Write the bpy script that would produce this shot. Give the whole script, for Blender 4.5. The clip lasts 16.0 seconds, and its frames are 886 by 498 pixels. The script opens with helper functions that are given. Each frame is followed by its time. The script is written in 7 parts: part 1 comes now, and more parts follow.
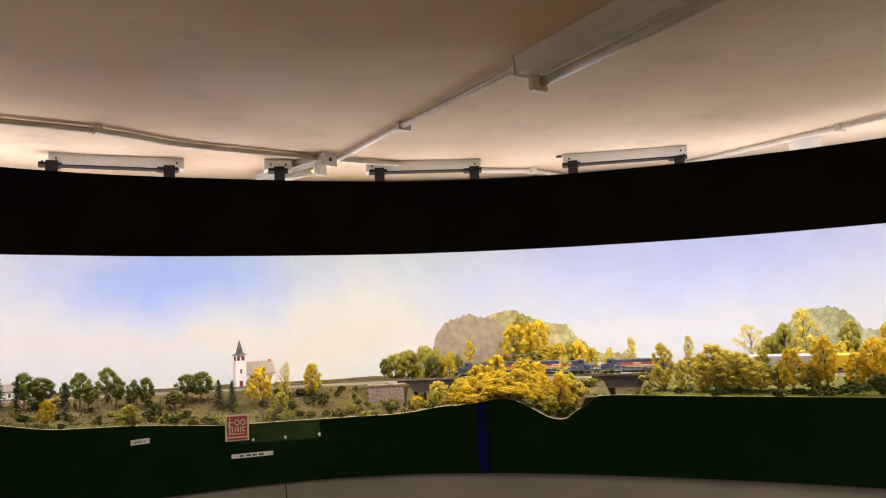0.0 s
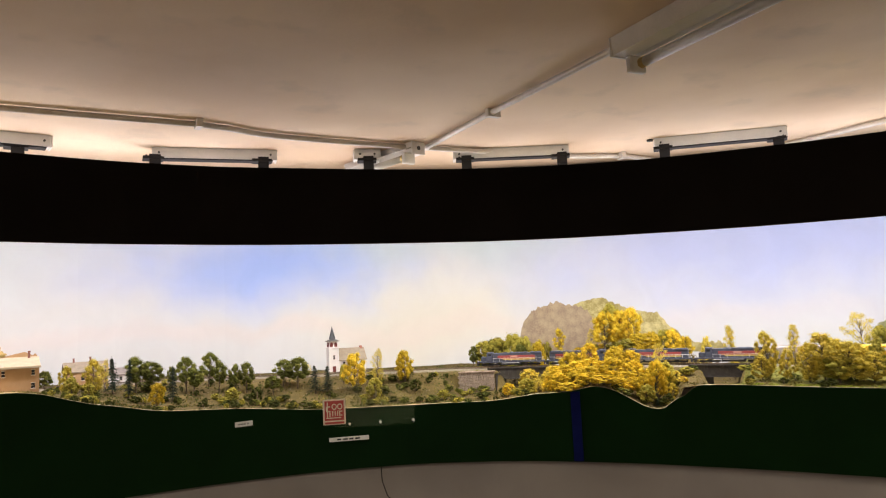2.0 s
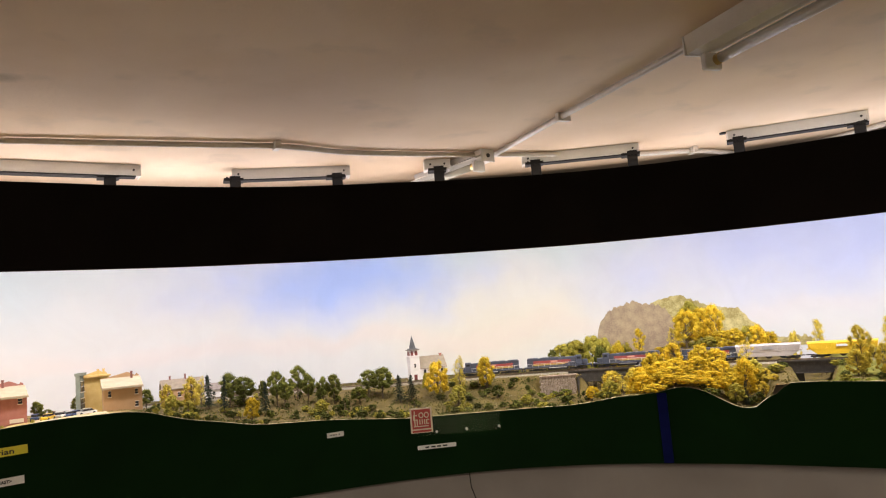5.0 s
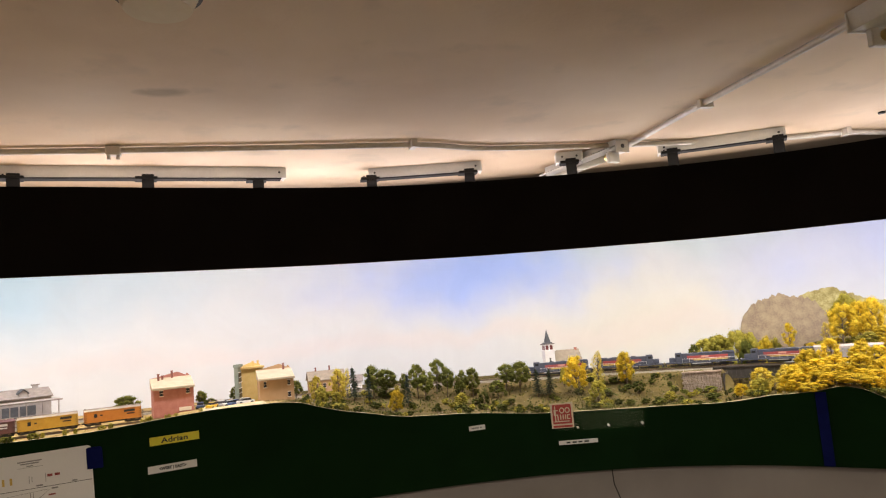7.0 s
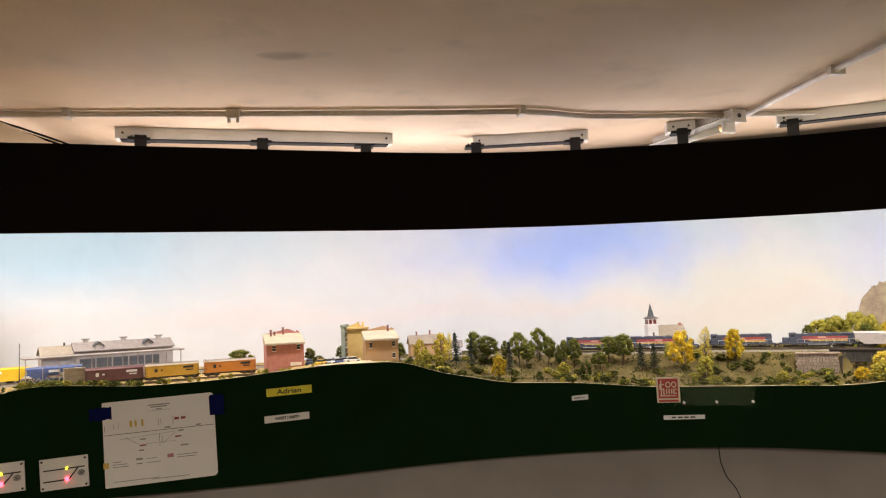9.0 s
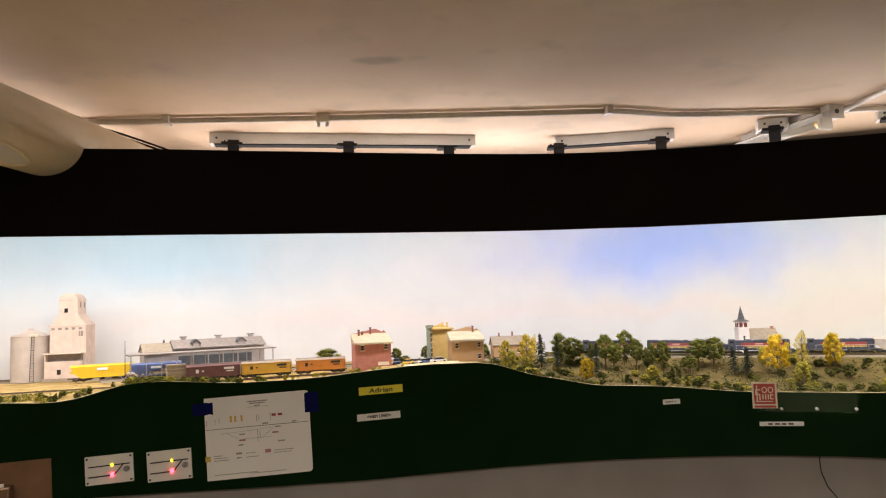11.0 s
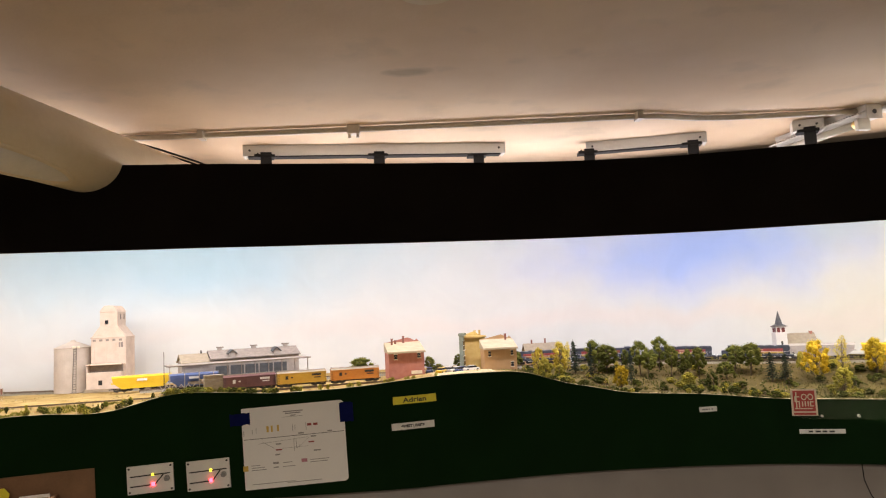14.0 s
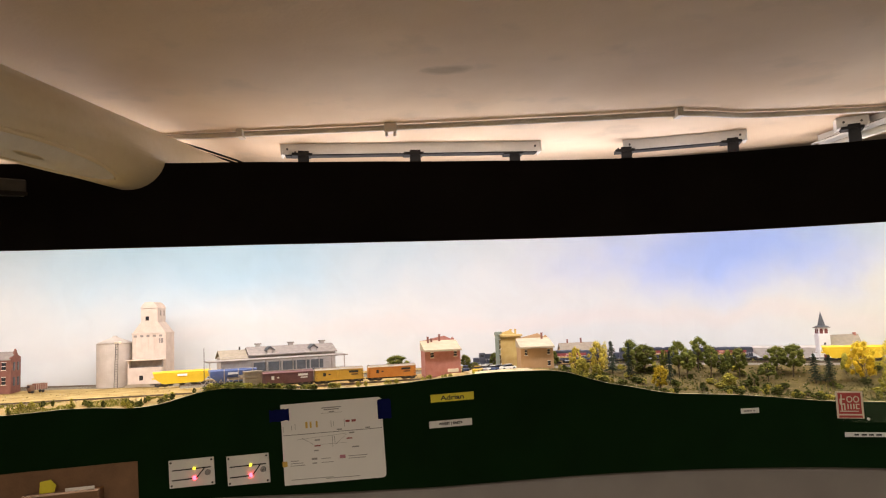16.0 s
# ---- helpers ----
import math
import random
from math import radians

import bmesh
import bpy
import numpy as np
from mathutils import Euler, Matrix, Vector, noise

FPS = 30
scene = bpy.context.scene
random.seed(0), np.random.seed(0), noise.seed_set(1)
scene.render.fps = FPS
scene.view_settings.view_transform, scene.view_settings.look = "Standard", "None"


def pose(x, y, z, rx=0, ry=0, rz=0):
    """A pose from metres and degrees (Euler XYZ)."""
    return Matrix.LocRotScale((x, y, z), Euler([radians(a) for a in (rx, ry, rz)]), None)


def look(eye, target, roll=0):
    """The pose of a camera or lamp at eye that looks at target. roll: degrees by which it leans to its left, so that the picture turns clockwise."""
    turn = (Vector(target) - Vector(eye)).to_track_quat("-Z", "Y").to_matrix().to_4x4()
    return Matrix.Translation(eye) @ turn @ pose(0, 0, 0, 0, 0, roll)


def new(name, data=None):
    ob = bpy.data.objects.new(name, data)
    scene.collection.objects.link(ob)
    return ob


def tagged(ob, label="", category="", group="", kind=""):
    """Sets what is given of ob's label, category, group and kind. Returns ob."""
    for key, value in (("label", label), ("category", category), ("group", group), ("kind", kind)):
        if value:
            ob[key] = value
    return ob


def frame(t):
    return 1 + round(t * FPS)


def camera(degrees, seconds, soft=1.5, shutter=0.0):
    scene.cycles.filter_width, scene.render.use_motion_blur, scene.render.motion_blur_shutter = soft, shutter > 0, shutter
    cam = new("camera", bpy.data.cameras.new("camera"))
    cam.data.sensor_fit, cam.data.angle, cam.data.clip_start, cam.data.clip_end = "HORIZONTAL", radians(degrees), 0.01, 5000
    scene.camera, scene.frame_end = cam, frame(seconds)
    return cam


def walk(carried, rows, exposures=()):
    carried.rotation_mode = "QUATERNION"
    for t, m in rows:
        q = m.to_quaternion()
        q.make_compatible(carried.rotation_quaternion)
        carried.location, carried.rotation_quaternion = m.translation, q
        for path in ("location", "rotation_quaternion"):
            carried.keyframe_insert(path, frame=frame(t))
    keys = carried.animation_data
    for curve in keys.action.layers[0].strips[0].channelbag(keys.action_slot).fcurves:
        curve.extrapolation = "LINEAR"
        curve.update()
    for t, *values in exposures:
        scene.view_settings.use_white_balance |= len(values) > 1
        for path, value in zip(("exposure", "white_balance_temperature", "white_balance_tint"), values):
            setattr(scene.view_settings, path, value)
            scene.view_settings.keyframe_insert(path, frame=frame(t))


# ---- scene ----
cam = camera(62.7, 16.0, soft=1.15)
PATH = [
    (0, (-0.027, -0.044, 1.528), (0.921, 1.703, 1.749), -2.8),
    (0.5, (-0.054, -0.027, 1.532), (0.83, 1.754, 1.748), -2.5),
    (1, (-0.063, -0.022, 1.531), (0.765, 1.787, 1.742), -2.4),
    (1.5, (-0.07, -0.017, 1.526), (0.72, 1.809, 1.733), -2.5),
    (2, (-0.073, -0.017, 1.526), (0.692, 1.82, 1.726), -2.6),
    (2.5, (-0.082, -0.016, 1.521), (0.667, 1.828, 1.715), -2.6),
    (3, (-0.083, -0.013, 1.52), (0.656, 1.836, 1.706), -2.5),
    (3.2, (-0.079, -0.021, 1.535), (0.654, 1.831, 1.71), -2.5),
    (5.3, (-0.135, -0.026, 1.554), (0.437, 1.876, 1.786), -5.2),
    (5.5, (-0.137, -0.024, 1.562), (0.404, 1.886, 1.806), -5.3),
    (6, (-0.155, -0.02, 1.571), (0.303, 1.911, 1.821), -5.6),
    (6.5, (-0.179, -0.019, 1.571), (0.2, 1.93, 1.811), -5.3),
    (7, (-0.197, -0.02, 1.566), (0.106, 1.945, 1.781), -4.8),
    (7.5, (-0.217, -0.017, 1.554), (0.028, 1.959, 1.745), -4.0),
    (8, (-0.226, -0.014, 1.546), (-0.043, 1.97, 1.719), -3.4),
    (8.5, (-0.241, -0.014, 1.547), (-0.117, 1.975, 1.709), -2.9),
    (9, (-0.266, -0.014, 1.548), (-0.196, 1.979, 1.707), -2.5),
    (9.5, (-0.294, -0.015, 1.549), (-0.276, 1.978, 1.707), -2.2),
    (12, (-0.34, -0.026, 1.559), (-0.494, 1.961, 1.735), -2.3),
    (12.5, (-0.338, -0.028, 1.566), (-0.508, 1.957, 1.744), -2.4),
    (13, (-0.334, -0.028, 1.568), (-0.515, 1.956, 1.748), -2.6),
    (13.5, (-0.335, -0.029, 1.564), (-0.518, 1.954, 1.747), -2.6),
    (14, (-0.338, -0.029, 1.565), (-0.525, 1.954, 1.748), -2.7),
    (14.5, (-0.343, -0.028, 1.566), (-0.535, 1.954, 1.748), -2.6),
    (15, (-0.344, -0.028, 1.565), (-0.551, 1.953, 1.75), -2.6),
    (15.5, (-0.35, -0.028, 1.564), (-0.579, 1.95, 1.749), -2.5),
    (16, (-0.366, -0.03, 1.56), (-0.629, 1.944, 1.747), -2.3),
]
walk(cam, [(t, look(eye, target, roll)) for t, eye, target, roll in PATH])


# ---------------------------------------------------------------- plan, in polar terms round the middle of the aisle
def table(xs, ys):
    return lambda a: float(np.interp(a, xs, ys))


FASCIA_R = table([-60, -45, -34.3, -29.3, -22.3, -16, 5, 15, 22, 32, 45, 60, 90],
                 [2.72, 2.42, 2.2, 2.14, 2.035, 2.035, 2.13, 2.17, 2.17, 2.1, 2.0, 1.96, 1.95])
LAMP_R = table([-60, -45, -36, -27, -18, -9.5, -0.6, 7, 15, 27, 39, 60, 90],
                  [3.5, 3.08, 2.85, 2.74, 2.7, 2.72, 2.77, 2.76, 2.75, 2.82, 2.87, 3.0, 3.1])
FASCIA_TOP = table([-62, -46, -42, -38.3, -34.3, -31.5, -28, -22.7, -18, -14.6, -9.3, -7.6, -6, -3.5, -0.9, 5, 10.7, 18, 24.5,
                    28.5, 29.8, 31.5, 33.2, 34.8, 37, 38.2, 39, 41, 48, 55, 70],
                   [1.35, 1.352, 1.362, 1.351, 1.396, 1.392, 1.381, 1.384, 1.398, 1.405, 1.402, 1.385, 1.362, 1.345, 1.322, 1.31, 1.288, 1.284, 1.286,
                    1.308, 1.303, 1.32, 1.33, 1.290, 1.251, 1.262, 1.322, 1.328, 1.322, 1.32, 1.32])
TRACK_R = table([-40, -30, 0, 25, 40, 65, 90], [2.66, 2.62, 2.55, 2.53, 2.42, 2.3, 2.2])
RAIL_Z = table([-40, -10, 0, 10, 25, 45, 90], [1.38, 1.382, 1.382, 1.37, 1.364, 1.358, 1.352])
VALANCE_LOW = table([-60, 0, 10, 25, 45, 90], [1.784, 1.784, 1.779, 1.773, 1.771, 1.771])
CEILING, FASCIA_LOW = 2.187, 1.112
VALANCE_TOP = table([-60, -5, 8, 20, 36, 46, 60, 90], [2.020, 2.020, 2.016, 2.008, 2.007, 2.014, 2.020, 2.020])


def smooth(a):
    return (lambda b: b * b * (3 - 2 * b))(min(1.0, max(0.0, a)))


def eased(f, a, w=1.6):
    """A table softened over a few degrees."""
    return sum(f(a + w * k) * g for k, g in ((-1, 0.25), (-0.5, 0.25), (0, 0.0), (0.5, 0.25), (1, 0.25)))


def backdrop_r(a):
    return eased(LAMP_R, a, 5) + 0.24


def lamp_row_r(a):
    return eased(LAMP_R, a, 5)


VALANCE_SHARE = table([-60, -45, -30, -15, 15, 30, 45, 90], [0.8, 0.79, 0.785, 0.775, 0.765, 0.745, 0.728, 0.72])
EYE_Z = 1.548


def valance_r(a):
    return eased(VALANCE_SHARE, a, 5) * eased(LAMP_R, a, 5)


def valance_low(a):
    return EYE_Z + (VALANCE_LOW(a) - EYE_Z) * eased(VALANCE_SHARE, a, 5) / 0.8


def valance_top(a):
    return EYE_Z + (eased(VALANCE_TOP, a, 3.0) - EYE_Z) * eased(VALANCE_SHARE, a, 5) / 0.8


def fascia_r(a):
    return eased(FASCIA_R, a, 5)


def spot(a, r, z=0.0):
    """The place at a bearing (degrees clockwise from straight ahead), a radius and a height."""
    return Vector((r * math.sin(radians(a)), r * math.cos(radians(a)), z))


def facing(a, r, z, turn=0.0):
    """A pose there, with x running along the arc to the right and y away from the aisle."""
    p = spot(a, r, z)
    return pose(p.x, p.y, p.z, 0, 0, turn - a)


def ground(a, r):
    """Height of the modelled land."""
    front, back, rail = FASCIA_TOP(a) - 0.004, backdrop_r(a), RAIL_Z(a) - 0.010
    rf, rt = fascia_r(a), TRACK_R(a)
    yard = smooth((-10 - a) / 6)
    near = rt - 0.045
    if r < near:
        u = (r - rf) / (near - rf)
        slope = front + (rail - 0.004 - front) * (0.25 * u + 0.75 * smooth((u - 0.3) / 0.7))
        level = 1.370 + 0.015 * smooth((a + 18.4) / 2.4) * smooth((-6.5 - a) / 2)
        flat = front + (level - front) * smooth((r - rf) / 0.14)
        z = slope * (1 - yard) + flat * yard
    elif r < rt + 0.05:
        z = rail
    else:
        z = rail - 0.006 * smooth((r - rt - 0.05) / 0.05)
    # the two cuts that the bridges cross
    for lo, hi, deep in ((25.2, 31.5, 1.275), (40.3, 43.6, 1.285)):
        k = smooth((a - lo) / 0.8) * smooth((hi - a) / 0.8) * smooth((r - rf - 0.03) / 0.12)
        z += (min(z, deep) - z) * k
    # the bank falls away in front of the stone abutments
    k = smooth((a - 21.2) / 0.7) * smooth((26.0 - a) / 0.8) * smooth((rt - 0.062 - r) / 0.02)
    z += (min(z, 1.276 + 0.01 * smooth((r - rf) / 0.2)) - z) * k
    # wooded knoll behind the line
    z += 0.055 * math.exp(-((a - 34) / 4.2) ** 2) * smooth((r - rt - 0.06) / 0.12)
    p = spot(a, r)
    z += 0.004 * noise.noise((p.x * 9, p.y * 9, 0.3)) * smooth(abs(r - rt) / 0.05 - 0.8) * (1 - 0.6 * yard)
    return z


# ---------------------------------------------------------------- mesh helpers
def mesh_of(name, bm, material, smooth_faces=False):
    me = bpy.data.meshes.new(name)
    bm.normal_update()
    bm.to_mesh(me)
    bm.free()
    for m in (material if isinstance(material, (list, tuple)) else [material]):
        me.materials.append(m)
    if smooth_faces:
        for p in me.polygons:
            p.use_smooth = True
    return me


def part(name, bm, material, parent=None, label="", smooth_faces=False):
    ob = new(name, mesh_of(name, bm, material, smooth_faces))
    if parent is not None:
        ob.parent = parent
    return tagged(ob, label)


def thing(name, label, category, m=None, group="", kind=""):
    ob = tagged(new(name), label, category, group, kind)
    if m is not None:
        ob.matrix_basis = m
    return ob


def box(bm, x0, x1, y0, y1, z0, z1, m=None, bevel=0.0, mat=0):
    r = bmesh.ops.create_cube(bm, size=1.0)
    vs = r["verts"]
    for v in vs:
        v.co = Vector(((x0 + x1) / 2 + v.co.x * (x1 - x0), (y0 + y1) / 2 + v.co.y * (y1 - y0), (z0 + z1) / 2 + v.co.z * (z1 - z0)))
    fs = {f for v in vs for f in v.link_faces}
    for f in fs:
        f.material_index = mat
    if bevel:
        es = {e for v in vs for e in v.link_edges}
        out = bmesh.ops.bevel(bm, geom=list(es), offset=bevel, segments=1, affect="EDGES", profile=0.5)
        vs = list({v for f in out["faces"] for v in f.verts} | {v for v in vs if v.is_valid})
    if m is not None:
        bmesh.ops.transform(bm, matrix=m, verts=[v for v in vs if v.is_valid])
    return vs


def boxed(*args, **kw):
    bm = bmesh.new()
    box(bm, *args, **kw)
    return bm


def rod(bm, a, b, r0, r1=None, n=8, caps=True):
    a, b = Vector(a), Vector(b)
    d = b - a
    q = d.to_track_quat("Z", "Y").to_matrix().to_4x4()
    bmesh.ops.create_cone(bm, cap_ends=caps, segments=n, radius1=r0, radius2=r0 if r1 is None else r1, depth=d.length,
                          matrix=Matrix.Translation((a + b) / 2) @ q)


def pipe_along(bm, pts, r, n=8):
    """A round tube through points, mitred."""
    pts = [Vector(p) for p in pts]
    rings = []
    for i, p in enumerate(pts):
        d = (pts[min(i + 1, len(pts) - 1)] - pts[max(i - 1, 0)]).normalized()
        side = d.cross(Vector((0, 0, 1)))
        side = side.normalized() if side.length > 1e-4 else Vector((1, 0, 0))
        up = side.cross(d)
        rings.append([bm.verts.new(p + r * (math.cos(k * math.tau / n) * side + math.sin(k * math.tau / n) * up)) for k in range(n)])
    for s, t in zip(rings, rings[1:]):
        for k in range(n):
            bm.faces.new((s[k], s[(k + 1) % n], t[(k + 1) % n], t[k]))
    bm.faces.new(rings[0][::-1])
    bm.faces.new(rings[-1])


def sheet(bm, rows, mat=0):
    """Quads over a grid of points."""
    vs = [[bm.verts.new(p) for p in row] for row in rows]
    for s, t in zip(vs, vs[1:]):
        for k in range(len(s) - 1):
            bm.faces.new((s[k], s[k + 1], t[k + 1], t[k])).material_index = mat
    return vs


def prism(bm, outline, y0, y1, mat=0):
    """An outline in x and z, drawn out from y0 to y1."""
    f = [bm.verts.new((x, y0, z)) for x, z in outline]
    b = [bm.verts.new((x, y1, z)) for x, z in outline]
    n = len(outline)
    fs = [bm.faces.new(f), bm.faces.new(b[::-1])]
    for k in range(n):
        fs.append(bm.faces.new((f[k], b[k], b[(k + 1) % n], f[(k + 1) % n])))
    for q in fs:
        q.material_index = mat
    bmesh.ops.recalc_face_normals(bm, faces=fs)


def arc_band(bm, a0, a1, step, low, high, r_of, thick):
    """A standing curved board of some thickness, with its front at r_of(a)."""
    n = max(2, int((a1 - a0) / step) + 1)
    rows = []
    for i in range(n):
        a = a0 + (a1 - a0) * i / (n - 1)
        lo, hi, r = (low(a) if callable(low) else low), (high(a) if callable(high) else high), r_of(a)
        rows.append([spot(a, r, lo), spot(a, r, hi), spot(a, r + thick, hi), spot(a, r + thick, lo), spot(a, r, lo)])
    sheet(bm, rows)
    bmesh.ops.remove_doubles(bm, verts=bm.verts, dist=1e-5)
    bmesh.ops.recalc_face_normals(bm, faces=bm.faces)


# ---------------------------------------------------------------- light: tubes hidden behind the valance, all along it, and an added row of uplights
world = bpy.data.worlds.new("world")
scene.world = world
world.use_nodes = True
world.node_tree.nodes["Background"].inputs["Color"].default_value = (0.9, 0.75, 0.6, 1)
world.node_tree.nodes["Background"].inputs["Strength"].default_value = 0.02


def strip_lamp(a, r, z, tip, length, wide, watts, colour):
    """One stretch of tube or of added uplight; tip 0 shines straight down, 90 into the aisle."""
    data = bpy.data.lights.new("valance_tube_light", "AREA")
    data.shape, data.size, data.size_y = "RECTANGLE", length, wide
    data.energy, data.color = watts, colour
    ob = new("valance_tube_light", data)
    slope = math.degrees(math.atan2(valance_r(a + 1.5) - valance_r(a - 1.5), valance_r(a) * radians(3.0)))
    ob.matrix_basis = facing(a, r, z, slope) @ pose(0, 0, 0, -tip, 0, 0)
    return ob


LAMP_TINTS = table([-60, -30, -12, 2, 10, 20, 30, 38, 46, 90], [0.6, 0.6, 0.4, -0.3, 0.2, 1.8, 1.1, 0.2, 0.0, 0.0])
CEILING_GLOW = table([-60, -20, 10, 30, 90], [1.4, 1.2, 1.0, 0.9, 0.85])
LAMP_POWER = table([-60, -40, -25, -10, 15, 25, 40, 60, 90], [1.35, 1.15, 0.94, 0.94, 1.02, 1.24, 1.44, 1.55, 1.55])
for k in range(17):
    bearing = -58 + 8.5 * k
    warm = LAMP_TINTS(bearing)
    tint = (1.0, 0.955 - 0.015 * warm, 1.03 - 0.17 * max(0, warm) + 0.10 * max(0, -warm))
    length = 0.99 * lamp_row_r(bearing) * radians(8.5) * 0.9
    reach = valance_r(bearing) + 0.10
    high = EYE_Z + (valance_top(bearing) - EYE_Z) * reach / (reach - 0.10) - 0.012
    strip_lamp(bearing, reach, min(high, 1.915) if bearing < -30 else high, -24, length, 0.05, 3.0 * LAMP_POWER(bearing), tint)
    # hidden uplight added further back to spread a glow over the ceiling
    strip_lamp(bearing, lamp_row_r(bearing) + 0.02, 1.905, 150, length * 1.1, 0.05, CEILING_GLOW(bearing), (1.0, 0.89, 0.92))

# two unseen fill lights added under the ceiling behind the camera
for x, y in ((-0.9, -1.1), (1.0, -1.1)):
    data = bpy.data.lights.new("room_tube_light", "AREA")
    data.shape, data.size, data.size_y, data.energy, data.color = "RECTANGLE", 1.2, 0.10, 42.0, (1.0, 0.84, 0.66)
    new("room_tube_light", data).matrix_basis = pose(x, y, 2.11)


# ---------------------------------------------------------------- materials
def nodes_of(name):
    m = bpy.data.materials.new(name)
    m.use_nodes = True
    nt = m.node_tree
    return m, nt.nodes, nt.links, nt.nodes["Principled BSDF"]


def rgb(c):
    return (c[0], c[1], c[2], 1.0)


def surface(name, a, b, rough=0.7, scale=40.0, fine=300.0, bump=0.15, metal=0.0, depth=0.002, spread=0.0, spec=0.5, detail=4.0):
    """Paint, plaster, plastic and the like: two colours mixed by a coarse and a fine grain, with relief."""
    m, N, L, bsdf = nodes_of(name)
    co = N.new("ShaderNodeTexCoord")
    big, small = N.new("ShaderNodeTexNoise"), N.new("ShaderNodeTexNoise")
    big.inputs["Scale"].default_value, small.inputs["Scale"].default_value = scale, fine
    big.inputs["Detail"].default_value, small.inputs["Detail"].default_value = detail, 3.0
    for t in (big, small):
        L.new(co.outputs["Object"], t.inputs["Vector"])
    add = N.new("ShaderNodeMath")
    add.operation = "MULTIPLY_ADD"
    L.new(small.outputs["Fac"], add.inputs[0])
    add.inputs[1].default_value = 0.35
    L.new(big.outputs["Fac"], add.inputs[2])
    ramp = N.new("ShaderNodeMapRange")
    ramp.inputs["From Min"].default_value, ramp.inputs["From Max"].default_value = 0.45, 0.95
    L.new(add.outputs[0], ramp.inputs["Value"])
    mix = N.new("ShaderNodeMix")
    mix.data_type = "RGBA"
    mix.inputs["A"].default_value, mix.inputs["B"].default_value = rgb(a), rgb(b)
    L.new(ramp.outputs[0], mix.inputs["Factor"])
    out = mix.outputs["Result"]
    if spread:
        info, hsv = N.new("ShaderNodeObjectInfo"), N.new("ShaderNodeHueSaturation")
        rng = N.new("ShaderNodeMapRange")
        rng.inputs["To Min"].default_value, rng.inputs["To Max"].default_value = 1 - spread, 1 + spread
        L.new(info.outputs["Random"], rng.inputs["Value"])
        L.new(rng.outputs[0], hsv.inputs["Value"])
        L.new(out, hsv.inputs["Color"])
        out = hsv.outputs["Color"]
    L.new(out, bsdf.inputs["Base Color"])
    bsdf.inputs["Roughness"].default_value, bsdf.inputs["Metallic"].default_value = rough, metal
    bsdf.inputs["Specular IOR Level"].default_value = spec
    if bump:
        bp = N.new("ShaderNodeBump")
        bp.inputs["Strength"].default_value, bp.inputs["Distance"].default_value = bump, depth
        L.new(add.outputs[0], bp.inputs["Height"])
        L.new(bp.outputs["Normal"], bsdf.inputs["Normal"])
    return m


def leafy(name, a, b, rough=0.85):
    """Ground foam and dyed fibre: colour varies from piece to piece."""
    m, N, L, bsdf = nodes_of(name)
    geo, mix = N.new("ShaderNodeNewGeometry"), N.new("ShaderNodeMix")
    mix.data_type = "RGBA"
    mix.inputs["A"].default_value, mix.inputs["B"].default_value = rgb(a), rgb(b)
    L.new(geo.outputs["Random Per Island"], mix.inputs["Factor"])
    info, hsv, rng = N.new("ShaderNodeObjectInfo"), N.new("ShaderNodeHueSaturation"), N.new("ShaderNodeMapRange")
    rng.inputs["To Min"].default_value, rng.inputs["To Max"].default_value = 0.82, 1.18
    L.new(info.outputs["Random"], rng.inputs["Value"])
    co, patch, span, both_v = N.new("ShaderNodeTexCoord"), N.new("ShaderNodeTexNoise"), N.new("ShaderNodeMapRange"), N.new("ShaderNodeMath")
    patch.inputs["Scale"].default_value, patch.inputs["Detail"].default_value = 7.0, 3.0
    L.new(co.outputs["Object"], patch.inputs["Vector"])
    span.inputs["From Min"].default_value, span.inputs["From Max"].default_value = 0.3, 0.7
    span.inputs["To Min"].default_value, span.inputs["To Max"].default_value = 0.72, 1.22
    L.new(patch.outputs["Fac"], span.inputs["Value"])
    both_v.operation = "MULTIPLY"
    L.new(rng.outputs[0], both_v.inputs[0])
    L.new(span.outputs[0], both_v.inputs[1])
    L.new(both_v.outputs[0], hsv.inputs["Value"])
    L.new(mix.outputs["Result"], hsv.inputs["Color"])
    L.new(hsv.outputs["Color"], bsdf.inputs["Base Color"])
    bsdf.inputs["Roughness"].default_value = rough
    bsdf.inputs["Specular IOR Level"].default_value = 0.15
    thin, both = N.new("ShaderNodeBsdfTranslucent"), N.new("ShaderNodeMixShader")
    L.new(hsv.outputs["Color"], thin.inputs["Color"])
    both.inputs["Fac"].default_value = 0.5
    L.new(bsdf.outputs[0], both.inputs[1])
    L.new(thin.outputs[0], both.inputs[2])
    L.new(both.outputs[0], N["Material Output"].inputs["Surface"])
    return m


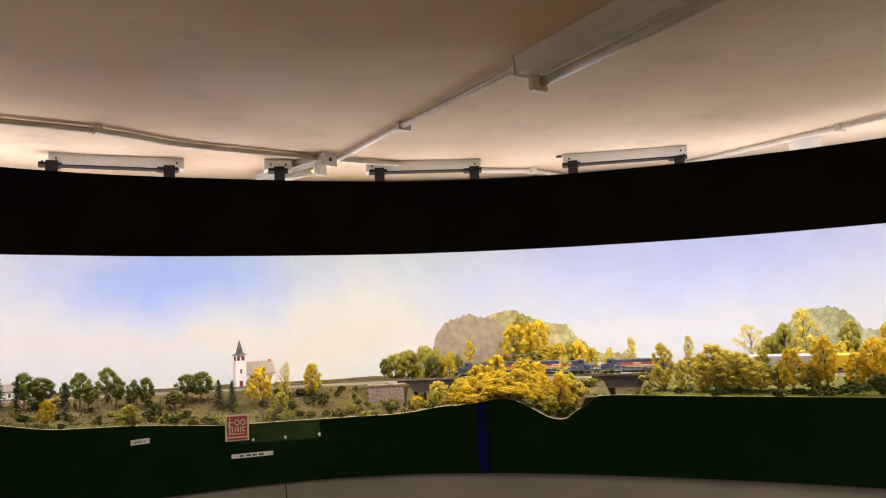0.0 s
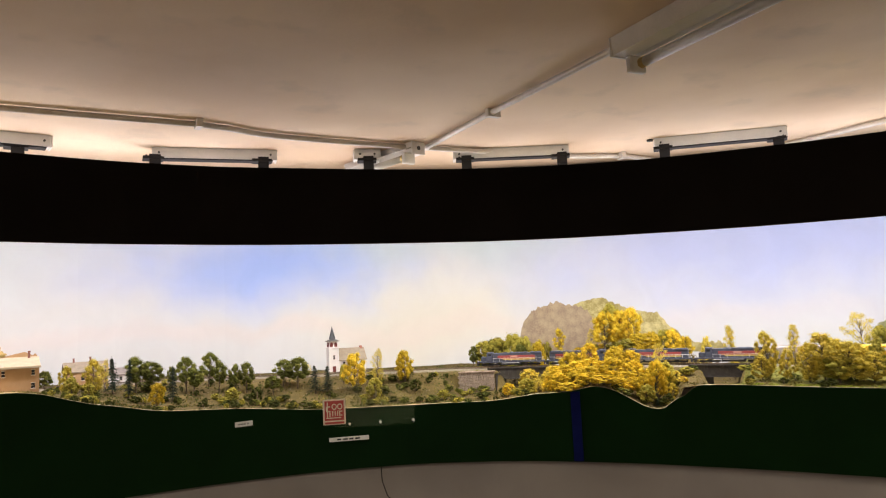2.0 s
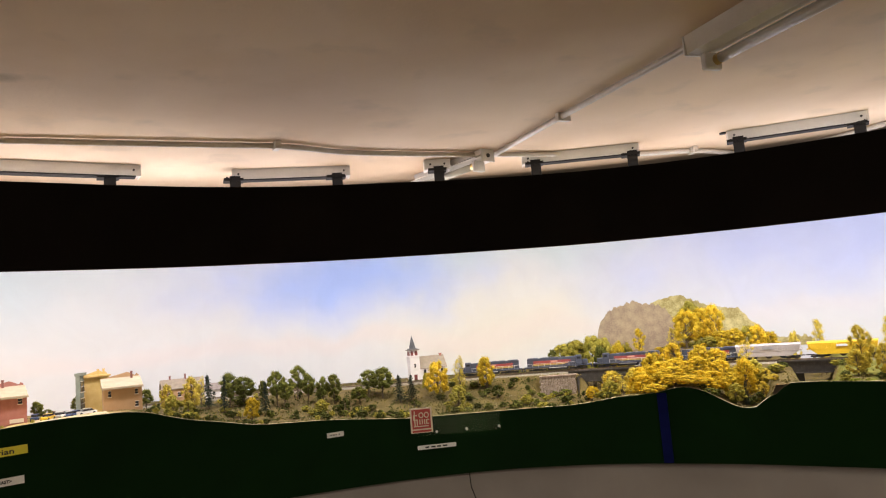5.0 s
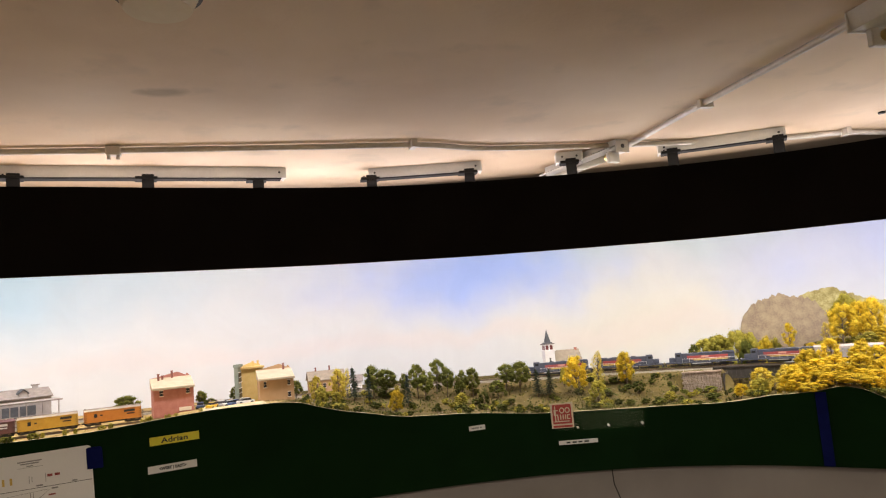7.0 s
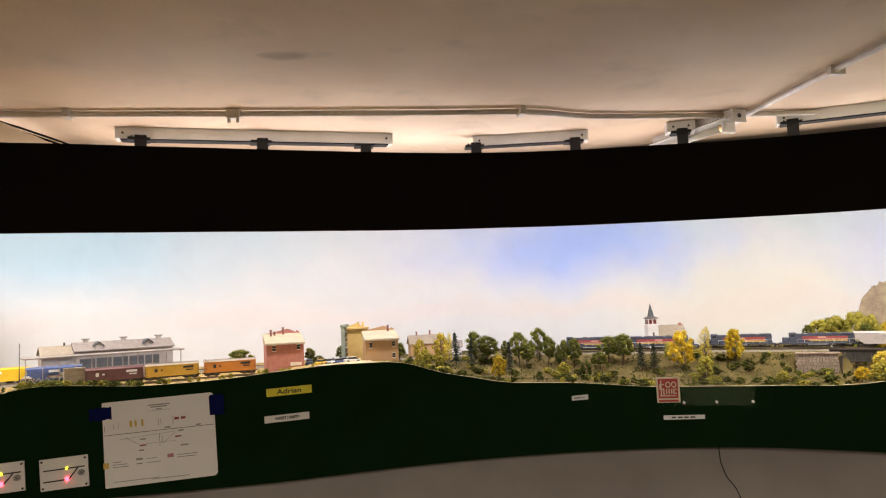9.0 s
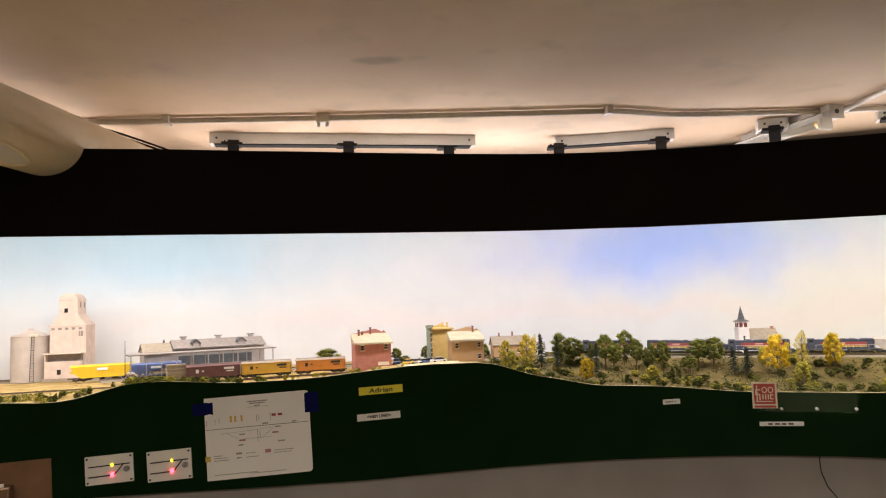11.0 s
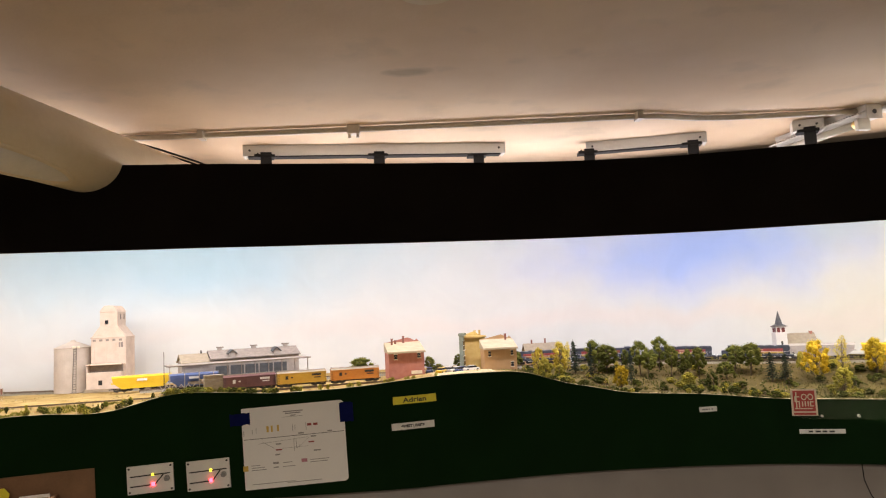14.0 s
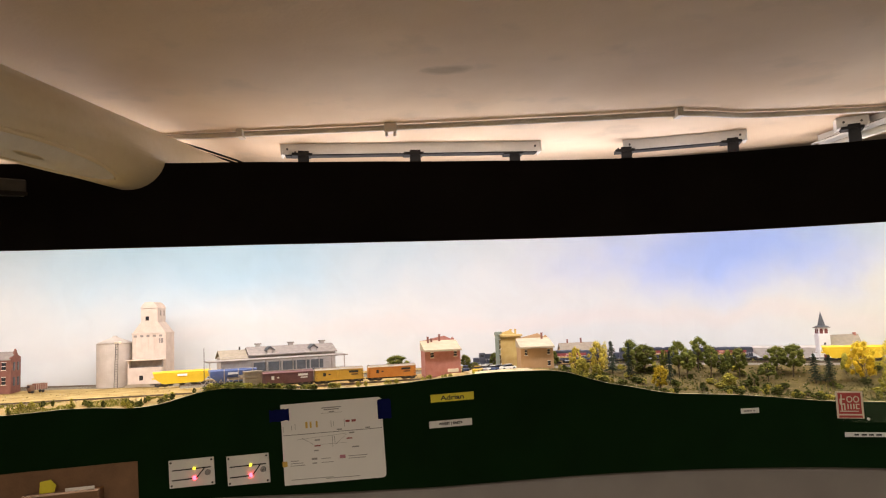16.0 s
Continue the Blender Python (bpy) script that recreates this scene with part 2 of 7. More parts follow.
def sky_paint():
    """Hand-painted sky: pale haze low down, with soft blue openings laid in higher up, brush marks, and a cream patch
    for warm lamplight.
    """
    m, N, L, bsdf = nodes_of("painted_sky")
    co = N.new("ShaderNodeTexCoord")
    warp = N.new("ShaderNodeTexNoise")
    warp.inputs["Scale"].default_value, warp.inputs["Detail"].default_value = 2.4, 4.0
    L.new(co.outputs["Object"], warp.inputs["Vector"])
    sub = N.new("ShaderNodeVectorMath")
    sub.operation = "MULTIPLY_ADD"
    sub.inputs[1].default_value, sub.inputs[2].default_value = (0.9, 0.0, 0.34), (-0.45, 0.0, -0.17)
    L.new(warp.outputs["Color"], sub.inputs[0])
    moved = N.new("ShaderNodeVectorMath")
    moved.operation = "ADD"
    L.new(co.outputs["Object"], moved.inputs[0])
    L.new(sub.outputs[0], moved.inputs[1])
    base = None
    # second entry, cream: warm cast of the lamps put into the paint
    for x, z, w, h, k, colour in ((0.36, 1.81, 0.80, 0.26, 0.95, (0.33, 0.45, 0.84)), (1.02, 1.52, 0.62, 0.20, 0.42, (0.70, 0.63, 0.47)), (-1.6, 1.88, 1.4, 0.32, 0.85, (0.38, 0.57, 0.72)), (2.3, 1.82, 1.2, 0.36, 0.85, (0.42, 0.49, 0.80)),
                                  (1.15, 1.90, 0.7, 0.16, 0.6, (0.48, 0.60, 0.68)), (0.2, 1.52, 3.0, 0.06, 0.32, (0.72, 0.61, 0.59))):
        mp = N.new("ShaderNodeMapping")
        mp.inputs["Location"].default_value, mp.inputs["Scale"].default_value = (-x / w, 0, -z / h), (1 / w, 0, 1 / h)
        L.new(moved.outputs[0], mp.inputs["Vector"])
        ln = N.new("ShaderNodeVectorMath")
        ln.operation = "LENGTH"
        L.new(mp.outputs[0], ln.inputs[0])
        fall = N.new("ShaderNodeMapRange")
        fall.interpolation_type = "SMOOTHSTEP"
        fall.inputs["From Min"].default_value, fall.inputs["From Max"].default_value, fall.inputs["To Max"].default_value = 1.15, 0.1, k
        L.new(ln.outputs["Value"], fall.inputs["Value"])
        mix = N.new("ShaderNodeMix")
        mix.data_type = "RGBA"
        mix.inputs["A"].default_value, mix.inputs["B"].default_value = (0.64, 0.655, 0.67, 1), rgb(colour)
        if base is not None:
            L.new(base, mix.inputs["A"])
        L.new(fall.outputs[0], mix.inputs["Factor"])
        base = mix.outputs["Result"]
    brush = N.new("ShaderNodeTexNoise")
    brush.inputs["Scale"].default_value, brush.inputs["Detail"].default_value = 9.0, 6.0
    L.new(moved.outputs[0], brush.inputs["Vector"])
    br = N.new("ShaderNodeMapRange")
    br.inputs["To Min"].default_value, br.inputs["To Max"].default_value = 0.93, 1.06
    L.new(brush.outputs["Fac"], br.inputs["Value"])
    hsv = N.new("ShaderNodeHueSaturation")
    L.new(base, hsv.inputs["Color"])
    L.new(br.outputs[0], hsv.inputs["Value"])
    L.new(hsv.outputs["Color"], bsdf.inputs["Base Color"])
    bsdf.inputs["Roughness"].default_value = 0.9
    bsdf.inputs["Specular IOR Level"].default_value = 0.2
    return m


def ceiling_paint():
    """Old cream paint on concrete, with trowel marks, scuffs and one damp stain."""
    m, N, L, bsdf = nodes_of("ceiling_paint")
    co = N.new("ShaderNodeTexCoord")
    big, mid, fine = (N.new("ShaderNodeTexNoise") for _ in range(3))
    for t, s, d in ((big, 1.3, 5), (mid, 6, 6), (fine, 90, 3)):
        t.inputs["Scale"].default_value, t.inputs["Detail"].default_value = s, d
        L.new(co.outputs["Object"], t.inputs["Vector"])
    mix = N.new("ShaderNodeMix")
    mix.data_type = "RGBA"
    mix.inputs["A"].default_value, mix.inputs["B"].default_value = (0.62, 0.465, 0.31, 1), (0.77, 0.62, 0.46, 1)
    rg = N.new("ShaderNodeMapRange")
    rg.inputs["From Min"].default_value, rg.inputs["From Max"].default_value = 0.36, 0.6
    L.new(big.outputs["Fac"], rg.inputs["Value"])
    L.new(rg.outputs[0], mix.inputs["Factor"])
    # scuffs
    sc = N.new("ShaderNodeMapRange")
    sc.inputs["From Min"].default_value, sc.inputs["From Max"].default_value = 0.58, 0.72
    L.new(mid.outputs["Fac"], sc.inputs["Value"])
    m2 = N.new("ShaderNodeMix")
    m2.data_type = "RGBA"
    m2.inputs["B"].default_value = (0.36, 0.31, 0.24, 1)
    k = N.new("ShaderNodeMath")
    k.operation, k.inputs[1].default_value = "MULTIPLY", 0.28
    L.new(sc.outputs[0], k.inputs[0])
    L.new(k.outputs[0], m2.inputs["Factor"])
    L.new(mix.outputs["Result"], m2.inputs["A"])
    # damp stain
    mp = N.new("ShaderNodeMapping")
    mp.inputs["Location"].default_value = (0.56 / 0.075, -1.76 / 0.045, 0)
    mp.inputs["Scale"].default_value = (1 / 0.075, 1 / 0.045, 0)
    L.new(co.outputs["Object"], mp.inputs["Vector"])
    ln = N.new("ShaderNodeVectorMath")
    ln.operation = "LENGTH"
    L.new(mp.outputs[0], ln.inputs[0])
    wob = N.new("ShaderNodeMath")
    wob.operation, wob.inputs[1].default_value = "MULTIPLY_ADD", 2.0
    L.new(mid.outputs["Fac"], wob.inputs[0])
    L.new(ln.outputs["Value"], wob.inputs[2])
    sr = N.new("ShaderNodeMapRange")
    sr.inputs["From Min"].default_value, sr.inputs["From Max"].default_value = 2.0, 1.6
    sr.inputs["To Max"].default_value = 0.5
    L.new(wob.outputs[0], sr.inputs["Value"])
    m3 = N.new("ShaderNodeMix")
    m3.data_type = "RGBA"
    m3.inputs["B"].default_value = (0.24, 0.18, 0.10, 1)
    L.new(sr.outputs[0], m3.inputs["Factor"])
    L.new(m2.outputs["Result"], m3.inputs["A"])
    L.new(m3.outputs["Result"], bsdf.inputs["Base Color"])
    bsdf.inputs["Roughness"].default_value = 0.75
    bp = N.new("ShaderNodeBump")
    bp.inputs["Strength"].default_value, bp.inputs["Distance"].default_value = 0.35, 0.006
    ad = N.new("ShaderNodeMath")
    ad.operation, ad.inputs[1].default_value = "MULTIPLY_ADD", 0.25
    L.new(fine.outputs["Fac"], ad.inputs[0])
    L.new(mid.outputs["Fac"], ad.inputs[2])
    L.new(ad.outputs[0], bp.inputs["Height"])
    L.new(bp.outputs["Normal"], bsdf.inputs["Normal"])
    return m


def glow(name, colour, strength):
    m, N, L, bsdf = nodes_of(name)
    bsdf.inputs["Base Color"].default_value = rgb(colour)
    bsdf.inputs["Emission Color"].default_value = rgb(colour)
    bsdf.inputs["Emission Strength"].default_value = strength
    return m


def clear(name, rough=0.03):
    m, N, L, bsdf = nodes_of(name)
    bsdf.inputs["Transmission Weight"].default_value = 1.0
    bsdf.inputs["Roughness"].default_value, bsdf.inputs["IOR"].default_value = rough, 1.25
    bsdf.inputs["Base Color"].default_value = (0.97, 0.98, 0.97, 1)
    return m


SKY, CEIL = sky_paint(), ceiling_paint()
BLACK_BOARD = surface("matt_black_board", (0.006, 0.0045, 0.004), (0.010, 0.008, 0.007), 0.85, 6, 200, 0.1, spec=0.06)
GREEN_BOARD = surface("dark_green_paint", (0.0012, 0.012, 0.0012), (0.002, 0.017, 0.002), 0.75, 8, 250, 0.15, spec=0.08)
SKIRT_CLOTH = surface("grey_skirt_cloth", (0.26, 0.24, 0.235), (0.34, 0.32, 0.31), 0.9, 5, 700, 0.3, spec=0.1)
WALL_PAINT = surface("wall_paint", (0.45, 0.40, 0.32), (0.55, 0.50, 0.42), 0.8, 3, 80, 0.2)
FLOOR_CARPET = surface("floor_carpet", (0.10, 0.09, 0.085), (0.16, 0.15, 0.14), 0.95, 20, 600, 0.4)
WHITE_STEEL = surface("white_enamel_steel", (0.62, 0.60, 0.56), (0.74, 0.72, 0.68), 0.4, 12, 150, 0.05)
BLACK_IRON = surface("black_bracket", (0.010, 0.009, 0.009), (0.02, 0.018, 0.017), 0.6, 40, 300, 0.1, spec=0.2)
CONDUIT_STEEL = surface("galvanised_conduit", (0.54, 0.50, 0.44), (0.66, 0.62, 0.57), 0.4, 30, 200, 0.05, metal=0.2)
DUCT_WHITE = surface("yellowed_white_duct", (0.70, 0.60, 0.42), (0.80, 0.71, 0.55), 0.3, 4, 60, 0.08)
EARTH = surface("scenic_earth", (0.064, 0.049, 0.017), (0.168, 0.126, 0.048), 0.95, 22, 260, 0.6, depth=0.004, spec=0.1)
PAPER = surface("white_paper", (0.74, 0.74, 0.73), (0.80, 0.80, 0.79), 0.8, 9, 200, 0.05)
SAND = surface("sandy_track", (0.46, 0.36, 0.20), (0.62, 0.52, 0.33), 0.95, 40, 500, 0.4, spec=0.1)
GRASS_BED = surface("grass_bed", (0.075, 0.078, 0.016), (0.19, 0.175, 0.036), 0.95, 22, 260, 0.6, depth=0.004, spec=0.1)
YARD_SAND = surface("yard_sand", (0.25, 0.165, 0.055), (0.50, 0.365, 0.155), 0.95, 16, 240, 0.6, depth=0.004, spec=0.1)


# ---------------------------------------------------------------- the room
def build_room():
    bm = bmesh.new()
    box(bm, -3.9, 3.9, -2.6, 3.7, CEILING, CEILING + 0.12)
    tagged(part("ceiling", bm, CEIL), "old cream painted concrete ceiling with scuffs and stains", "ceiling", kind="structure")
    bm = bmesh.new()
    box(bm, -3.9, 3.9, -2.6, 3.7, -0.1, 0.0)
    tagged(part("floor", bm, FLOOR_CARPET), "dark grey carpeted basement floor", "floor", kind="structure")
    for name, b in (("wall_north", (-3.9, 3.9, 3.7, 3.8)), ("wall_south", (-3.9, 3.9, -2.7, -2.6)), ("wall_west", (-4.0, -3.9, -2.7, 3.8)), ("wall_east", (3.9, 4.0, -2.7, 3.8))):
        tagged(part(name, boxed(*b, -0.1, CEILING + 0.12), WALL_PAINT), "plain beige painted basement wall", "wall", kind="structure")


def build_layout_shell():
    bm = bmesh.new()
    arc_band(bm, -62, 88, 0.4, 1.30, 2.15, backdrop_r, 0.006)
    tagged(part("backdrop", bm, SKY), "curved backdrop hand-painted with pale blue sky and haze", "backdrop", kind="structure")
    bm = bmesh.new()
    arc_band(bm, -60, 86, 1.0, valance_low, valance_top, valance_r, 0.008)
    tagged(part("lighting_valance", bm, BLACK_BOARD, smooth_faces=False), "curved matt black board hung below the ceiling as a light valance", "valance", kind="structure")
    bm = bmesh.new()
    arc_band(bm, -60, 86, 0.5, FASCIA_LOW, lambda a: eased(FASCIA_TOP, a, 1.0), fascia_r, 0.007)
    rim = bmesh.new()
    arc_band(rim, -60, 86, 0.5, lambda a: eased(FASCIA_TOP, a, 1.0) - 0.012, lambda a: eased(FASCIA_TOP, a, 1.0) + 0.0004 + 0.0012 * noise.noise((a * 2.3, 0, 0)), lambda a: fascia_r(a) + 0.0075, 0.008)
    tagged(part("plaster_edge", rim, SAND), "rough pale plaster edge of the scenery behind the fascia", "plaster edge", kind="structure")
    tagged(part("fascia", bm, GREEN_BOARD), "dark green painted hardboard fascia with a wavy top edge", "fascia", kind="structure")
    bm = bmesh.new()
    n = 300
    rows = []
    for i in range(n):
        a = -60 + 146 * i / (n - 1)
        r = fascia_r(a) + 0.045 + 0.001 * math.sin(a * 0.9)
        rows.append([spot(a, r, 0.02), spot(a, r, 1.2), spot(a, r + 0.003, 1.2), spot(a, r + 0.003, 0.02)])
    sheet(bm, rows)
    tagged(part("skirt_curtain", bm, SKIRT_CLOTH), "plain grey cloth skirt hanging below the fascia", "curtain", kind="structure")
    bm = bmesh.new()
    rows = []
    for i in range(293):
        a = -60 + 0.5 * i
        rf, rb = fascia_r(a) + 0.006, backdrop_r(a) - 0.002
        rows.append([spot(a, rf + (rb - rf) * k / 60, ground(a, rf + (rb - rf) * k / 60)) for k in range(61)])
    sheet(bm, rows)
    for f in bm.faces:
        c = f.calc_center_median()
        if math.degrees(math.atan2(c.x, c.y)) + 3 * noise.noise((c.x * 7, c.y * 7, 2.0)) < -9.5:
            f.material_index = 1
        elif math.degrees(math.atan2(c.x, c.y)) + 2 * noise.noise((c.x * 9, c.y * 9, 5.0)) > 43.5:
            f.material_index = 2
    tagged(part("scenic_ground", bm, [EARTH, YARD_SAND, GRASS_BED], smooth_faces=True), "modelled earth embankment with dry grass and sandy scatter", "ground", kind="structure")


build_room()
build_layout_shell()


# ---------------------------------------------------------------- ceiling: fixtures, brackets, conduit, duct
TUBE_GLASS = surface("unlit_tube_glass", (0.46, 0.43, 0.36), (0.54, 0.51, 0.44), 0.4, 20, 100, 0.0)
DARK_GAP = surface("dark_metal", (0.03, 0.028, 0.025), (0.06, 0.055, 0.05), 0.5, 40, 300, 0.1)
BRASS = surface("brass_contact", (0.55, 0.40, 0.16), (0.65, 0.5, 0.22), 0.3, 40, 300, 0.0, metal=1.0)


def channel(length, label, posts=(), depth=0.055, high=0.036):
    """A shallow steel batten light on the ceiling, along x, with screws and end plates."""
    ob = thing("batten_light", label, "light fixture", group="valance lights")
    bm = bmesh.new()
    prism(bm, [(-depth / 2, 0), (depth / 2, 0), (depth / 2 - 0.006, -high), (-depth / 2 + 0.006, -high)], -length / 2, length / 2)
    bmesh.ops.rotate(bm, cent=(0, 0, 0), matrix=Matrix.Rotation(radians(90), 3, "Z"), verts=bm.verts)
    part("housing", bm, WHITE_STEEL, ob)
    # black strip stands in for the shade under the housing
    part("slot", boxed(-length / 2 + 0.012, length / 2 - 0.012, -depth / 2 + 0.008, depth / 2 - 0.004, -high - 0.004, -high - 0.0005), BLACK_IRON, ob, "black strip that puts shade on the underside")
    for s in (-1, 1):
        part("end_plate", boxed(s * length / 2 - 0.003, s * length / 2 + 0.003, -depth / 2 - 0.002, depth / 2 + 0.002, -high - 0.003, -0.001), WHITE_STEEL, ob)
        bm = bmesh.new()
        rod(bm, (s * (length / 2 - 0.02), -depth / 2 - 0.001, -high * 0.5), (s * (length / 2 - 0.02), -depth / 2 + 0.006, -high * 0.5), 0.004, n=8)
        part("screw", bm, DARK_GAP, ob, "dark screw")
    return ob


def bracket(p, turn):
    """A black post that holds the valance up to a fixture."""
    ob = thing("valance_bracket", "black steel bracket holding the valance to a light fixture", "bracket", pose(p[0], p[1], 2.070, 0, 0, turn), "valance brackets")
    part("post", boxed(-0.019, 0.019, 0.0, 0.012, 0, 0.090, bevel=0.001), BLACK_IRON, ob)
    part("arm", boxed(-0.04, 0.03, -0.004, 0.05, 0.072, 0.082, bevel=0.001), BLACK_IRON, ob)
    bm = bmesh.new()
    for x in (-0.028, -0.01, 0.012):
        rod(bm, (x, 0.012, 0.082), (x, 0.012, 0.089), 0.004, 0.003, 6)
    part("nuts", bm, BLACK_IRON, ob)
    bearing = math.degrees(math.atan2(p[0], p[1]))
    reach = math.hypot(*p) - valance_r(bearing)
    bm = bmesh.new()
    rod(bm, (0, 0.006, 0.006), (0, -reach + 0.012, valance_top(bearing) - 2.086), 0.004, n=6)
    part("stay", bm, BLACK_IRON, ob, "thin black stay to the valance")


def batten_between(p, q, label):
    p, q = 0.972 * Vector(p), 0.972 * Vector(q)
    d = q - p
    ob = channel(d.length, label)
    m = (Vector(p) + Vector(q)) / 2
    ob.matrix_basis = pose(m.x, m.y, CEILING - 0.001, 0, 0, math.degrees(math.atan2(d.y, d.x)))


batten_between((-1.285, 2.47), (-0.36, 2.70), "long white steel batten light above the black valance")
batten_between((-0.035, 2.79), (0.40, 2.75), "short white steel batten light above the black valance")
batten_between((0.69, 2.675), (0.785, 2.655), "small white steel fitting on the ceiling")
batten_between((1.08, 2.60), (1.50, 2.43), "short white steel batten light askew over the valance")
batten_between((1.80, 2.26), (2.19, 1.985), "short white steel batten light above the black valance")
for place_xy, turn in (((-1.2, 2.455), 22), ((-0.81, 2.56), 16), ((-0.45, 2.665), 9), ((-0.03, 2.755), 2), ((0.35, 2.725), -6),
                       ((0.735, 2.635), -15), ((1.112, 2.55), -23), ((1.467, 2.415), -31), ((1.808, 2.215), -39), ((2.156, 1.985), -47)):
    bracket((0.972 * place_xy[0], 0.972 * place_xy[1]), turn)


def open_batten(p, q, label, tube_side=1):
    """A batten with one bare unlit tube beside it in lampholders."""
    d = Vector(q) - Vector(p)
    n = d.length
    ob = thing("tube_light", label, "light fixture", pose(p[0], p[1], CEILING, 0, 0, math.degrees(math.atan2(d.y, d.x))))
    bm = bmesh.new()
    prism(bm, [(-0.028, -0.001), (0.028, -0.001), (0.024, -0.045), (-0.024, -0.045)], 0, n)
    bmesh.ops.rotate(bm, cent=(0, 0, 0), matrix=Matrix.Rotation(radians(-90), 3, "Z"), verts=bm.verts)
    part("housing", bm, WHITE_STEEL, ob)
    part("end_plate", boxed(-0.004, 0.0, -0.030, 0.030, -0.048, -0.001), WHITE_STEEL, ob)
    bm = bmesh.new()
    prism(bm, [(-0.058, -0.034), (-0.026, -0.02), (-0.026, -0.024), (-0.056, -0.039)], 0.0, n)
    bmesh.ops.rotate(bm, cent=(0, 0, 0), matrix=Matrix.Rotation(radians(-90), 3, "Z"), verts=bm.verts)
    part("reflector", bm, WHITE_STEEL, ob)
    bm = bmesh.new()
    y = tube_side * 0.044
    rod(bm, (0.03, y, -0.062), (n - 0.02, y, -0.062), 0.0125, n=14)
    part("tube", bm, TUBE_GLASS, ob, "unlit glass tube", True)
    bm = bmesh.new()
    rod(bm, (0.022, y, -0.062), (0.036, y, -0.062), 0.0135, n=14)
    part("cap", bm, BRASS, ob, "brass tube cap")
    part("lampholder", boxed(0.004, 0.022, min(0, y) + 0.01 if y < 0 else 0.01, max(0, y) + 0.016, -0.085, -0.045, bevel=0.003), WHITE_STEEL, ob)
    bm = bmesh.new()
    rod(bm, (-0.006, 0.0, -0.025), (-0.003, 0.0, -0.025), 0.008, n=10)
    part("knockout", bm, DARK_GAP, ob, "dark round knockout")
    return ob


open_batten((0.995, 1.38), (1.10, -0.1), "white fluorescent batten with a bare unlit tube on the ceiling", 1)
open_batten((0.86, 2.42), (0.72, 2.84), "white batten fitting running in over the valance", 1)


def conduit(pts, label):
    ob = thing("conduit", label, "conduit")
    dense = []
    for p, q in zip(pts, pts[1:]):
        dense += [Vector(p).lerp(Vector(q), k / 4) for k in range(4)]
    dense.append(Vector(pts[-1]))
    for _ in range(3):
        dense = [dense[0]] + [(a + 2 * b + c) / 4 for a, b, c in zip(dense, dense[1:], dense[2:])] + [dense[-1]]
    bm = bmesh.new()
    pipe_along(bm, [(x, y, CEILING - 0.0125) for x, y in [(d.x, d.y) for d in dense]], 0.0095, 10)
    part("tube", bm, CONDUIT_STEEL, ob, smooth_faces=True)
    return ob


def clip(ob, p, turn):
    bm = bmesh.new()
    box(bm, -0.009, 0.009, -0.03, 0.015, CEILING - 0.027, CEILING - 0.001)
    bmesh.ops.transform(bm, matrix=Matrix.Translation((p[0], p[1], 0)) @ Matrix.Rotation(radians(turn), 4, "Z"), verts=bm.verts)
    part("pipe_clip", bm, CONDUIT_STEEL, ob)


main_run = conduit([(-1.85, 2.105, 0), (-1.587, 2.135, 0), (-0.82, 2.23, 0), (-0.16, 2.297, 0), (0.095, 2.315, 0), (0.2, 2.35, 0), (0.32, 2.412, 0), (0.63, 2.44, 0),
                    (0.91, 2.462, 0), (1.39, 2.455, 0), (1.56, 2.47, 0), (1.76, 2.41, 0), (1.98, 2.46, 0), (2.3, 2.55, 0)], "galvanised steel conduit run along the ceiling with clips")
for q, turn in (((-1.3, 2.17), 7), ((0.09, 2.313), 8), ((1.75, 2.415), -8)):
    clip(main_run, q, turn)
branch_run = conduit([(0.905, 2.452, 0), (0.941, 1.984, 0), (1.0, 1.44, 0), (1.0, 1.405, 0)], "galvanised steel conduit from the main run to a tube light")
clip(branch_run, (0.943, 1.98), 95)
far_run = conduit([(2.25, 2.35, 0), (2.34, 2.085, 0), (2.443, 1.461, 0), (2.5, 1.1, 0), (2.6, 0.4, 0)], "galvanised steel conduit over the end of the layout")
clip(far_run, (2.435, 1.5), 98)

junction = thing("junction_box", "small grey steel outlet box with two stubs on the conduit", "junction box", pose(-0.82, 2.222, CEILING, 0, 0, 7))
part("body", boxed(-0.02, 0.02, -0.018, 0.018, -0.03, -0.001, bevel=0.002), CONDUIT_STEEL, junction)
for x in (-0.013, 0.013):
    bm = bmesh.new()
    rod(bm, (x, -0.005, -0.03), (x, -0.005, -0.043), 0.005, n=8)
    part("stub", bm, CONDUIT_STEEL, junction)

alarm = thing("smoke_alarm", "round cream ceiling alarm with a dark rim", "smoke alarm", pose(-0.462, 1.222, CEILING))
bm = bmesh.new()
rod(bm, (0, 0, -0.001), (0, 0, -0.016), 0.075, 0.075, 36)
part("base_ring", bm, DARK_GAP, alarm, "dark base ring")
bm = bmesh.new()
rod(bm, (0, 0, -0.016), (0, 0, -0.042), 0.068, 0.056, 36)
part("cover", bm, DUCT_WHITE, alarm)

lamp_base = thing("ceiling_lampholder", "white round porcelain lampholder on the ceiling", "lampholder", pose(2.53, 1.70, CEILING))
bm = bmesh.new()
rod(bm, (0, 0, -0.001), (0, 0, -0.05), 0.06, 0.055, 24)
part("body", bm, WHITE_STEEL, lamp_base)

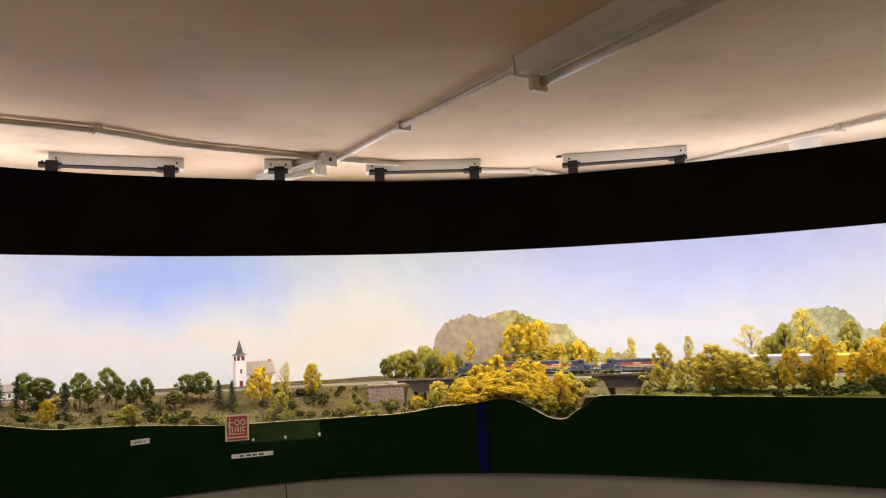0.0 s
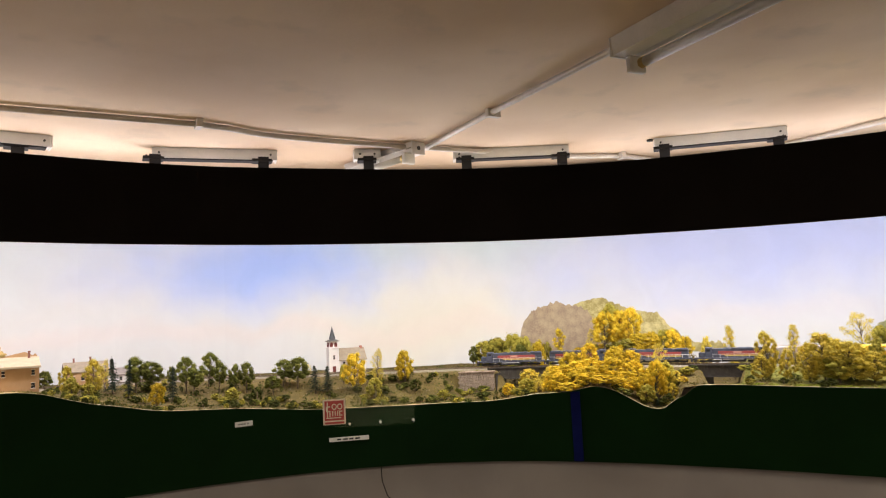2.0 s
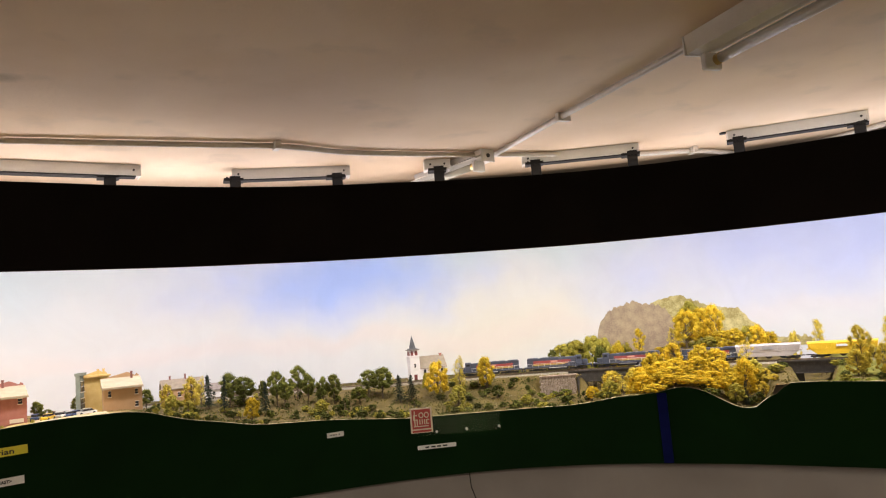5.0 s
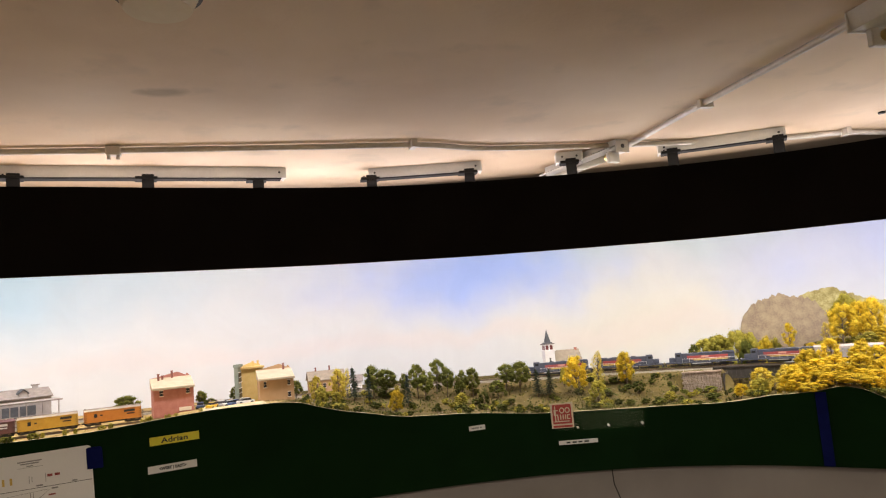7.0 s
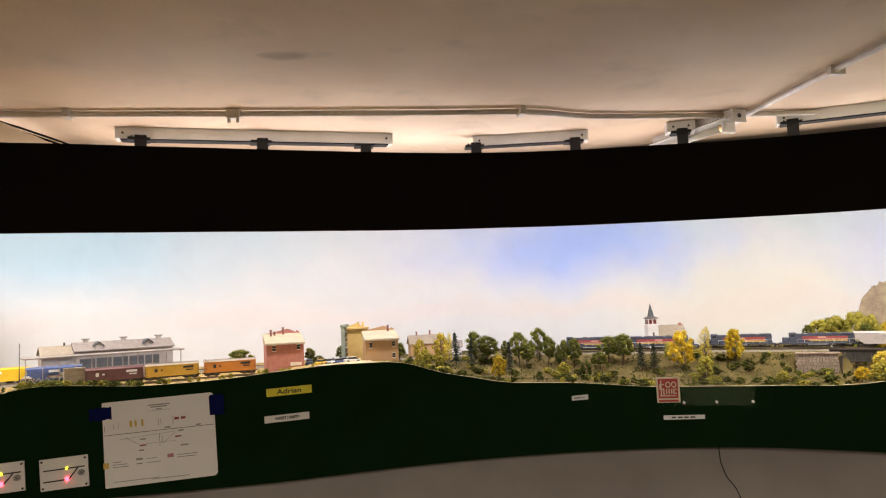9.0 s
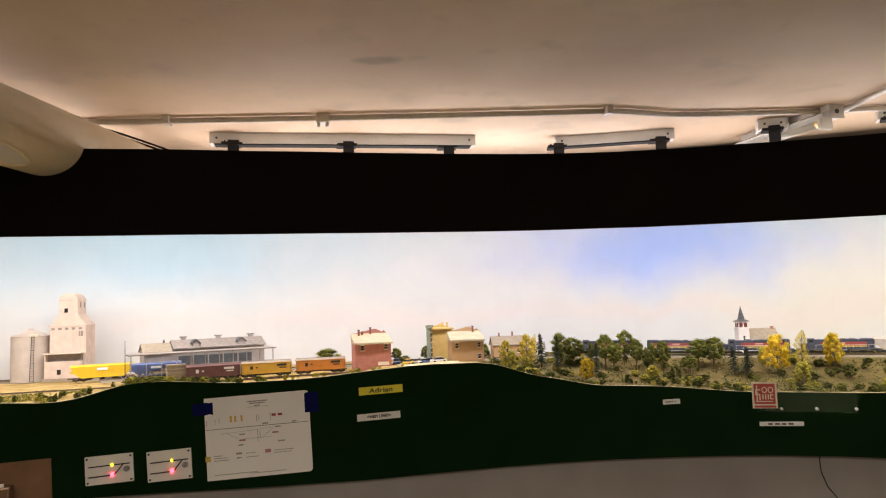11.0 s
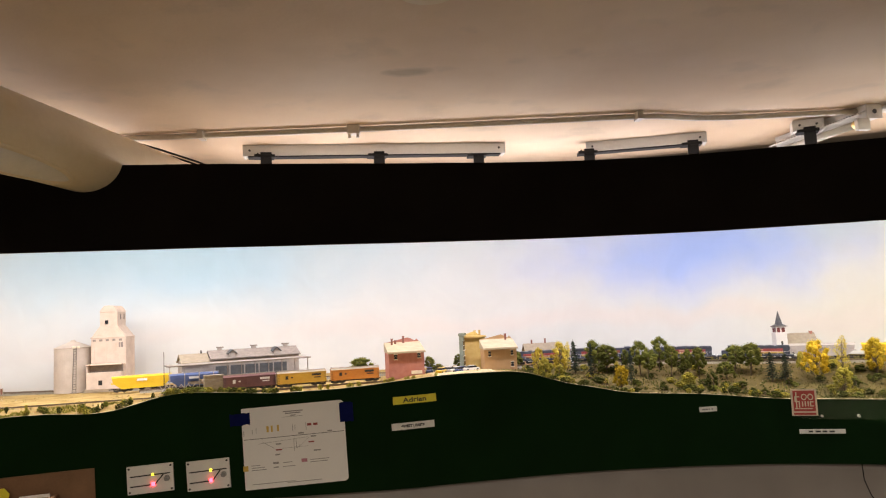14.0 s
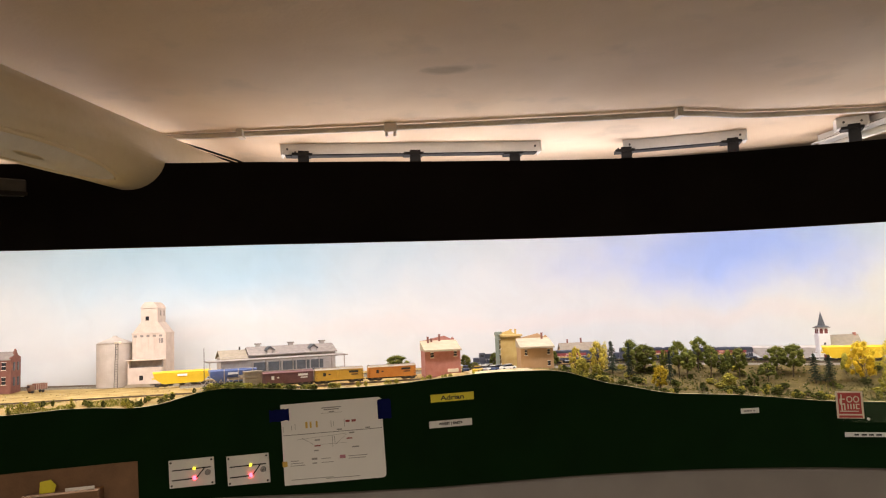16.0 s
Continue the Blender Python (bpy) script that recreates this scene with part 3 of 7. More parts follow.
for q in ((1.73, 2.2),):
    bm = bmesh.new()
    rod(bm, (q[0], q[1], CEILING - 0.001), (q[0], q[1], CEILING - 0.007), 0.003 if q[0] < 0 else 0.012, n=10)
    tagged(part("ceiling_plug", bm, DARK_GAP), "small dark metal plug set in the ceiling", "plug")


def build_duct():
    ob = thing("duct", "yellowed white round sheet-metal duct under the ceiling", "duct")
    a, b, rad = Vector((-1.527, 0.45, 2.033)), Vector((-1.43, 2.6, 2.033)), 0.094
    d = (b - a).normalized()
    u, w = Vector((d.y, -d.x, 0)), Vector((0, 0, 1))
    bm = bmesh.new()
    rod(bm, a, b, rad, n=64)
    part("pipe", bm, DUCT_WHITE, ob)
    for at in (0.72, 1.42, 2.1):
        bm = bmesh.new()
        rod(bm, a + d * (at - 0.004), a + d * (at + 0.004), rad + 0.0012, n=64, caps=False)
        part("seam", bm, DUCT_WHITE, ob)
    # oval register let into the underside, with a rolled rim

    def skin(along, turn, out=0.0):
        return a + d * along + (rad + out) * (math.cos(radians(turn)) * u + math.sin(radians(turn)) * w)
    loop = [(0.93 + 0.30 * math.cos(t), -66 + 27 * math.sin(t)) for t in [math.tau * k / 40 for k in range(40)]]
    bm = bmesh.new()
    pipe_along(bm, [skin(l, t, 0.001) for l, t in loop + loop[:1]], 0.0055, 8)
    part("rim", bm, DUCT_WHITE, ob, smooth_faces=True)
    bm = bmesh.new()
    rows = [[skin(0.93 + (l - 0.93) * k, -66 + (t + 66) * k, 0.0015 + 0.003 * (1 - k)) for k in (0.15, 0.4, 0.7, 0.98)] for l, t in loop + loop[:1]]
    sheet(bm, rows)
    part("damper_plate", bm, WHITE_STEEL, ob, "smooth pale inner plate", True)


build_duct()
cables = thing("cable_pair", "pair of thin black cables from ceiling to valance", "cable")
for dx in (0.0, 0.025):
    bm = bmesh.new()
    pipe_along(bm, [(-1.60 + dx, 2.155, CEILING - 0.004), (-1.48 + dx, 2.19, 2.145), (-1.37 + dx, 2.232, 2.105), (-1.2 + dx, 2.27, 2.03)], 0.0035, 6)
    part("cable", bm, BLACK_IRON, cables)
hook = thing("dark_bracket_box", "dark metal box fixed under the duct on the valance", "box", facing(-45.6, valance_r(-45.6) - 0.03, 1.925))
part("body", boxed(-0.05, 0.03, 0, 0.03, 0, 0.045, bevel=0.004), DARK_GAP, hook)
part("lip", boxed(-0.05, 0.032, -0.004, 0.0, 0, 0.012, bevel=0.002), BLACK_IRON, hook)


# ---------------------------------------------------------------- what is fixed to the fascia
YELLOW_CARD = surface("yellow_card", (0.64, 0.58, 0.02), (0.72, 0.66, 0.05), 0.6, 20, 200, 0.05)
WHITE_LABEL = surface("white_label_tape", (0.66, 0.66, 0.64), (0.76, 0.76, 0.74), 0.5, 20, 200, 0.02)
INK = surface("black_ink", (0.012, 0.012, 0.012), (0.03, 0.03, 0.03), 0.6, 60, 300, 0.0)
GREY_INK = surface("grey_print", (0.22, 0.22, 0.22), (0.34, 0.34, 0.34), 0.7, 60, 300, 0.0)
RED_INK = surface("dark_red_print", (0.22, 0.03, 0.03), (0.32, 0.06, 0.05), 0.6, 60, 300, 0.0)
PINK_INK = surface("mauve_print", (0.40, 0.16, 0.22), (0.48, 0.22, 0.28), 0.6, 60, 300, 0.0)
OCHRE_INK = surface("ochre_print", (0.55, 0.36, 0.06), (0.62, 0.44, 0.10), 0.6, 60, 300, 0.0)
BLUE_TAPE = surface("blue_masking_tape", (0.003, 0.005, 0.05), (0.006, 0.010, 0.08), 0.8, 30, 400, 0.2, spec=0.05)
SIGN_RED = surface("sign_red", (0.36, 0.035, 0.03), (0.44, 0.06, 0.05), 0.5, 30, 200, 0.02)
CREAM = surface("cream_print", (0.66, 0.58, 0.45), (0.74, 0.66, 0.54), 0.5, 30, 200, 0.02)
BROWN_BOARD = surface("brown_hardboard", (0.14, 0.075, 0.035), (0.22, 0.12, 0.06), 0.7, 12, 200, 0.2)
ACRYLIC = clear("clear_acrylic")
LED_RED, LED_YELLOW = glow("red_led", (1.0, 0.03, 0.05), 14.0), glow("yellow_led", (1.0, 0.75, 0.02), 5.0)


def flat_text(words, size, material, parent, m, bold=0.0):
    cu = bpy.data.curves.new("lettering", "FONT")
    cu.body, cu.size, cu.align_x, cu.align_y, cu.offset, cu.extrude = words, size, "CENTER", "CENTER", bold, 0.0002
    tmp = bpy.data.objects.new("lettering", cu)
    scene.collection.objects.link(tmp)
    bpy.context.view_layer.update()
    me = bpy.data.meshes.new_from_object(tmp.evaluated_get(bpy.context.evaluated_depsgraph_get()))
    bpy.data.objects.remove(tmp)
    me.materials.clear()
    me.materials.append(material)
    ob = new("lettering", me)
    ob.parent = parent
    ob.matrix_basis = m
    return ob


UPRIGHT = pose(0, 0, 0, 90, 0, 0)


def on_fascia(name, a, z, label, category, tilt=0.0, group=""):
    """A flat thing on the fascia: x to the right, z up, the aisle towards -y."""
    slope = math.degrees(math.atan2(fascia_r(a + 1.5) - fascia_r(a - 1.5), fascia_r(a) * radians(3.0)))
    return thing(name, label, category, facing(a, fascia_r(a) - 0.0035, z, slope) @ pose(0, 0, 0, 0, tilt, 0), group)


def strip(name, a, z, w, h, material, label, tilt=0.0):
    ob = on_fascia(name, a, z, label, "label", tilt)
    part("plate", boxed(-w / 2, w / 2, -0.001, 0.0025, -h / 2, h / 2), material, ob)
    return ob


def bars(ob, x0, x1, z, h, n, material, seed=1):
    rnd = random.Random(seed)
    x = x0
    step = (x1 - x0) / n
    for k in range(n):
        w = step * rnd.uniform(0.55, 0.9)
        part("printed_bar", boxed(x, x + w, -0.0014, -0.001, z - h / 2, z + h / 2), material, ob)
        x += step


s = strip("name_sign", -17.7, 1.3455, 0.118, 0.0205, YELLOW_CARD, "yellow card sign with a black station name", -1.5)
flat_text("Adrian", 0.0175, INK, s, pose(0.0, -0.0012, -0.0005) @ UPRIGHT @ Matrix.Diagonal((1.35, 1, 1, 1)), 0.0004)
s = strip("direction_label", -17.9, 1.2765, 0.116, 0.018, WHITE_LABEL, "white label tape with black direction words", -1.5)
flat_text("<WEST | EAST>", 0.0095, INK, s, pose(0.0, -0.0012, 0) @ UPRIGHT, 0.0005)
s = strip("small_label", 5.1, 1.268, 0.048, 0.0135, WHITE_LABEL, "small white label with arrows and faint print", -2)
bars(s, -0.017, 0.017, 0, 0.004, 4, GREY_INK, 2)
s = strip("long_label", 13.0, 1.20, 0.115, 0.0115, WHITE_LABEL, "long white label tape with black print")
bars(s, -0.035, 0.035, 0, 0.0045, 4, INK, 3)


def build_paper():
    ob = on_fascia("track_diagram", -26.45, 1.246, "white printed track diagram taped up with blue tape", "paper", -2.2)
    w, h = 0.268, 0.210
    bm = bmesh.new()
    r, seg = 0.010, 5
    pts = []
    for cx, cz, a0 in ((w / 2 - r, h / 2 - r, 0), (-w / 2 + 0.002, h / 2 - 0.002, 90), (-w / 2 + 0.002, -h / 2 + 0.002, 180), (w / 2 - r, -h / 2 + r, 270)):
        rr = r if cx > 0 else 0.002
        for k in range(seg + 1):
            t = radians(a0 + 90 * k / seg)
            pts.append((cx + rr * math.cos(t), cz + rr * math.sin(t)))
    prism(bm, pts, -0.0006, 0.0004)
    part("sheet", bm, PAPER, ob)

    def mark(x, z, ww, hh, material, turn=0.0):
        bm2 = bmesh.new()
        box(bm2, -ww / 2, ww / 2, -0.0009, -0.0006, -hh / 2, hh / 2)
        bmesh.ops.transform(bm2, matrix=Matrix.Translation((x, 0, z)) @ Matrix.Rotation(radians(turn), 4, "Y"), verts=bm2.verts)
        part("printed_bar", bm2, material, ob)
    for k, (ww, z) in enumerate(((0.052, 0.088), (0.04, 0.083), (0.014, 0.077))):
        mark(0.0, z, ww, 0.0028, GREY_INK)
    mark(0.0, 0.074, 0.055, 0.0008, GREY_INK)
    mark(0.0, 0.024, 0.262, 0.0012, INK)
    for x, ww in ((-0.068, 0.006), (-0.057, 0.005), (-0.041, 0.005)):
        mark(x, 0.047, ww, 0.016, OCHRE_INK)
    for x in (0.041, 0.057):
        mark(x, 0.049, 0.011, 0.006, RED_INK)
    for x, z, hh in ((-0.13, 0.04, 0.014), (-0.108, 0.043, 0.012), (-0.098, 0.045, 0.015), (-0.003, 0.045, 0.018), (0.003, 0.045, 0.012), (0.032, 0.045, 0.02), (-0.002, 0.0, 0.03), (0.004, 0.002, 0.022)):
        mark(x, z, 0.0012, hh, GREY_INK)
    for x, z, ww, m in ((0.018, 0.029, 0.014, GREY_INK), (-0.042, 0.006, 0.014, GREY_INK), (-0.042, -0.009, 0.016, RED_INK), (-0.046, -0.021, 0.012, GREY_INK), (0.043, 0.004, 0.015, RED_INK), (0.05, 0.018, 0.014, GREY_INK), (0.057, -0.019, 0.018, GREY_INK), (0.093, 0.028, 0.012, GREY_INK)):
        mark(x, z, ww, 0.0034, m)
    mark(-0.03, 0.014, 0.13, 0.0007, GREY_INK, -3)
    mark(-0.068, 0.005, 0.034, 0.0009, GREY_INK, 32)
    mark(0.0, -0.006, 0.07, 0.0007, GREY_INK)
    mark(0.022, 0.004, 0.04, 0.0008, GREY_INK, -38)
    mark(-0.13, -0.05, 0.013, 0.014, OCHRE_INK)
    mark(-0.052, -0.042, 0.015, 0.005, GREY_INK)
    mark(-0.052, -0.053, 0.013, 0.003, GREY_INK)
    mark(0.022, -0.042, 0.015, 0.009, PINK_INK)
    for z, x, ww in ((-0.044, -0.104, 0.022), (-0.05, -0.098, 0.034), (-0.056, -0.096, 0.038), (-0.043, -0.022, 0.024), (-0.053, -0.018, 0.032), (-0.042, 0.062, 0.05), (-0.048, 0.06, 0.046), (-0.092, -0.06, 0.11), (-0.095, 0.02, 0.09)):
        mark(x, z, ww, 0.0016, GREY_INK)
    for x, z, ww, hh, tl in ((-0.138, 0.078, 0.052, 0.03, -4), (0.14, 0.072, 0.036, 0.05, 6)):
        bm2 = bmesh.new()
        rnd = random.Random(int(ww * 1000))
        n = 7
        top = [(-ww / 2 + ww * k / (n - 1), hh / 2 + rnd.uniform(-0.002, 0.002)) for k in range(n)]
        low = [(ww / 2 - ww * k / (n - 1), -hh / 2 + rnd.uniform(-0.002, 0.002)) for k in range(n)]
        prism(bm2, [(x + px, z + pz) for px, pz in top + low], -0.0016, -0.001)
        tagged(part("tape", bm2, BLUE_TAPE, ob), "piece of blue masking tape")


build_paper()


def control_panel(a, z, w, h, tilt, seed):
    ob = on_fascia("control_panel", a, z, "white turnout panel with track lines and two lit LEDs", "control panel", tilt, "turnout panels")
    part("plate", boxed(-w / 2, w / 2, -0.003, 0.003, -h / 2, h / 2, bevel=0.0008), WHITE_LABEL, ob)
    for x in (-1, 1):
        for zz in (-1, 1):
            bm = bmesh.new()
            rod(bm, (x * (w / 2 - 0.006), -0.0045, zz * (h / 2 - 0.006)), (x * (w / 2 - 0.006), -0.002, zz * (h / 2 - 0.006)), 0.0028, n=8)
            part("screw", bm, DARK_GAP, ob)

    def line(p, q, t=0.003):
        d = Vector((q[0] - p[0], 0, q[1] - p[1]))
        bm2 = bmesh.new()
        box(bm2, -d.length / 2, d.length / 2, -0.0036, -0.003, -t / 2, t / 2)
        bmesh.ops.transform(bm2, matrix=Matrix.Translation(((p[0] + q[0]) / 2, 0, (p[1] + q[1]) / 2)) @ Matrix.Rotation(-math.atan2(d.z, d.x), 4, "Y"), verts=bm2.verts)
        part("track_line", bm2, INK, ob)
    line((-w * 0.43, h * 0.13), (w * 0.43, h * 0.15))
    line((-w * 0.43, -h * 0.22), (w * 0.10, -h * 0.20))
    line((w * 0.10, -h * 0.20), (w * 0.29, h * 0.13))
    bars(ob, -w * 0.2, w * 0.0, h * 0.29, 0.004, 2, INK, seed)
    for b in list(ob.children)[-2:]:
        b.location.y = -0.0024
    bars(ob, -w * 0.2, w * (0.0 if seed == 5 else 0.3), -h * 0.36, 0.004, 2, INK, seed + 1)
    for b in list(ob.children)[-2:]:
        b.location.y = -0.0024
    for x, zz, m, r, lab in ((w * 0.06, h * 0.15, LED_YELLOW, 0.0032, "lit yellow LED"), (w * 0.06, -h * 0.19, LED_RED, 0.0052, "lit red LED")):
        bm = bmesh.new()
        bmesh.ops.create_uvsphere(bm, u_segments=12, v_segments=8, radius=r, matrix=Matrix.Translation((x, -0.004, zz)))
        part("led", bm, m, ob, lab, True)
    bm = bmesh.new()
    rod(bm, (w * 0.36, -0.012, -h * 0.03), (w * 0.36, -0.003, -h * 0.03), 0.0065, 0.0075, 12)
    rod(bm, (w * 0.36, -0.022, -h * 0.0), (w * 0.36, -0.010, -h * 0.03), 0.002, 0.0028, 8)
    part("toggle", bm, GREY_INK, ob, "dull metal toggle switch")


control_panel(-35.6, 1.181, 0.116, 0.071, -2.5, 5)
control_panel(-32.1, 1.182, 0.111, 0.076, -3.0, 8)


def build_shield():
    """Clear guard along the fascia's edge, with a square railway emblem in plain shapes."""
    ob = on_fascia("acrylic_guard", 14.4, 1.234, "clear acrylic guard screwed to the fascia edge", "guard")
    ob.matrix_basis = facing(14.4, fascia_r(14.4) - 0.010, 1.234)
    bm = bmesh.new()
    pts = [(-0.143, 0.0), (0.143, -0.002), (0.143, 0.045)]
    for k in range(9):
        t = radians(10 + 80 * k / 8)
        pts.append((0.075 + 0.066 * math.cos(t), 0.05 + 0.066 * math.sin(t)))
    for k in range(9):
        t = radians(90 + 80 * k / 8)
        pts.append((-0.06 + 0.080 * math.cos(t), 0.03 + 0.086 * math.sin(t)))
    prism(bm, pts, 0.0, 0.003)
    pane = part("pane", bm, ACRYLIC, ob, "clear pane")
    pane.visible_shadow = False
    for x in (-0.138, -0.05, 0.04, 0.138):
        bm = bmesh.new()
        rod(bm, (x, -0.002, 0.008), (x, 0.012, 0.008), 0.0034, n=10)
        part("screw", bm, WHITE_STEEL, ob, "bright screw")
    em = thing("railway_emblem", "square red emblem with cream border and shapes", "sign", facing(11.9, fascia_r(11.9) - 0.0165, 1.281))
    part("border", boxed(-0.0325, 0.0325, 0.0, 0.002, -0.036, 0.036), CREAM, em)
    part("field", boxed(-0.0275, 0.0275, -0.0006, 0.0, -0.024, 0.032), SIGN_RED, em)
    part("lower_bar", boxed(-0.028, 0.028, -0.0006, 0.0, -0.034, -0.028), SIGN_RED, em)
    bm = bmesh.new()
    for x in (0.0, 0.016):
        for k in range(14):
            t0, t1 = math.tau * k / 14, math.tau * (k + 1) / 14
            vs = [bm.verts.new((x + r * math.cos(t) * 0.85, -0.0011, 0.015 + r * math.sin(t))) for r, t in ((0.0088, t0), (0.0088, t1), (0.0058, t1), (0.0058, t0))]
            bm.faces.new(vs)
    part("rings", bm, CREAM, em)
    bm = bmesh.new()
    for b in ((-0.021, -0.018, -0.018, 0.028), (-0.024, -0.011, 0.014, 0.017), (-0.024, -0.011, 0.001, 0.004), (-0.024, -0.021, 0.004, 0.014), (-0.014, -0.011, -0.014, 0.001), (-0.024, 0.02, -0.018, -0.0155),
              (-0.006, -0.003, -0.011, 0.003), (0.001, 0.004, -0.011, 0.003), (0.008, 0.011, -0.011, 0.003), (0.014, 0.017, -0.011, 0.003), (0.014, 0.023, 0.0, 0.003), (0.014, 0.023, -0.011, -0.0085)):
        box(bm, b[0], b[1], -0.0012, -0.0007, b[2], b[3])
    part("strokes", bm, CREAM, em)


build_shield()
tape = on_fascia("blue_tape", 30.8, 1.212, "strip of dark blue tape down the green fascia", "tape")
part("strip", boxed(-0.0135, 0.0135, -0.0006, 0.003, -0.098, 0.098), BLUE_TAPE, tape)

tray = on_fascia("card_holder", -42.5, 1.14, "brown hardboard card holder with a small box and yellow note", "card holder", -2)
part("back_board", boxed(-0.26, 0.17, -0.004, 0.002, -0.05, 0.072, bevel=0.001), BROWN_BOARD, tray)
part("front_box", boxed(-0.10, 0.085, -0.05, -0.004, -0.05, 0.018, bevel=0.002), BROWN_BOARD, tray)
part("card", boxed(0.0, 0.07, -0.03, -0.028, -0.03, 0.026), PAPER, tray, "white card edge")
bm = bmesh.new()
prism(bm, [(-0.065, 0.012), (-0.03, 0.012), (-0.024, 0.035), (-0.036, 0.05), (-0.062, 0.047)], -0.022, -0.021)
part("note", bm, YELLOW_CARD, tray, "folded yellow paper note")

wire = thing("hanging_wire", "thin dark wire hanging below the fascia", "wire")
bm = bmesh.new()
base_r = fascia_r(15.4)
pipe_along(bm, [spot(15.4 + da, base_r + 0.004 + dr, z) for da, dr, z in ((0, 0, 1.16), (0.0, 0, 1.11), (0.05, 0, 1.07), (0.4, -0.004, 1.03), (1.0, -0.01, 1.0), (1.5, -0.01, 0.95), (1.7, 0, 0.85))], 0.0016, 6)
part("strand", bm, BLACK_IRON, wire)
# unseen housings added over the two fill lights
for x in (-0.9, 1.0):
    lit = thing("room_batten", "unseen white ceiling batten added above a room fill light", "light fixture", pose(x, -1.1, CEILING), "room battens")
    part("housing", boxed(-0.62, 0.62, -0.035, 0.035, -0.05, -0.001, bevel=0.002), WHITE_STEEL, lit)


# ---------------------------------------------------------------- railway line, bridges, yard
BALLAST = surface("ballast", (0.16, 0.135, 0.10), (0.33, 0.29, 0.22), 0.95, 300, 900, 0.6, depth=0.002, spec=0.1)
SLEEPER = surface("sleeper_brown", (0.06, 0.04, 0.025), (0.12, 0.085, 0.055), 0.9, 200, 900, 0.2)
RAIL = surface("weathered_rail", (0.18, 0.13, 0.09), (0.28, 0.22, 0.17), 0.45, 200, 900, 0.1, metal=0.5)
GIRDER = surface("dark_bridge_steel", (0.028, 0.024, 0.022), (0.06, 0.052, 0.046), 0.6, 60, 400, 0.15)
STONE = surface("pale_cut_stone", (0.20, 0.145, 0.11), (0.42, 0.33, 0.26), 0.9, 90, 500, 0.5, spread=0.15)


def railway(label, pts, bed=True):
    """Track through (x, y, z) points a few centimetres apart: ballast, sleepers, two rails."""
    ob = thing("railway_track", label, "railway track")
    pts = [Vector(p) for p in pts]
    frames = []
    for i, p in enumerate(pts):
        d = (pts[min(i + 1, len(pts) - 1)] - pts[max(i - 1, 0)]).normalized()
        frames.append((p, d, Vector((d.y, -d.x, 0)).normalized()))
    if bed:
        bm = bmesh.new()
        rows = [[p + n * w + Vector((0, 0, h)) for w, h in ((-0.034, -0.014), (-0.019, -0.0052), (0.019, -0.0052), (0.034, -0.014))] for p, d, n in frames]
        sheet(bm, rows)
        part("ballast", bm, BALLAST, ob)
    for s in (-1, 1):
        bm = bmesh.new()
        rows = [[p + n * (s * 0.0083 + w) + Vector((0, 0, h)) for w, h in ((-0.0006, -0.0025), (-0.0006, 0), (0.0006, 0), (0.0006, -0.0025))] for p, d, n in frames]
        sheet(bm, rows)
        part("rail", bm, RAIL, ob)
    bm = bmesh.new()
    run = 0.0
    for (p, d, n), (q, _, _) in zip(frames, frames[1:]):
        step = (q - p).length
        while run < step:
            c = p + d * run
            m = Matrix((( d.x, n.x, 0, c.x), (d.y, n.y, 0, c.y), (0, 0, 1, c.z), (0, 0, 0, 1)))
            vs = [bm.verts.new(m @ Vector(v)) for v in ((-0.0013, -0.015, -0.0025), (0.0013, -0.015, -0.0025), (0.0013, 0.015, -0.0025), (-0.0013, 0.015, -0.0025), (-0.0013, -0.015, -0.0055), (0.0013, -0.015, -0.0055))]
            bm.faces.new(vs[:4])
            bm.faces.new((vs[0], vs[4], vs[5], vs[1]))
            run += 0.007
        run -= step
    tagged(part("sleepers", bm, SLEEPER, ob), kind="stuff")
    return ob


railway("weathered main line track on pale ballast along the embankment", [spot(a * 0.5, TRACK_R(a * 0.5), RAIL_Z(a * 0.5)) for a in range(-70, 171)])
YARD_Z = 1.3745
railway("yard siding on sandy ground beside the warehouse", [(-2.7 + 0.05 * k, 2.32 - 0.0 * k + 0.02 * math.sin(k * 0.1), YARD_Z) for k in range(31)])
SIDING = [spot(-50 + 0.5 * k, 2.335 + 0.0016 * max(0, -27 - (-50 + 0.5 * k)) ** 1.7, YARD_Z) for k in range(0, 64)]
railway("curved front siding holding parked freight cars", SIDING)


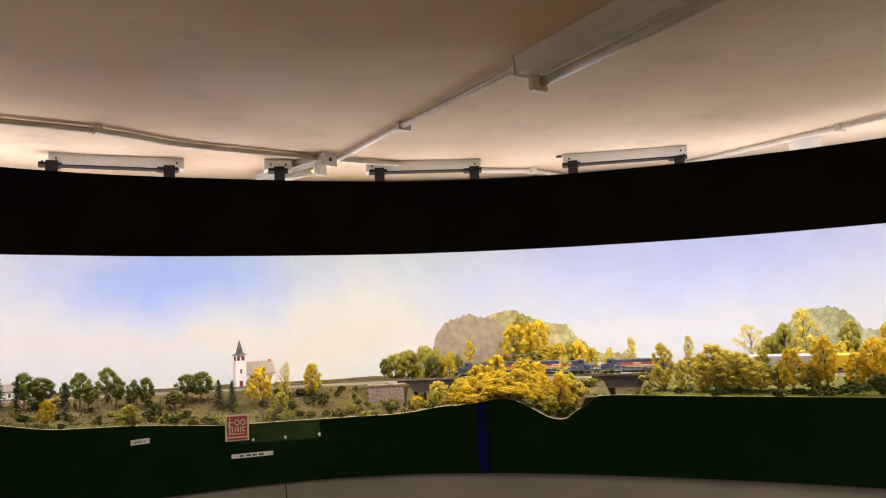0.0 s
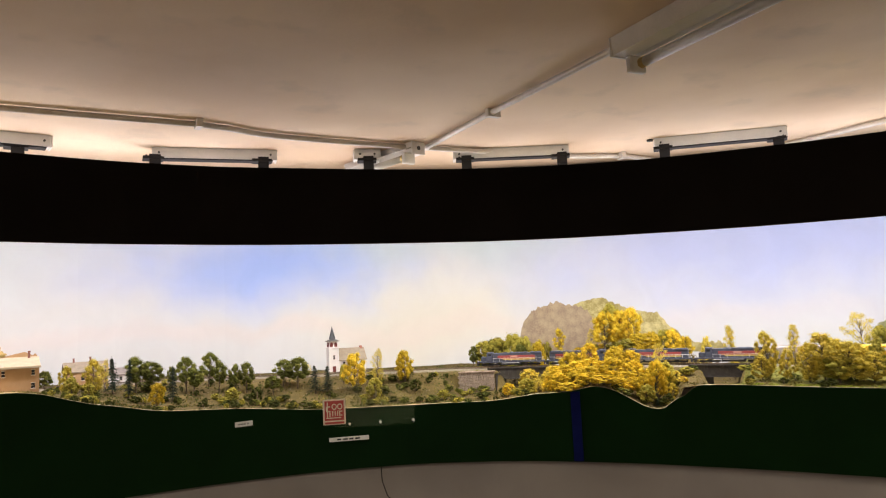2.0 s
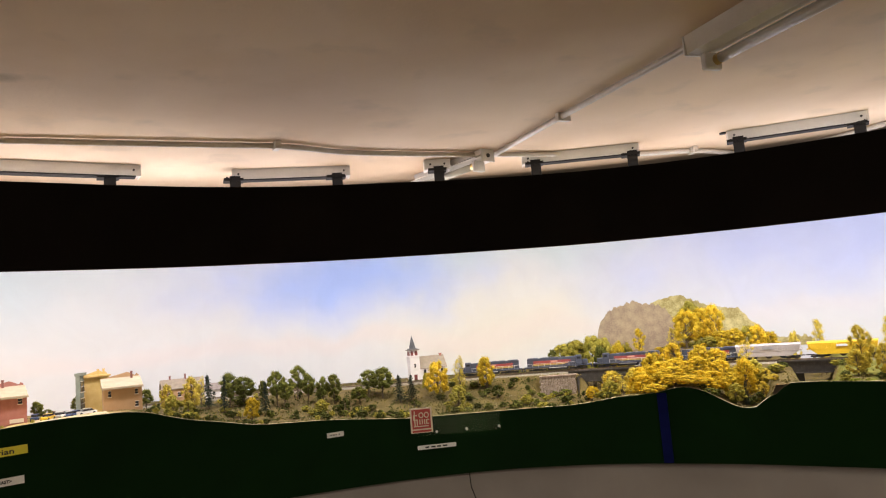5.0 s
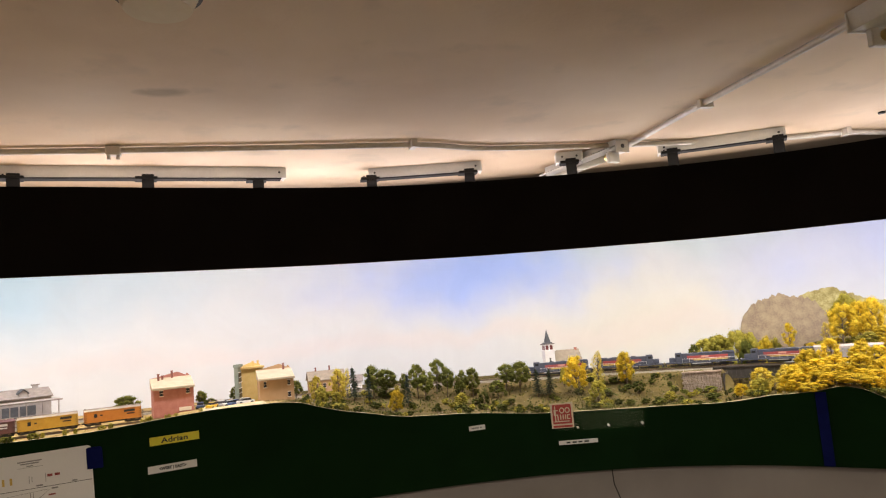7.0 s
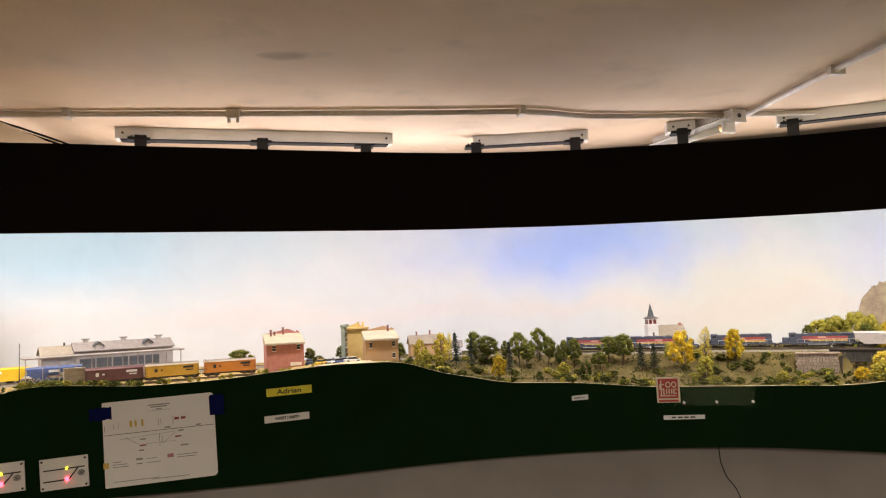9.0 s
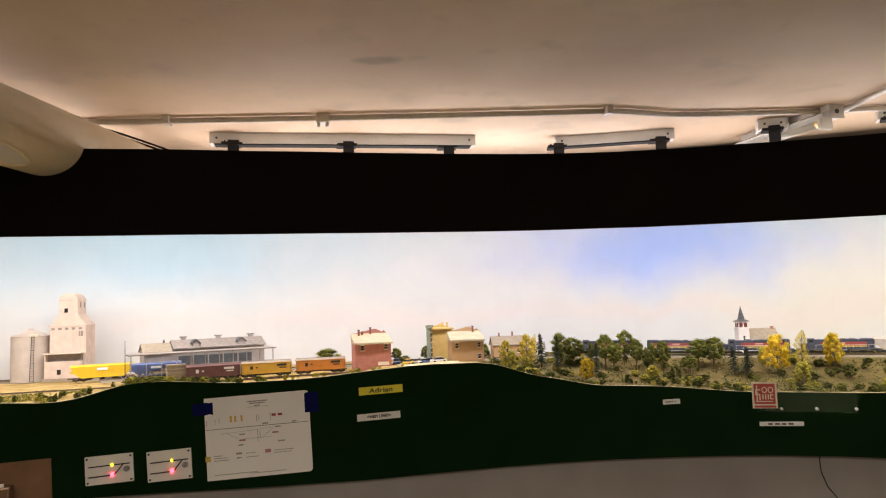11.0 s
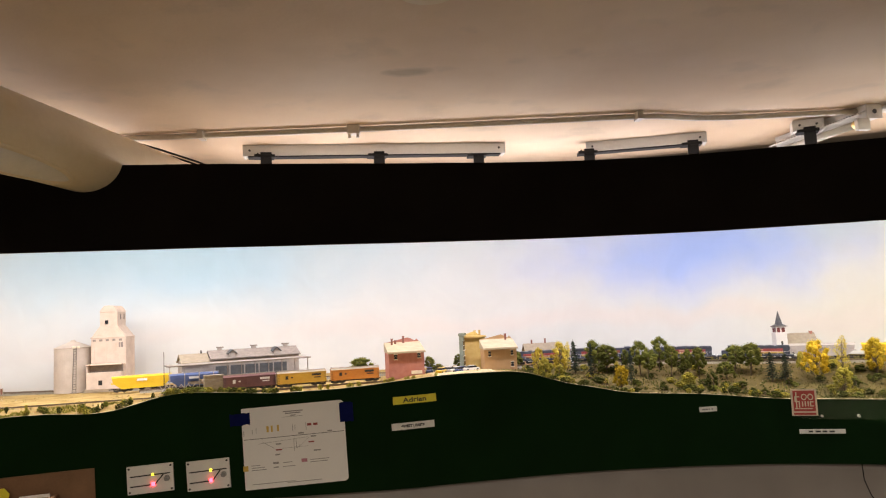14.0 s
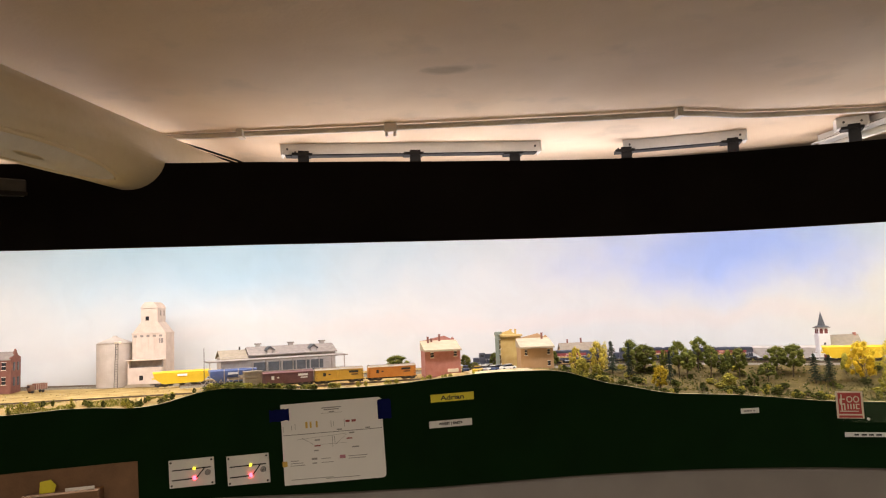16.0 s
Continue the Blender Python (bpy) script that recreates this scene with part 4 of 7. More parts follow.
def girder_bridge(a0, a1, label, pier_at=None):
    ob = thing("girder_bridge", label, "bridge")
    n = 12
    for s in (-1, 1):
        bm = bmesh.new()
        rows = []
        for k in range(n + 1):
            a = a0 + (a1 - a0) * k / n
            r = TRACK_R(a) + s * 0.037
            z = RAIL_Z(a)
            rows.append([spot(a, r - 0.002, z - 0.038), spot(a, r - 0.002, z - 0.002), spot(a, r + 0.002, z - 0.002), spot(a, r + 0.002, z - 0.038), spot(a, r - 0.002, z - 0.038)])
        sheet(bm, rows)
        part("girder", bm, GIRDER, ob)
        for k in range(n * 2 + 1):
            a = a0 + (a1 - a0) * k / (n * 2)
            if s < 0:
                bm = bmesh.new()
                box(bm, -0.0008, 0.0008, -0.0045, -0.0015, -0.037, -0.006)
                bmesh.ops.transform(bm, matrix=facing(a, TRACK_R(a) - 0.037, RAIL_Z(a)), verts=bm.verts)
                part("stiffener", bm, GIRDER, ob)
    for z0, z1 in ((-0.005, -0.0015), (-0.041, -0.038)):
        bm = bmesh.new()
        rows = []
        for k in range(n + 1):
            a = a0 + (a1 - a0) * k / n
            r = TRACK_R(a) - 0.037
            z = RAIL_Z(a)
            rows.append([spot(a, r - 0.006, z + z0), spot(a, r - 0.006, z + z1), spot(a, r + 0.004, z + z1), spot(a, r + 0.004, z + z0), spot(a, r - 0.006, z + z0)])
        sheet(bm, rows)
        part("flange", bm, GIRDER, ob)
    if pier_at is not None:
        bm = bmesh.new()
        box(bm, -0.013, 0.013, -0.02, 0.03, -0.12, -0.041, bevel=0.001)
        bmesh.ops.transform(bm, matrix=facing(pier_at, TRACK_R(pier_at), RAIL_Z(pier_at)), verts=bm.verts)
        part("pier", bm, GIRDER, ob)


girder_bridge(24.3, 32.2, "dark steel plate girder bridge over the wooded cut")
girder_bridge(39.6, 45.0, "short dark steel girder bridge on a pier", 41.0)


def abutment(a, r, w, low, high, label, wing):
    """Cut stone laid in courses, with a receding wing coloured dark for its shade."""
    ob = thing("stone_abutment", label, "abutment", facing(a, r, low))
    h = high - low
    part("core", boxed(-w / 2 + 0.002, w / 2 - 0.002, 0.002, 0.07, 0, h - 0.004), EARTH, ob)
    rnd = random.Random(int(a * 10))
    courses = 9
    ch = (h - 0.006) / courses
    shared = {}
    for c in range(courses):
        x = -w / 2 - (0.004 if c % 2 else 0.0)
        while x < w / 2 - 0.003:
            ww = rnd.choice((0.008, 0.010, 0.013))
            ww = min(ww, w / 2 - x)
            key = round(ww, 4)
            if key not in shared:
                bm = bmesh.new()
                box(bm, 0, ww - 0.0006, -0.002, 0.003, 0, ch - 0.0006)
                for v in bm.verts:
                    if v.co.y < 0:
                        v.co.x += (0.0006 if v.co.x < ww / 2 else -0.0006)
                        v.co.z += (0.0006 if v.co.z < ch / 2 else -0.0006)
                shared[key] = mesh_of("stone", bm, STONE)
            st = new("stone", shared[key])
            st.parent = ob
            st.location = (x, rnd.uniform(-0.001, 0.0006), c * ch)
            x += ww
    part("cap", boxed(-w / 2 - 0.003, w / 2 + 0.003, -0.005, 0.010, h - 0.006, h, bevel=0.001), STONE, ob)
    if wing:
        bm = bmesh.new()
        box(bm, 0, 0.003, 0.0, 0.09, 0, h - 0.012)
        bmesh.ops.transform(bm, matrix=Matrix.Translation((w / 2 + 0.003, 0.0, 0)) @ Matrix.Rotation(radians(-25), 4, "Z"), verts=bm.verts)
        # girder colour stands in for the shade on the wing
        part("wing_wall", bm, GIRDER, ob, "timber wing wall with its shade put into a dark colour")


abutment(23.4, 2.448, 0.120, 1.272, 1.356, "pale cut-stone bridge abutment below the girder end", True)
abutment(39.3, 2.35, 0.045, 1.285, 1.338, "low pale stone abutment under the short bridge", False)

# ---------------------------------------------------------------- buildings
BRICK_RED = surface("model_brick_red", (0.34, 0.125, 0.09), (0.45, 0.19, 0.145), 0.85, 60, 500, 0.3)
BRICK_DARK = surface("model_brick_dark", (0.16, 0.058, 0.042), (0.24, 0.095, 0.068), 0.85, 60, 500, 0.3)
TAN_WALL = surface("tan_plaster", (0.40, 0.235, 0.11), (0.48, 0.30, 0.15), 0.85, 40, 400, 0.2)
OCHRE_WALL = surface("ochre_brick", (0.50, 0.34, 0.10), (0.60, 0.43, 0.16), 0.85, 50, 400, 0.2)
PALE_ROOF = surface("pale_felt_roof", (0.38, 0.31, 0.21), (0.47, 0.39, 0.27), 0.85, 40, 300, 0.15)
GREEN_FRONT = surface("grey_green_front", (0.16, 0.19, 0.15), (0.26, 0.28, 0.22), 0.8, 60, 400, 0.2)
WHITE_BOARD = surface("white_clapboard", (0.66, 0.62, 0.60), (0.76, 0.73, 0.71), 0.7, 40, 400, 0.1)
GREY_SHINGLE = surface("grey_shingle", (0.19, 0.16, 0.145), (0.29, 0.25, 0.225), 0.85, 80, 500, 0.3)
TAUPE_SHINGLE = surface("taupe_shingle", (0.24, 0.195, 0.14), (0.33, 0.275, 0.21), 0.85, 80, 500, 0.3)
SLATE = surface("dark_slate", (0.04, 0.042, 0.048), (0.085, 0.088, 0.096), 0.7, 80, 500, 0.2)
LOUVRE_RED = surface("louvre_red", (0.11, 0.02, 0.016), (0.17, 0.032, 0.024), 0.7, 60, 400, 0.1)
WINDOW_DARK = surface("dark_window_glass", (0.015, 0.015, 0.018), (0.04, 0.04, 0.045), 0.15, 40, 300, 0.0)
CONCRETE = surface("cast_concrete", (0.50, 0.395, 0.325), (0.64, 0.525, 0.45), 0.9, 30, 300, 0.35)
GALVANISED = surface("galvanised_bin", (0.42, 0.355, 0.305), (0.52, 0.455, 0.40), 0.6, 25, 300, 0.15, metal=0.0)
GREY_WALL = surface("weathered_grey_wall", (0.30, 0.265, 0.245), (0.43, 0.385, 0.36), 0.85, 40, 400, 0.2)
TIMBER = surface("weathered_timber", (0.26, 0.20, 0.14), (0.38, 0.31, 0.23), 0.9, 60, 400, 0.3)


def pane(ob, x, z, w, h, y=-0.0008, sill=True):
    win = part("window", boxed(x - w / 2, x + w / 2, y - 0.0006, y + 0.002, z, z + h), WINDOW_DARK, ob, "dark glazed window")
    part("frame", boxed(x - w / 2 - 0.0012, x + w / 2 + 0.0012, y - 0.0014, y + 0.001, z + h, z + h + 0.0016), CREAM, win)
    if sill:
        part("sill", boxed(x - w / 2 - 0.0015, x + w / 2 + 0.0015, y - 0.0026, y + 0.001, z - 0.002, z), CREAM, win)
    part("glazing_bar", boxed(x - w / 2, x + w / 2, y - 0.001, y, z + h * 0.48, z + h * 0.54), CREAM, win)


def chimney(ob, x, y, z, h, w, material):
    st = part("chimney", boxed(x - w / 2, x + w / 2, y - w / 2, y + w / 2, z, z + h), material, ob)
    part("chimney_cap", boxed(x - w / 2 - 0.0008, x + w / 2 + 0.0008, y - w / 2 - 0.0008, y + w / 2 + 0.0008, z + h, z + h + 0.002), material, st)


def store(name, label, a, r, z, w, d, eave, top, wall, roof, turn=0.0, chimneys=(), windows=(), dock=None, low=0.0):
    """A flat-fronted shop seen from behind: walls, a roof that slopes to the aisle, parapets, stacks."""
    ob = thing(name, label, "building", facing(a, r, z, turn))
    part("wall", boxed(-w / 2, w / 2, 0, d, 0, eave), wall, ob)
    bm = bmesh.new()
    prism(bm, [(0, eave - 0.001), (0, eave + 0.003), (d, top), (d, eave - 0.001)], -w / 2 - 0.003, w / 2 + 0.003)
    bmesh.ops.rotate(bm, cent=(0, 0, 0), matrix=Matrix.Rotation(radians(90), 3, "Z"), verts=bm.verts)
    bmesh.ops.scale(bm, vec=(-1, 1, 1), verts=bm.verts)
    bmesh.ops.translate(bm, vec=(0, -0.006, 0), verts=bm.verts)
    bmesh.ops.recalc_face_normals(bm, faces=bm.faces)
    part("roof", bm, roof, ob)
    bm = bmesh.new()
    prism(bm, [(-w / 2, eave), (w / 2, eave), (w / 2, top + 0.003), (w * 0.44, top + 0.009), (w * 0.40, top + 0.003), (w * 0.24, top + 0.012), (w * 0.18, top + 0.014), (-w * 0.40, top + 0.001), (-w / 2, top)], d, d + 0.004)
    part("parapet", bm, wall, ob)
    part("gutter", boxed(-w / 2 - 0.004, w / 2 + 0.004, -0.009, -0.005, eave - 0.003, eave + 0.001), roof, ob)
    for x, y, h, cw in chimneys:
        chimney(ob, x, y, eave + (top - eave) * y / d - 0.004, h, cw, BRICK_DARK if wall is not OCHRE_WALL else wall)
    for x, zz, ww, hh in windows:
        pane(ob, x, zz, ww, hh)
    if dock:
        part("loading_dock", boxed(*dock), CREAM, ob)
    return ob


store("brick_store", "red brick store back with a cream sloping roof and stacks", -16.88, 2.36, 1.374, 0.113, 0.10, 0.083, 0.112, BRICK_RED, PALE_ROOF, 0,
      ((-0.036, 0.07, 0.024, 0.006), (-0.024, 0.078, 0.016, 0.006), (0.004, 0.085, 0.026, 0.006)), ((-0.034, 0.062, 0.010, 0.015), (0.040, 0.064, 0.010, 0.014)), (0.014, 0.048, -0.004, 0, 0.014, 0.024))
store("tan_house", "tan plastered store back with a pale sloping roof", -9.6, 2.345, 1.384, 0.104, 0.10, 0.070, 0.097, TAN_WALL, PALE_ROOF, 0,
      ((0.03, 0.08, 0.024, 0.006),), ((-0.035, 0.046, 0.008, 0.016), (0.037, 0.048, 0.008, 0.014), (0.037, 0.012, 0.009, 0.014)))
store("ochre_store", "tall ochre brick store with a grey-green shop front", -11.1, 2.50, 1.378, 0.075, 0.10, 0.112, 0.114, OCHRE_WALL, OCHRE_WALL, 0,
      ((0.008, 0.03, 0.022, 0.006), (0.024, 0.03, 0.022, 0.006)), ())
ob = thing("shop_front", "grey-green wooden shop front with tall windows", "building", facing(-12.0, 2.475, 1.378, 77))
part("wall", boxed(-0.035, 0.035, 0, 0.012, 0, 0.122), GREEN_FRONT, ob)
for x in (-0.022, 0.0, 0.022):
    pane(ob, x, 0.02, 0.012, 0.03)
    pane(ob, x, 0.07, 0.012, 0.03)
part("cornice", boxed(-0.038, 0.038, -0.006, 0.014, 0.118, 0.126), GREEN_FRONT, ob)


def gabled(name, label, a, r, z, w, d, eave, ridge, wall, roof, turn=0.0, stacks=(), windows=(), over=0.005):
    """A house with its ridge along x."""
    ob = thing(name, label, "house", facing(a, r, z, turn))
    bm = bmesh.new()
    prism(bm, [(0, 0), (d, 0), (d, eave), (d / 2, ridge - 0.002), (0, eave)], -w / 2, w / 2)
    bmesh.ops.transform(bm, matrix=Matrix(((0, 1, 0, 0), (1, 0, 0, 0), (0, 0, 1, 0), (0, 0, 0, 1))), verts=bm.verts)
    bmesh.ops.recalc_face_normals(bm, faces=bm.faces)
    part("wall", bm, wall, ob)
    k = (ridge - eave) / (d / 2)
    bm = bmesh.new()
    prism(bm, [(-over, eave - over * k), (d / 2, ridge), (d + over, eave - over * k), (d + over, eave - over * k + 0.003), (d / 2, ridge + 0.003), (-over, eave - over * k + 0.003)], -w / 2 - over, w / 2 + over)
    bmesh.ops.transform(bm, matrix=Matrix(((0, 1, 0, 0), (1, 0, 0, 0), (0, 0, 1, 0), (0, 0, 0, 1))), verts=bm.verts)
    bmesh.ops.recalc_face_normals(bm, faces=bm.faces)
    part("roof", bm, roof, ob)
    for x, y, h, cw in stacks:
        chimney(ob, x, y, eave + 0.5 * (ridge - eave), h, cw, BRICK_DARK)
    for x, zz, ww, hh in windows:
        pane(ob, x, zz, ww, hh)
    return ob


gabled("cottage", "cream cottage with a pale gabled roof behind trees", -5.2, 2.68, 1.372, 0.125, 0.07, 0.047, 0.074, TAN_WALL, TAUPE_SHINGLE, 4, ((-0.035, 0.035, 0.027, 0.005), (0.015, 0.035, 0.03, 0.005)), ((-0.04, 0.018, 0.01, 0.014), (-0.01, 0.018, 0.01, 0.014), (0.03, 0.018, 0.01, 0.014)))
gabled("shed", "small white shed with a grey roof by the line", -3.2, 2.68, 1.37, 0.06, 0.05, 0.032, 0.05, WHITE_BOARD, GREY_SHINGLE, -5, (), ((0.01, 0.012, 0.008, 0.012),))


def build_church():
    ob = thing("church", "white clapboard church with a slate spire and red louvres", "church", facing(12.35, 2.635, 1.366, 14))
    w = 0.0185
    part("tower", boxed(-w, w, 0, 2 * w, 0, 0.084, bevel=0.0005), WHITE_BOARD, ob)
    for z in [0.006 * k for k in range(1, 14)]:
        part("clapboard", boxed(-w - 0.0006, w + 0.0006, -0.0008, 2 * w, z, z + 0.0009), WHITE_BOARD, ob)
    part("cornice", boxed(-w - 0.003, w + 0.003, -0.003, 2 * w + 0.003, 0.084, 0.087), WHITE_BOARD, ob)
    b = 0.016
    belfry = part("belfry", boxed(-b, b, w - b, w + b, 0.087, 0.108), WHITE_BOARD, ob)
    for s in (-1, 1):
        for face in (0, 1):
            bm = bmesh.new()
            box(bm, -0.0055, 0.0055, -0.0008, 0.001, 0.089, 0.100)
            rod(bm, (0, -0.0008, 0.100), (0, 0.001, 0.100), 0.0055, n=12)
            m = Matrix.Translation((s * 0.0078, w - b, 0)) if face == 0 else Matrix.Translation((-b, w + s * 0.0078, 0)) @ Matrix.Rotation(radians(-90), 4, "Z")
            bmesh.ops.transform(bm, matrix=m, verts=bm.verts)
            part("louvre", bm, LOUVRE_RED, belfry, "dark red arched louvre")
    part("eaves", boxed(-b - 0.005, b + 0.005, w - b - 0.005, w + b + 0.005, 0.108, 0.111), GREY_SHINGLE, ob)
    bm = bmesh.new()
    bmesh.ops.create_cone(bm, cap_ends=True, segments=4, radius1=0.0265, radius2=0.009, depth=0.007, matrix=Matrix.Translation((0, w, 0.1145)) @ Matrix.Rotation(radians(45), 4, "Z"))
    bmesh.ops.create_cone(bm, cap_ends=True, segments=8, radius1=0.0125, radius2=0.0004, depth=0.045, matrix=Matrix.Translation((0, w, 0.14)))
    part("spire", bm, SLATE, ob, "dark slate spire")
    pane(ob, 0.0, 0.045, 0.006, 0.014)
    part("door", boxed(-0.006, 0.006, -0.001, 0.001, 0, 0.02), LOUVRE_RED, ob, "dark red door")
    # nave, its ridge running off to the right behind the tower
    bm = bmesh.new()
    prism(bm, [(0, 0), (0.062, 0), (0.062, 0.042), (0.031, 0.078), (0, 0.042)], 0.018, 0.122)
    bmesh.ops.transform(bm, matrix=Matrix(((0, 1, 0, 0), (1, 0, 0, 0.012), (0, 0, 1, 0), (0, 0, 0, 1))), verts=bm.verts)
    bmesh.ops.recalc_face_normals(bm, faces=bm.faces)
    nave = part("nave", bm, WHITE_BOARD, ob)
    bm = bmesh.new()
    prism(bm, [(-0.005, 0.037), (0.031, 0.079), (0.067, 0.037), (0.067, 0.040), (0.031, 0.0825), (-0.005, 0.040)], 0.016, 0.126)
    bmesh.ops.transform(bm, matrix=Matrix(((0, 1, 0, 0), (1, 0, 0, 0.012), (0, 0, 1, 0), (0, 0, 0, 1))), verts=bm.verts)
    bmesh.ops.recalc_face_normals(bm, faces=bm.faces)
    part("roof", bm, TAUPE_SHINGLE, ob, "taupe shingle roof")
    for x in (0.04, 0.062, 0.084, 0.106):
        part("window", boxed(x - 0.004, x + 0.004, 0.0108, 0.013, 0.014, 0.034), WINDOW_DARK, nave, "tall dark window")
    chimney(ob, 0.114, 0.043, 0.062, 0.024, 0.008, BRICK_RED)


build_church()


def build_elevator():
    ob = thing("grain_elevator", "tall cast concrete grain elevator with a rounded head house", "grain elevator", facing(-36.3, 2.90, 1.366, -26))
    w, d, eave, neck, brow, top = 0.115, 0.088, 0.180, 0.218, 0.266, 0.288
    part("shaft", boxed(-w / 2, w / 2, 0, d, 0, eave, bevel=0.0015), CONCRETE, ob)
    for k in range(5):
        x = -w / 2 + 0.010 + k * 0.0215
        part("pilaster", boxed(x, x + 0.0016, -0.0011, 0.002, 0.10, eave - 0.002), CONCRETE, ob)
        part("vent", boxed(x - 0.004, x + 0.006, -0.0014, 0.002, eave - 0.013, eave - 0.006), GREY_SHINGLE, ob, "grey weathered vent")
    part("eaves", boxed(-w / 2 - 0.0015, w / 2 + 0.0015, -0.0015, d + 0.001, eave - 0.002, eave + 0.0015, bevel=0.0005), CONCRETE, ob)
    hw = w * 0.25
    bm = bmesh.new()
    prism(bm, [(-w / 2, eave), (w / 2, eave), (hw, neck), (-hw, neck)], 0.001, d - 0.001)
    part("shoulder", bm, CONCRETE, ob)
    part("head_house", boxed(-hw, hw, 0.003, d - 0.004, neck - 0.006, brow, bevel=0.001), CONCRETE, ob)
    bm = bmesh.new()
    prism(bm, [(-hw - 0.0015, brow), (hw + 0.0015, brow), (hw * 0.86, brow + 0.010), (hw * 0.5, top - 0.001), (0.0, top), (-hw * 0.5, top - 0.001), (-hw * 0.86, brow + 0.010)], 0.001, d - 0.002)
    part("vault", bm, CONCRETE, ob)
    part("window", boxed(-0.012, -0.001, 0.001, 0.005, neck + 0.006, neck + 0.020), WINDOW_DARK, ob, "dark window opening")
    for y in (0.028, 0.062):
        part("window", boxed(hw - 0.002, hw + 0.0008, y, y + 0.008, neck + 0.022, neck + 0.040), GREY_SHINGLE, ob, "narrow grey louvre")
    part("patch", boxed(0.034, 0.048, -0.0009, 0.002, 0.145, 0.162), GREY_SHINGLE, ob, "grey weathered patch")
    shed = part("truck_shed", boxed(-w / 2 - 0.004, w / 2 - 0.006, -0.03, 0.0, 0, 0.064), CONCRETE, ob)
    # dark grey panel carries the shade of the recess in its colour
    part("opening", boxed(-w / 2, w / 2 - 0.010, -0.012, 0.0, 0.064, 0.088), GREY_SHINGLE, shed, "grey panel coloured as the shade in the opening under the roof lip")
    part("roof_lip", boxed(-w / 2 - 0.006, w / 2 - 0.004, -0.036, 0.0, 0.088, 0.0915, bevel=0.0006), CONCRETE, shed)
    part("end_wall", boxed(-w / 2 - 0.004, -w / 2, -0.03, 0.0, 0.064, 0.088), CONCRETE, shed)
    part("window", boxed(-0.022, -0.010, -0.0315, -0.028, 0.022, 0.038), WINDOW_DARK, shed, "dark window opening")
    part("plinth", boxed(-w / 2 - 0.008, w / 2 + 0.004, -0.04, 0.0, 0, 0.010), TIMBER, ob)
    bin_ = thing("grain_bin", "round galvanised grain bin with conical roof and ladder", "grain bin", facing(-38.25, 2.93, 1.366))
    rad, eave = 0.0585, 0.150
    bm = bmesh.new()
    rod(bm, (0, rad, 0), (0, rad, eave), rad, n=48)
    part("shell", bm, GALVANISED, bin_)
    for k in range(1, 10):
        bm = bmesh.new()
        rod(bm, (0, rad, k * 0.0153), (0, rad, k * 0.0153 + 0.0010), rad + 0.0004, n=48)
        part("hoop", bm, GALVANISED, bin_)
    bm = bmesh.new()
    bmesh.ops.create_cone(bm, cap_ends=True, segments=24, radius1=rad + 0.003, radius2=0.012, depth=0.020, matrix=Matrix.Translation((0, rad, eave + 0.010)))
    bmesh.ops.create_cone(bm, cap_ends=True, segments=16, radius1=0.012, radius2=0.006, depth=0.007, matrix=Matrix.Translation((0, rad, eave + 0.0225)))
    part("roof", bm, GALVANISED, bin_)
    bm = bmesh.new()
    for x in (-0.0045, 0.0045):
        rod(bm, (x * 1.3 - 0.004, -0.008, 0), (x * 0.8, -0.003, eave), 0.0009, n=5)
    for k in range(18):
        u = (k + 0.5) / 18
        rod(bm, (-0.006 - 0.004 * (1 - u), -0.003 - 0.005 * (1 - u), eave * u), (0.005 - 0.004 * (1 - u), -0.003 - 0.005 * (1 - u), eave * u), 0.0006, n=4)
    part("ladder", bm, DARK_GAP, bin_, "dark ladder")
    for x in (-0.009, 0.004):
        part("hatch", boxed(x, x + 0.010, -0.006, 0.006, eave - 0.002, eave + 0.006, bevel=0.001), CREAM, bin_, "cream roof hatch")


build_elevator()


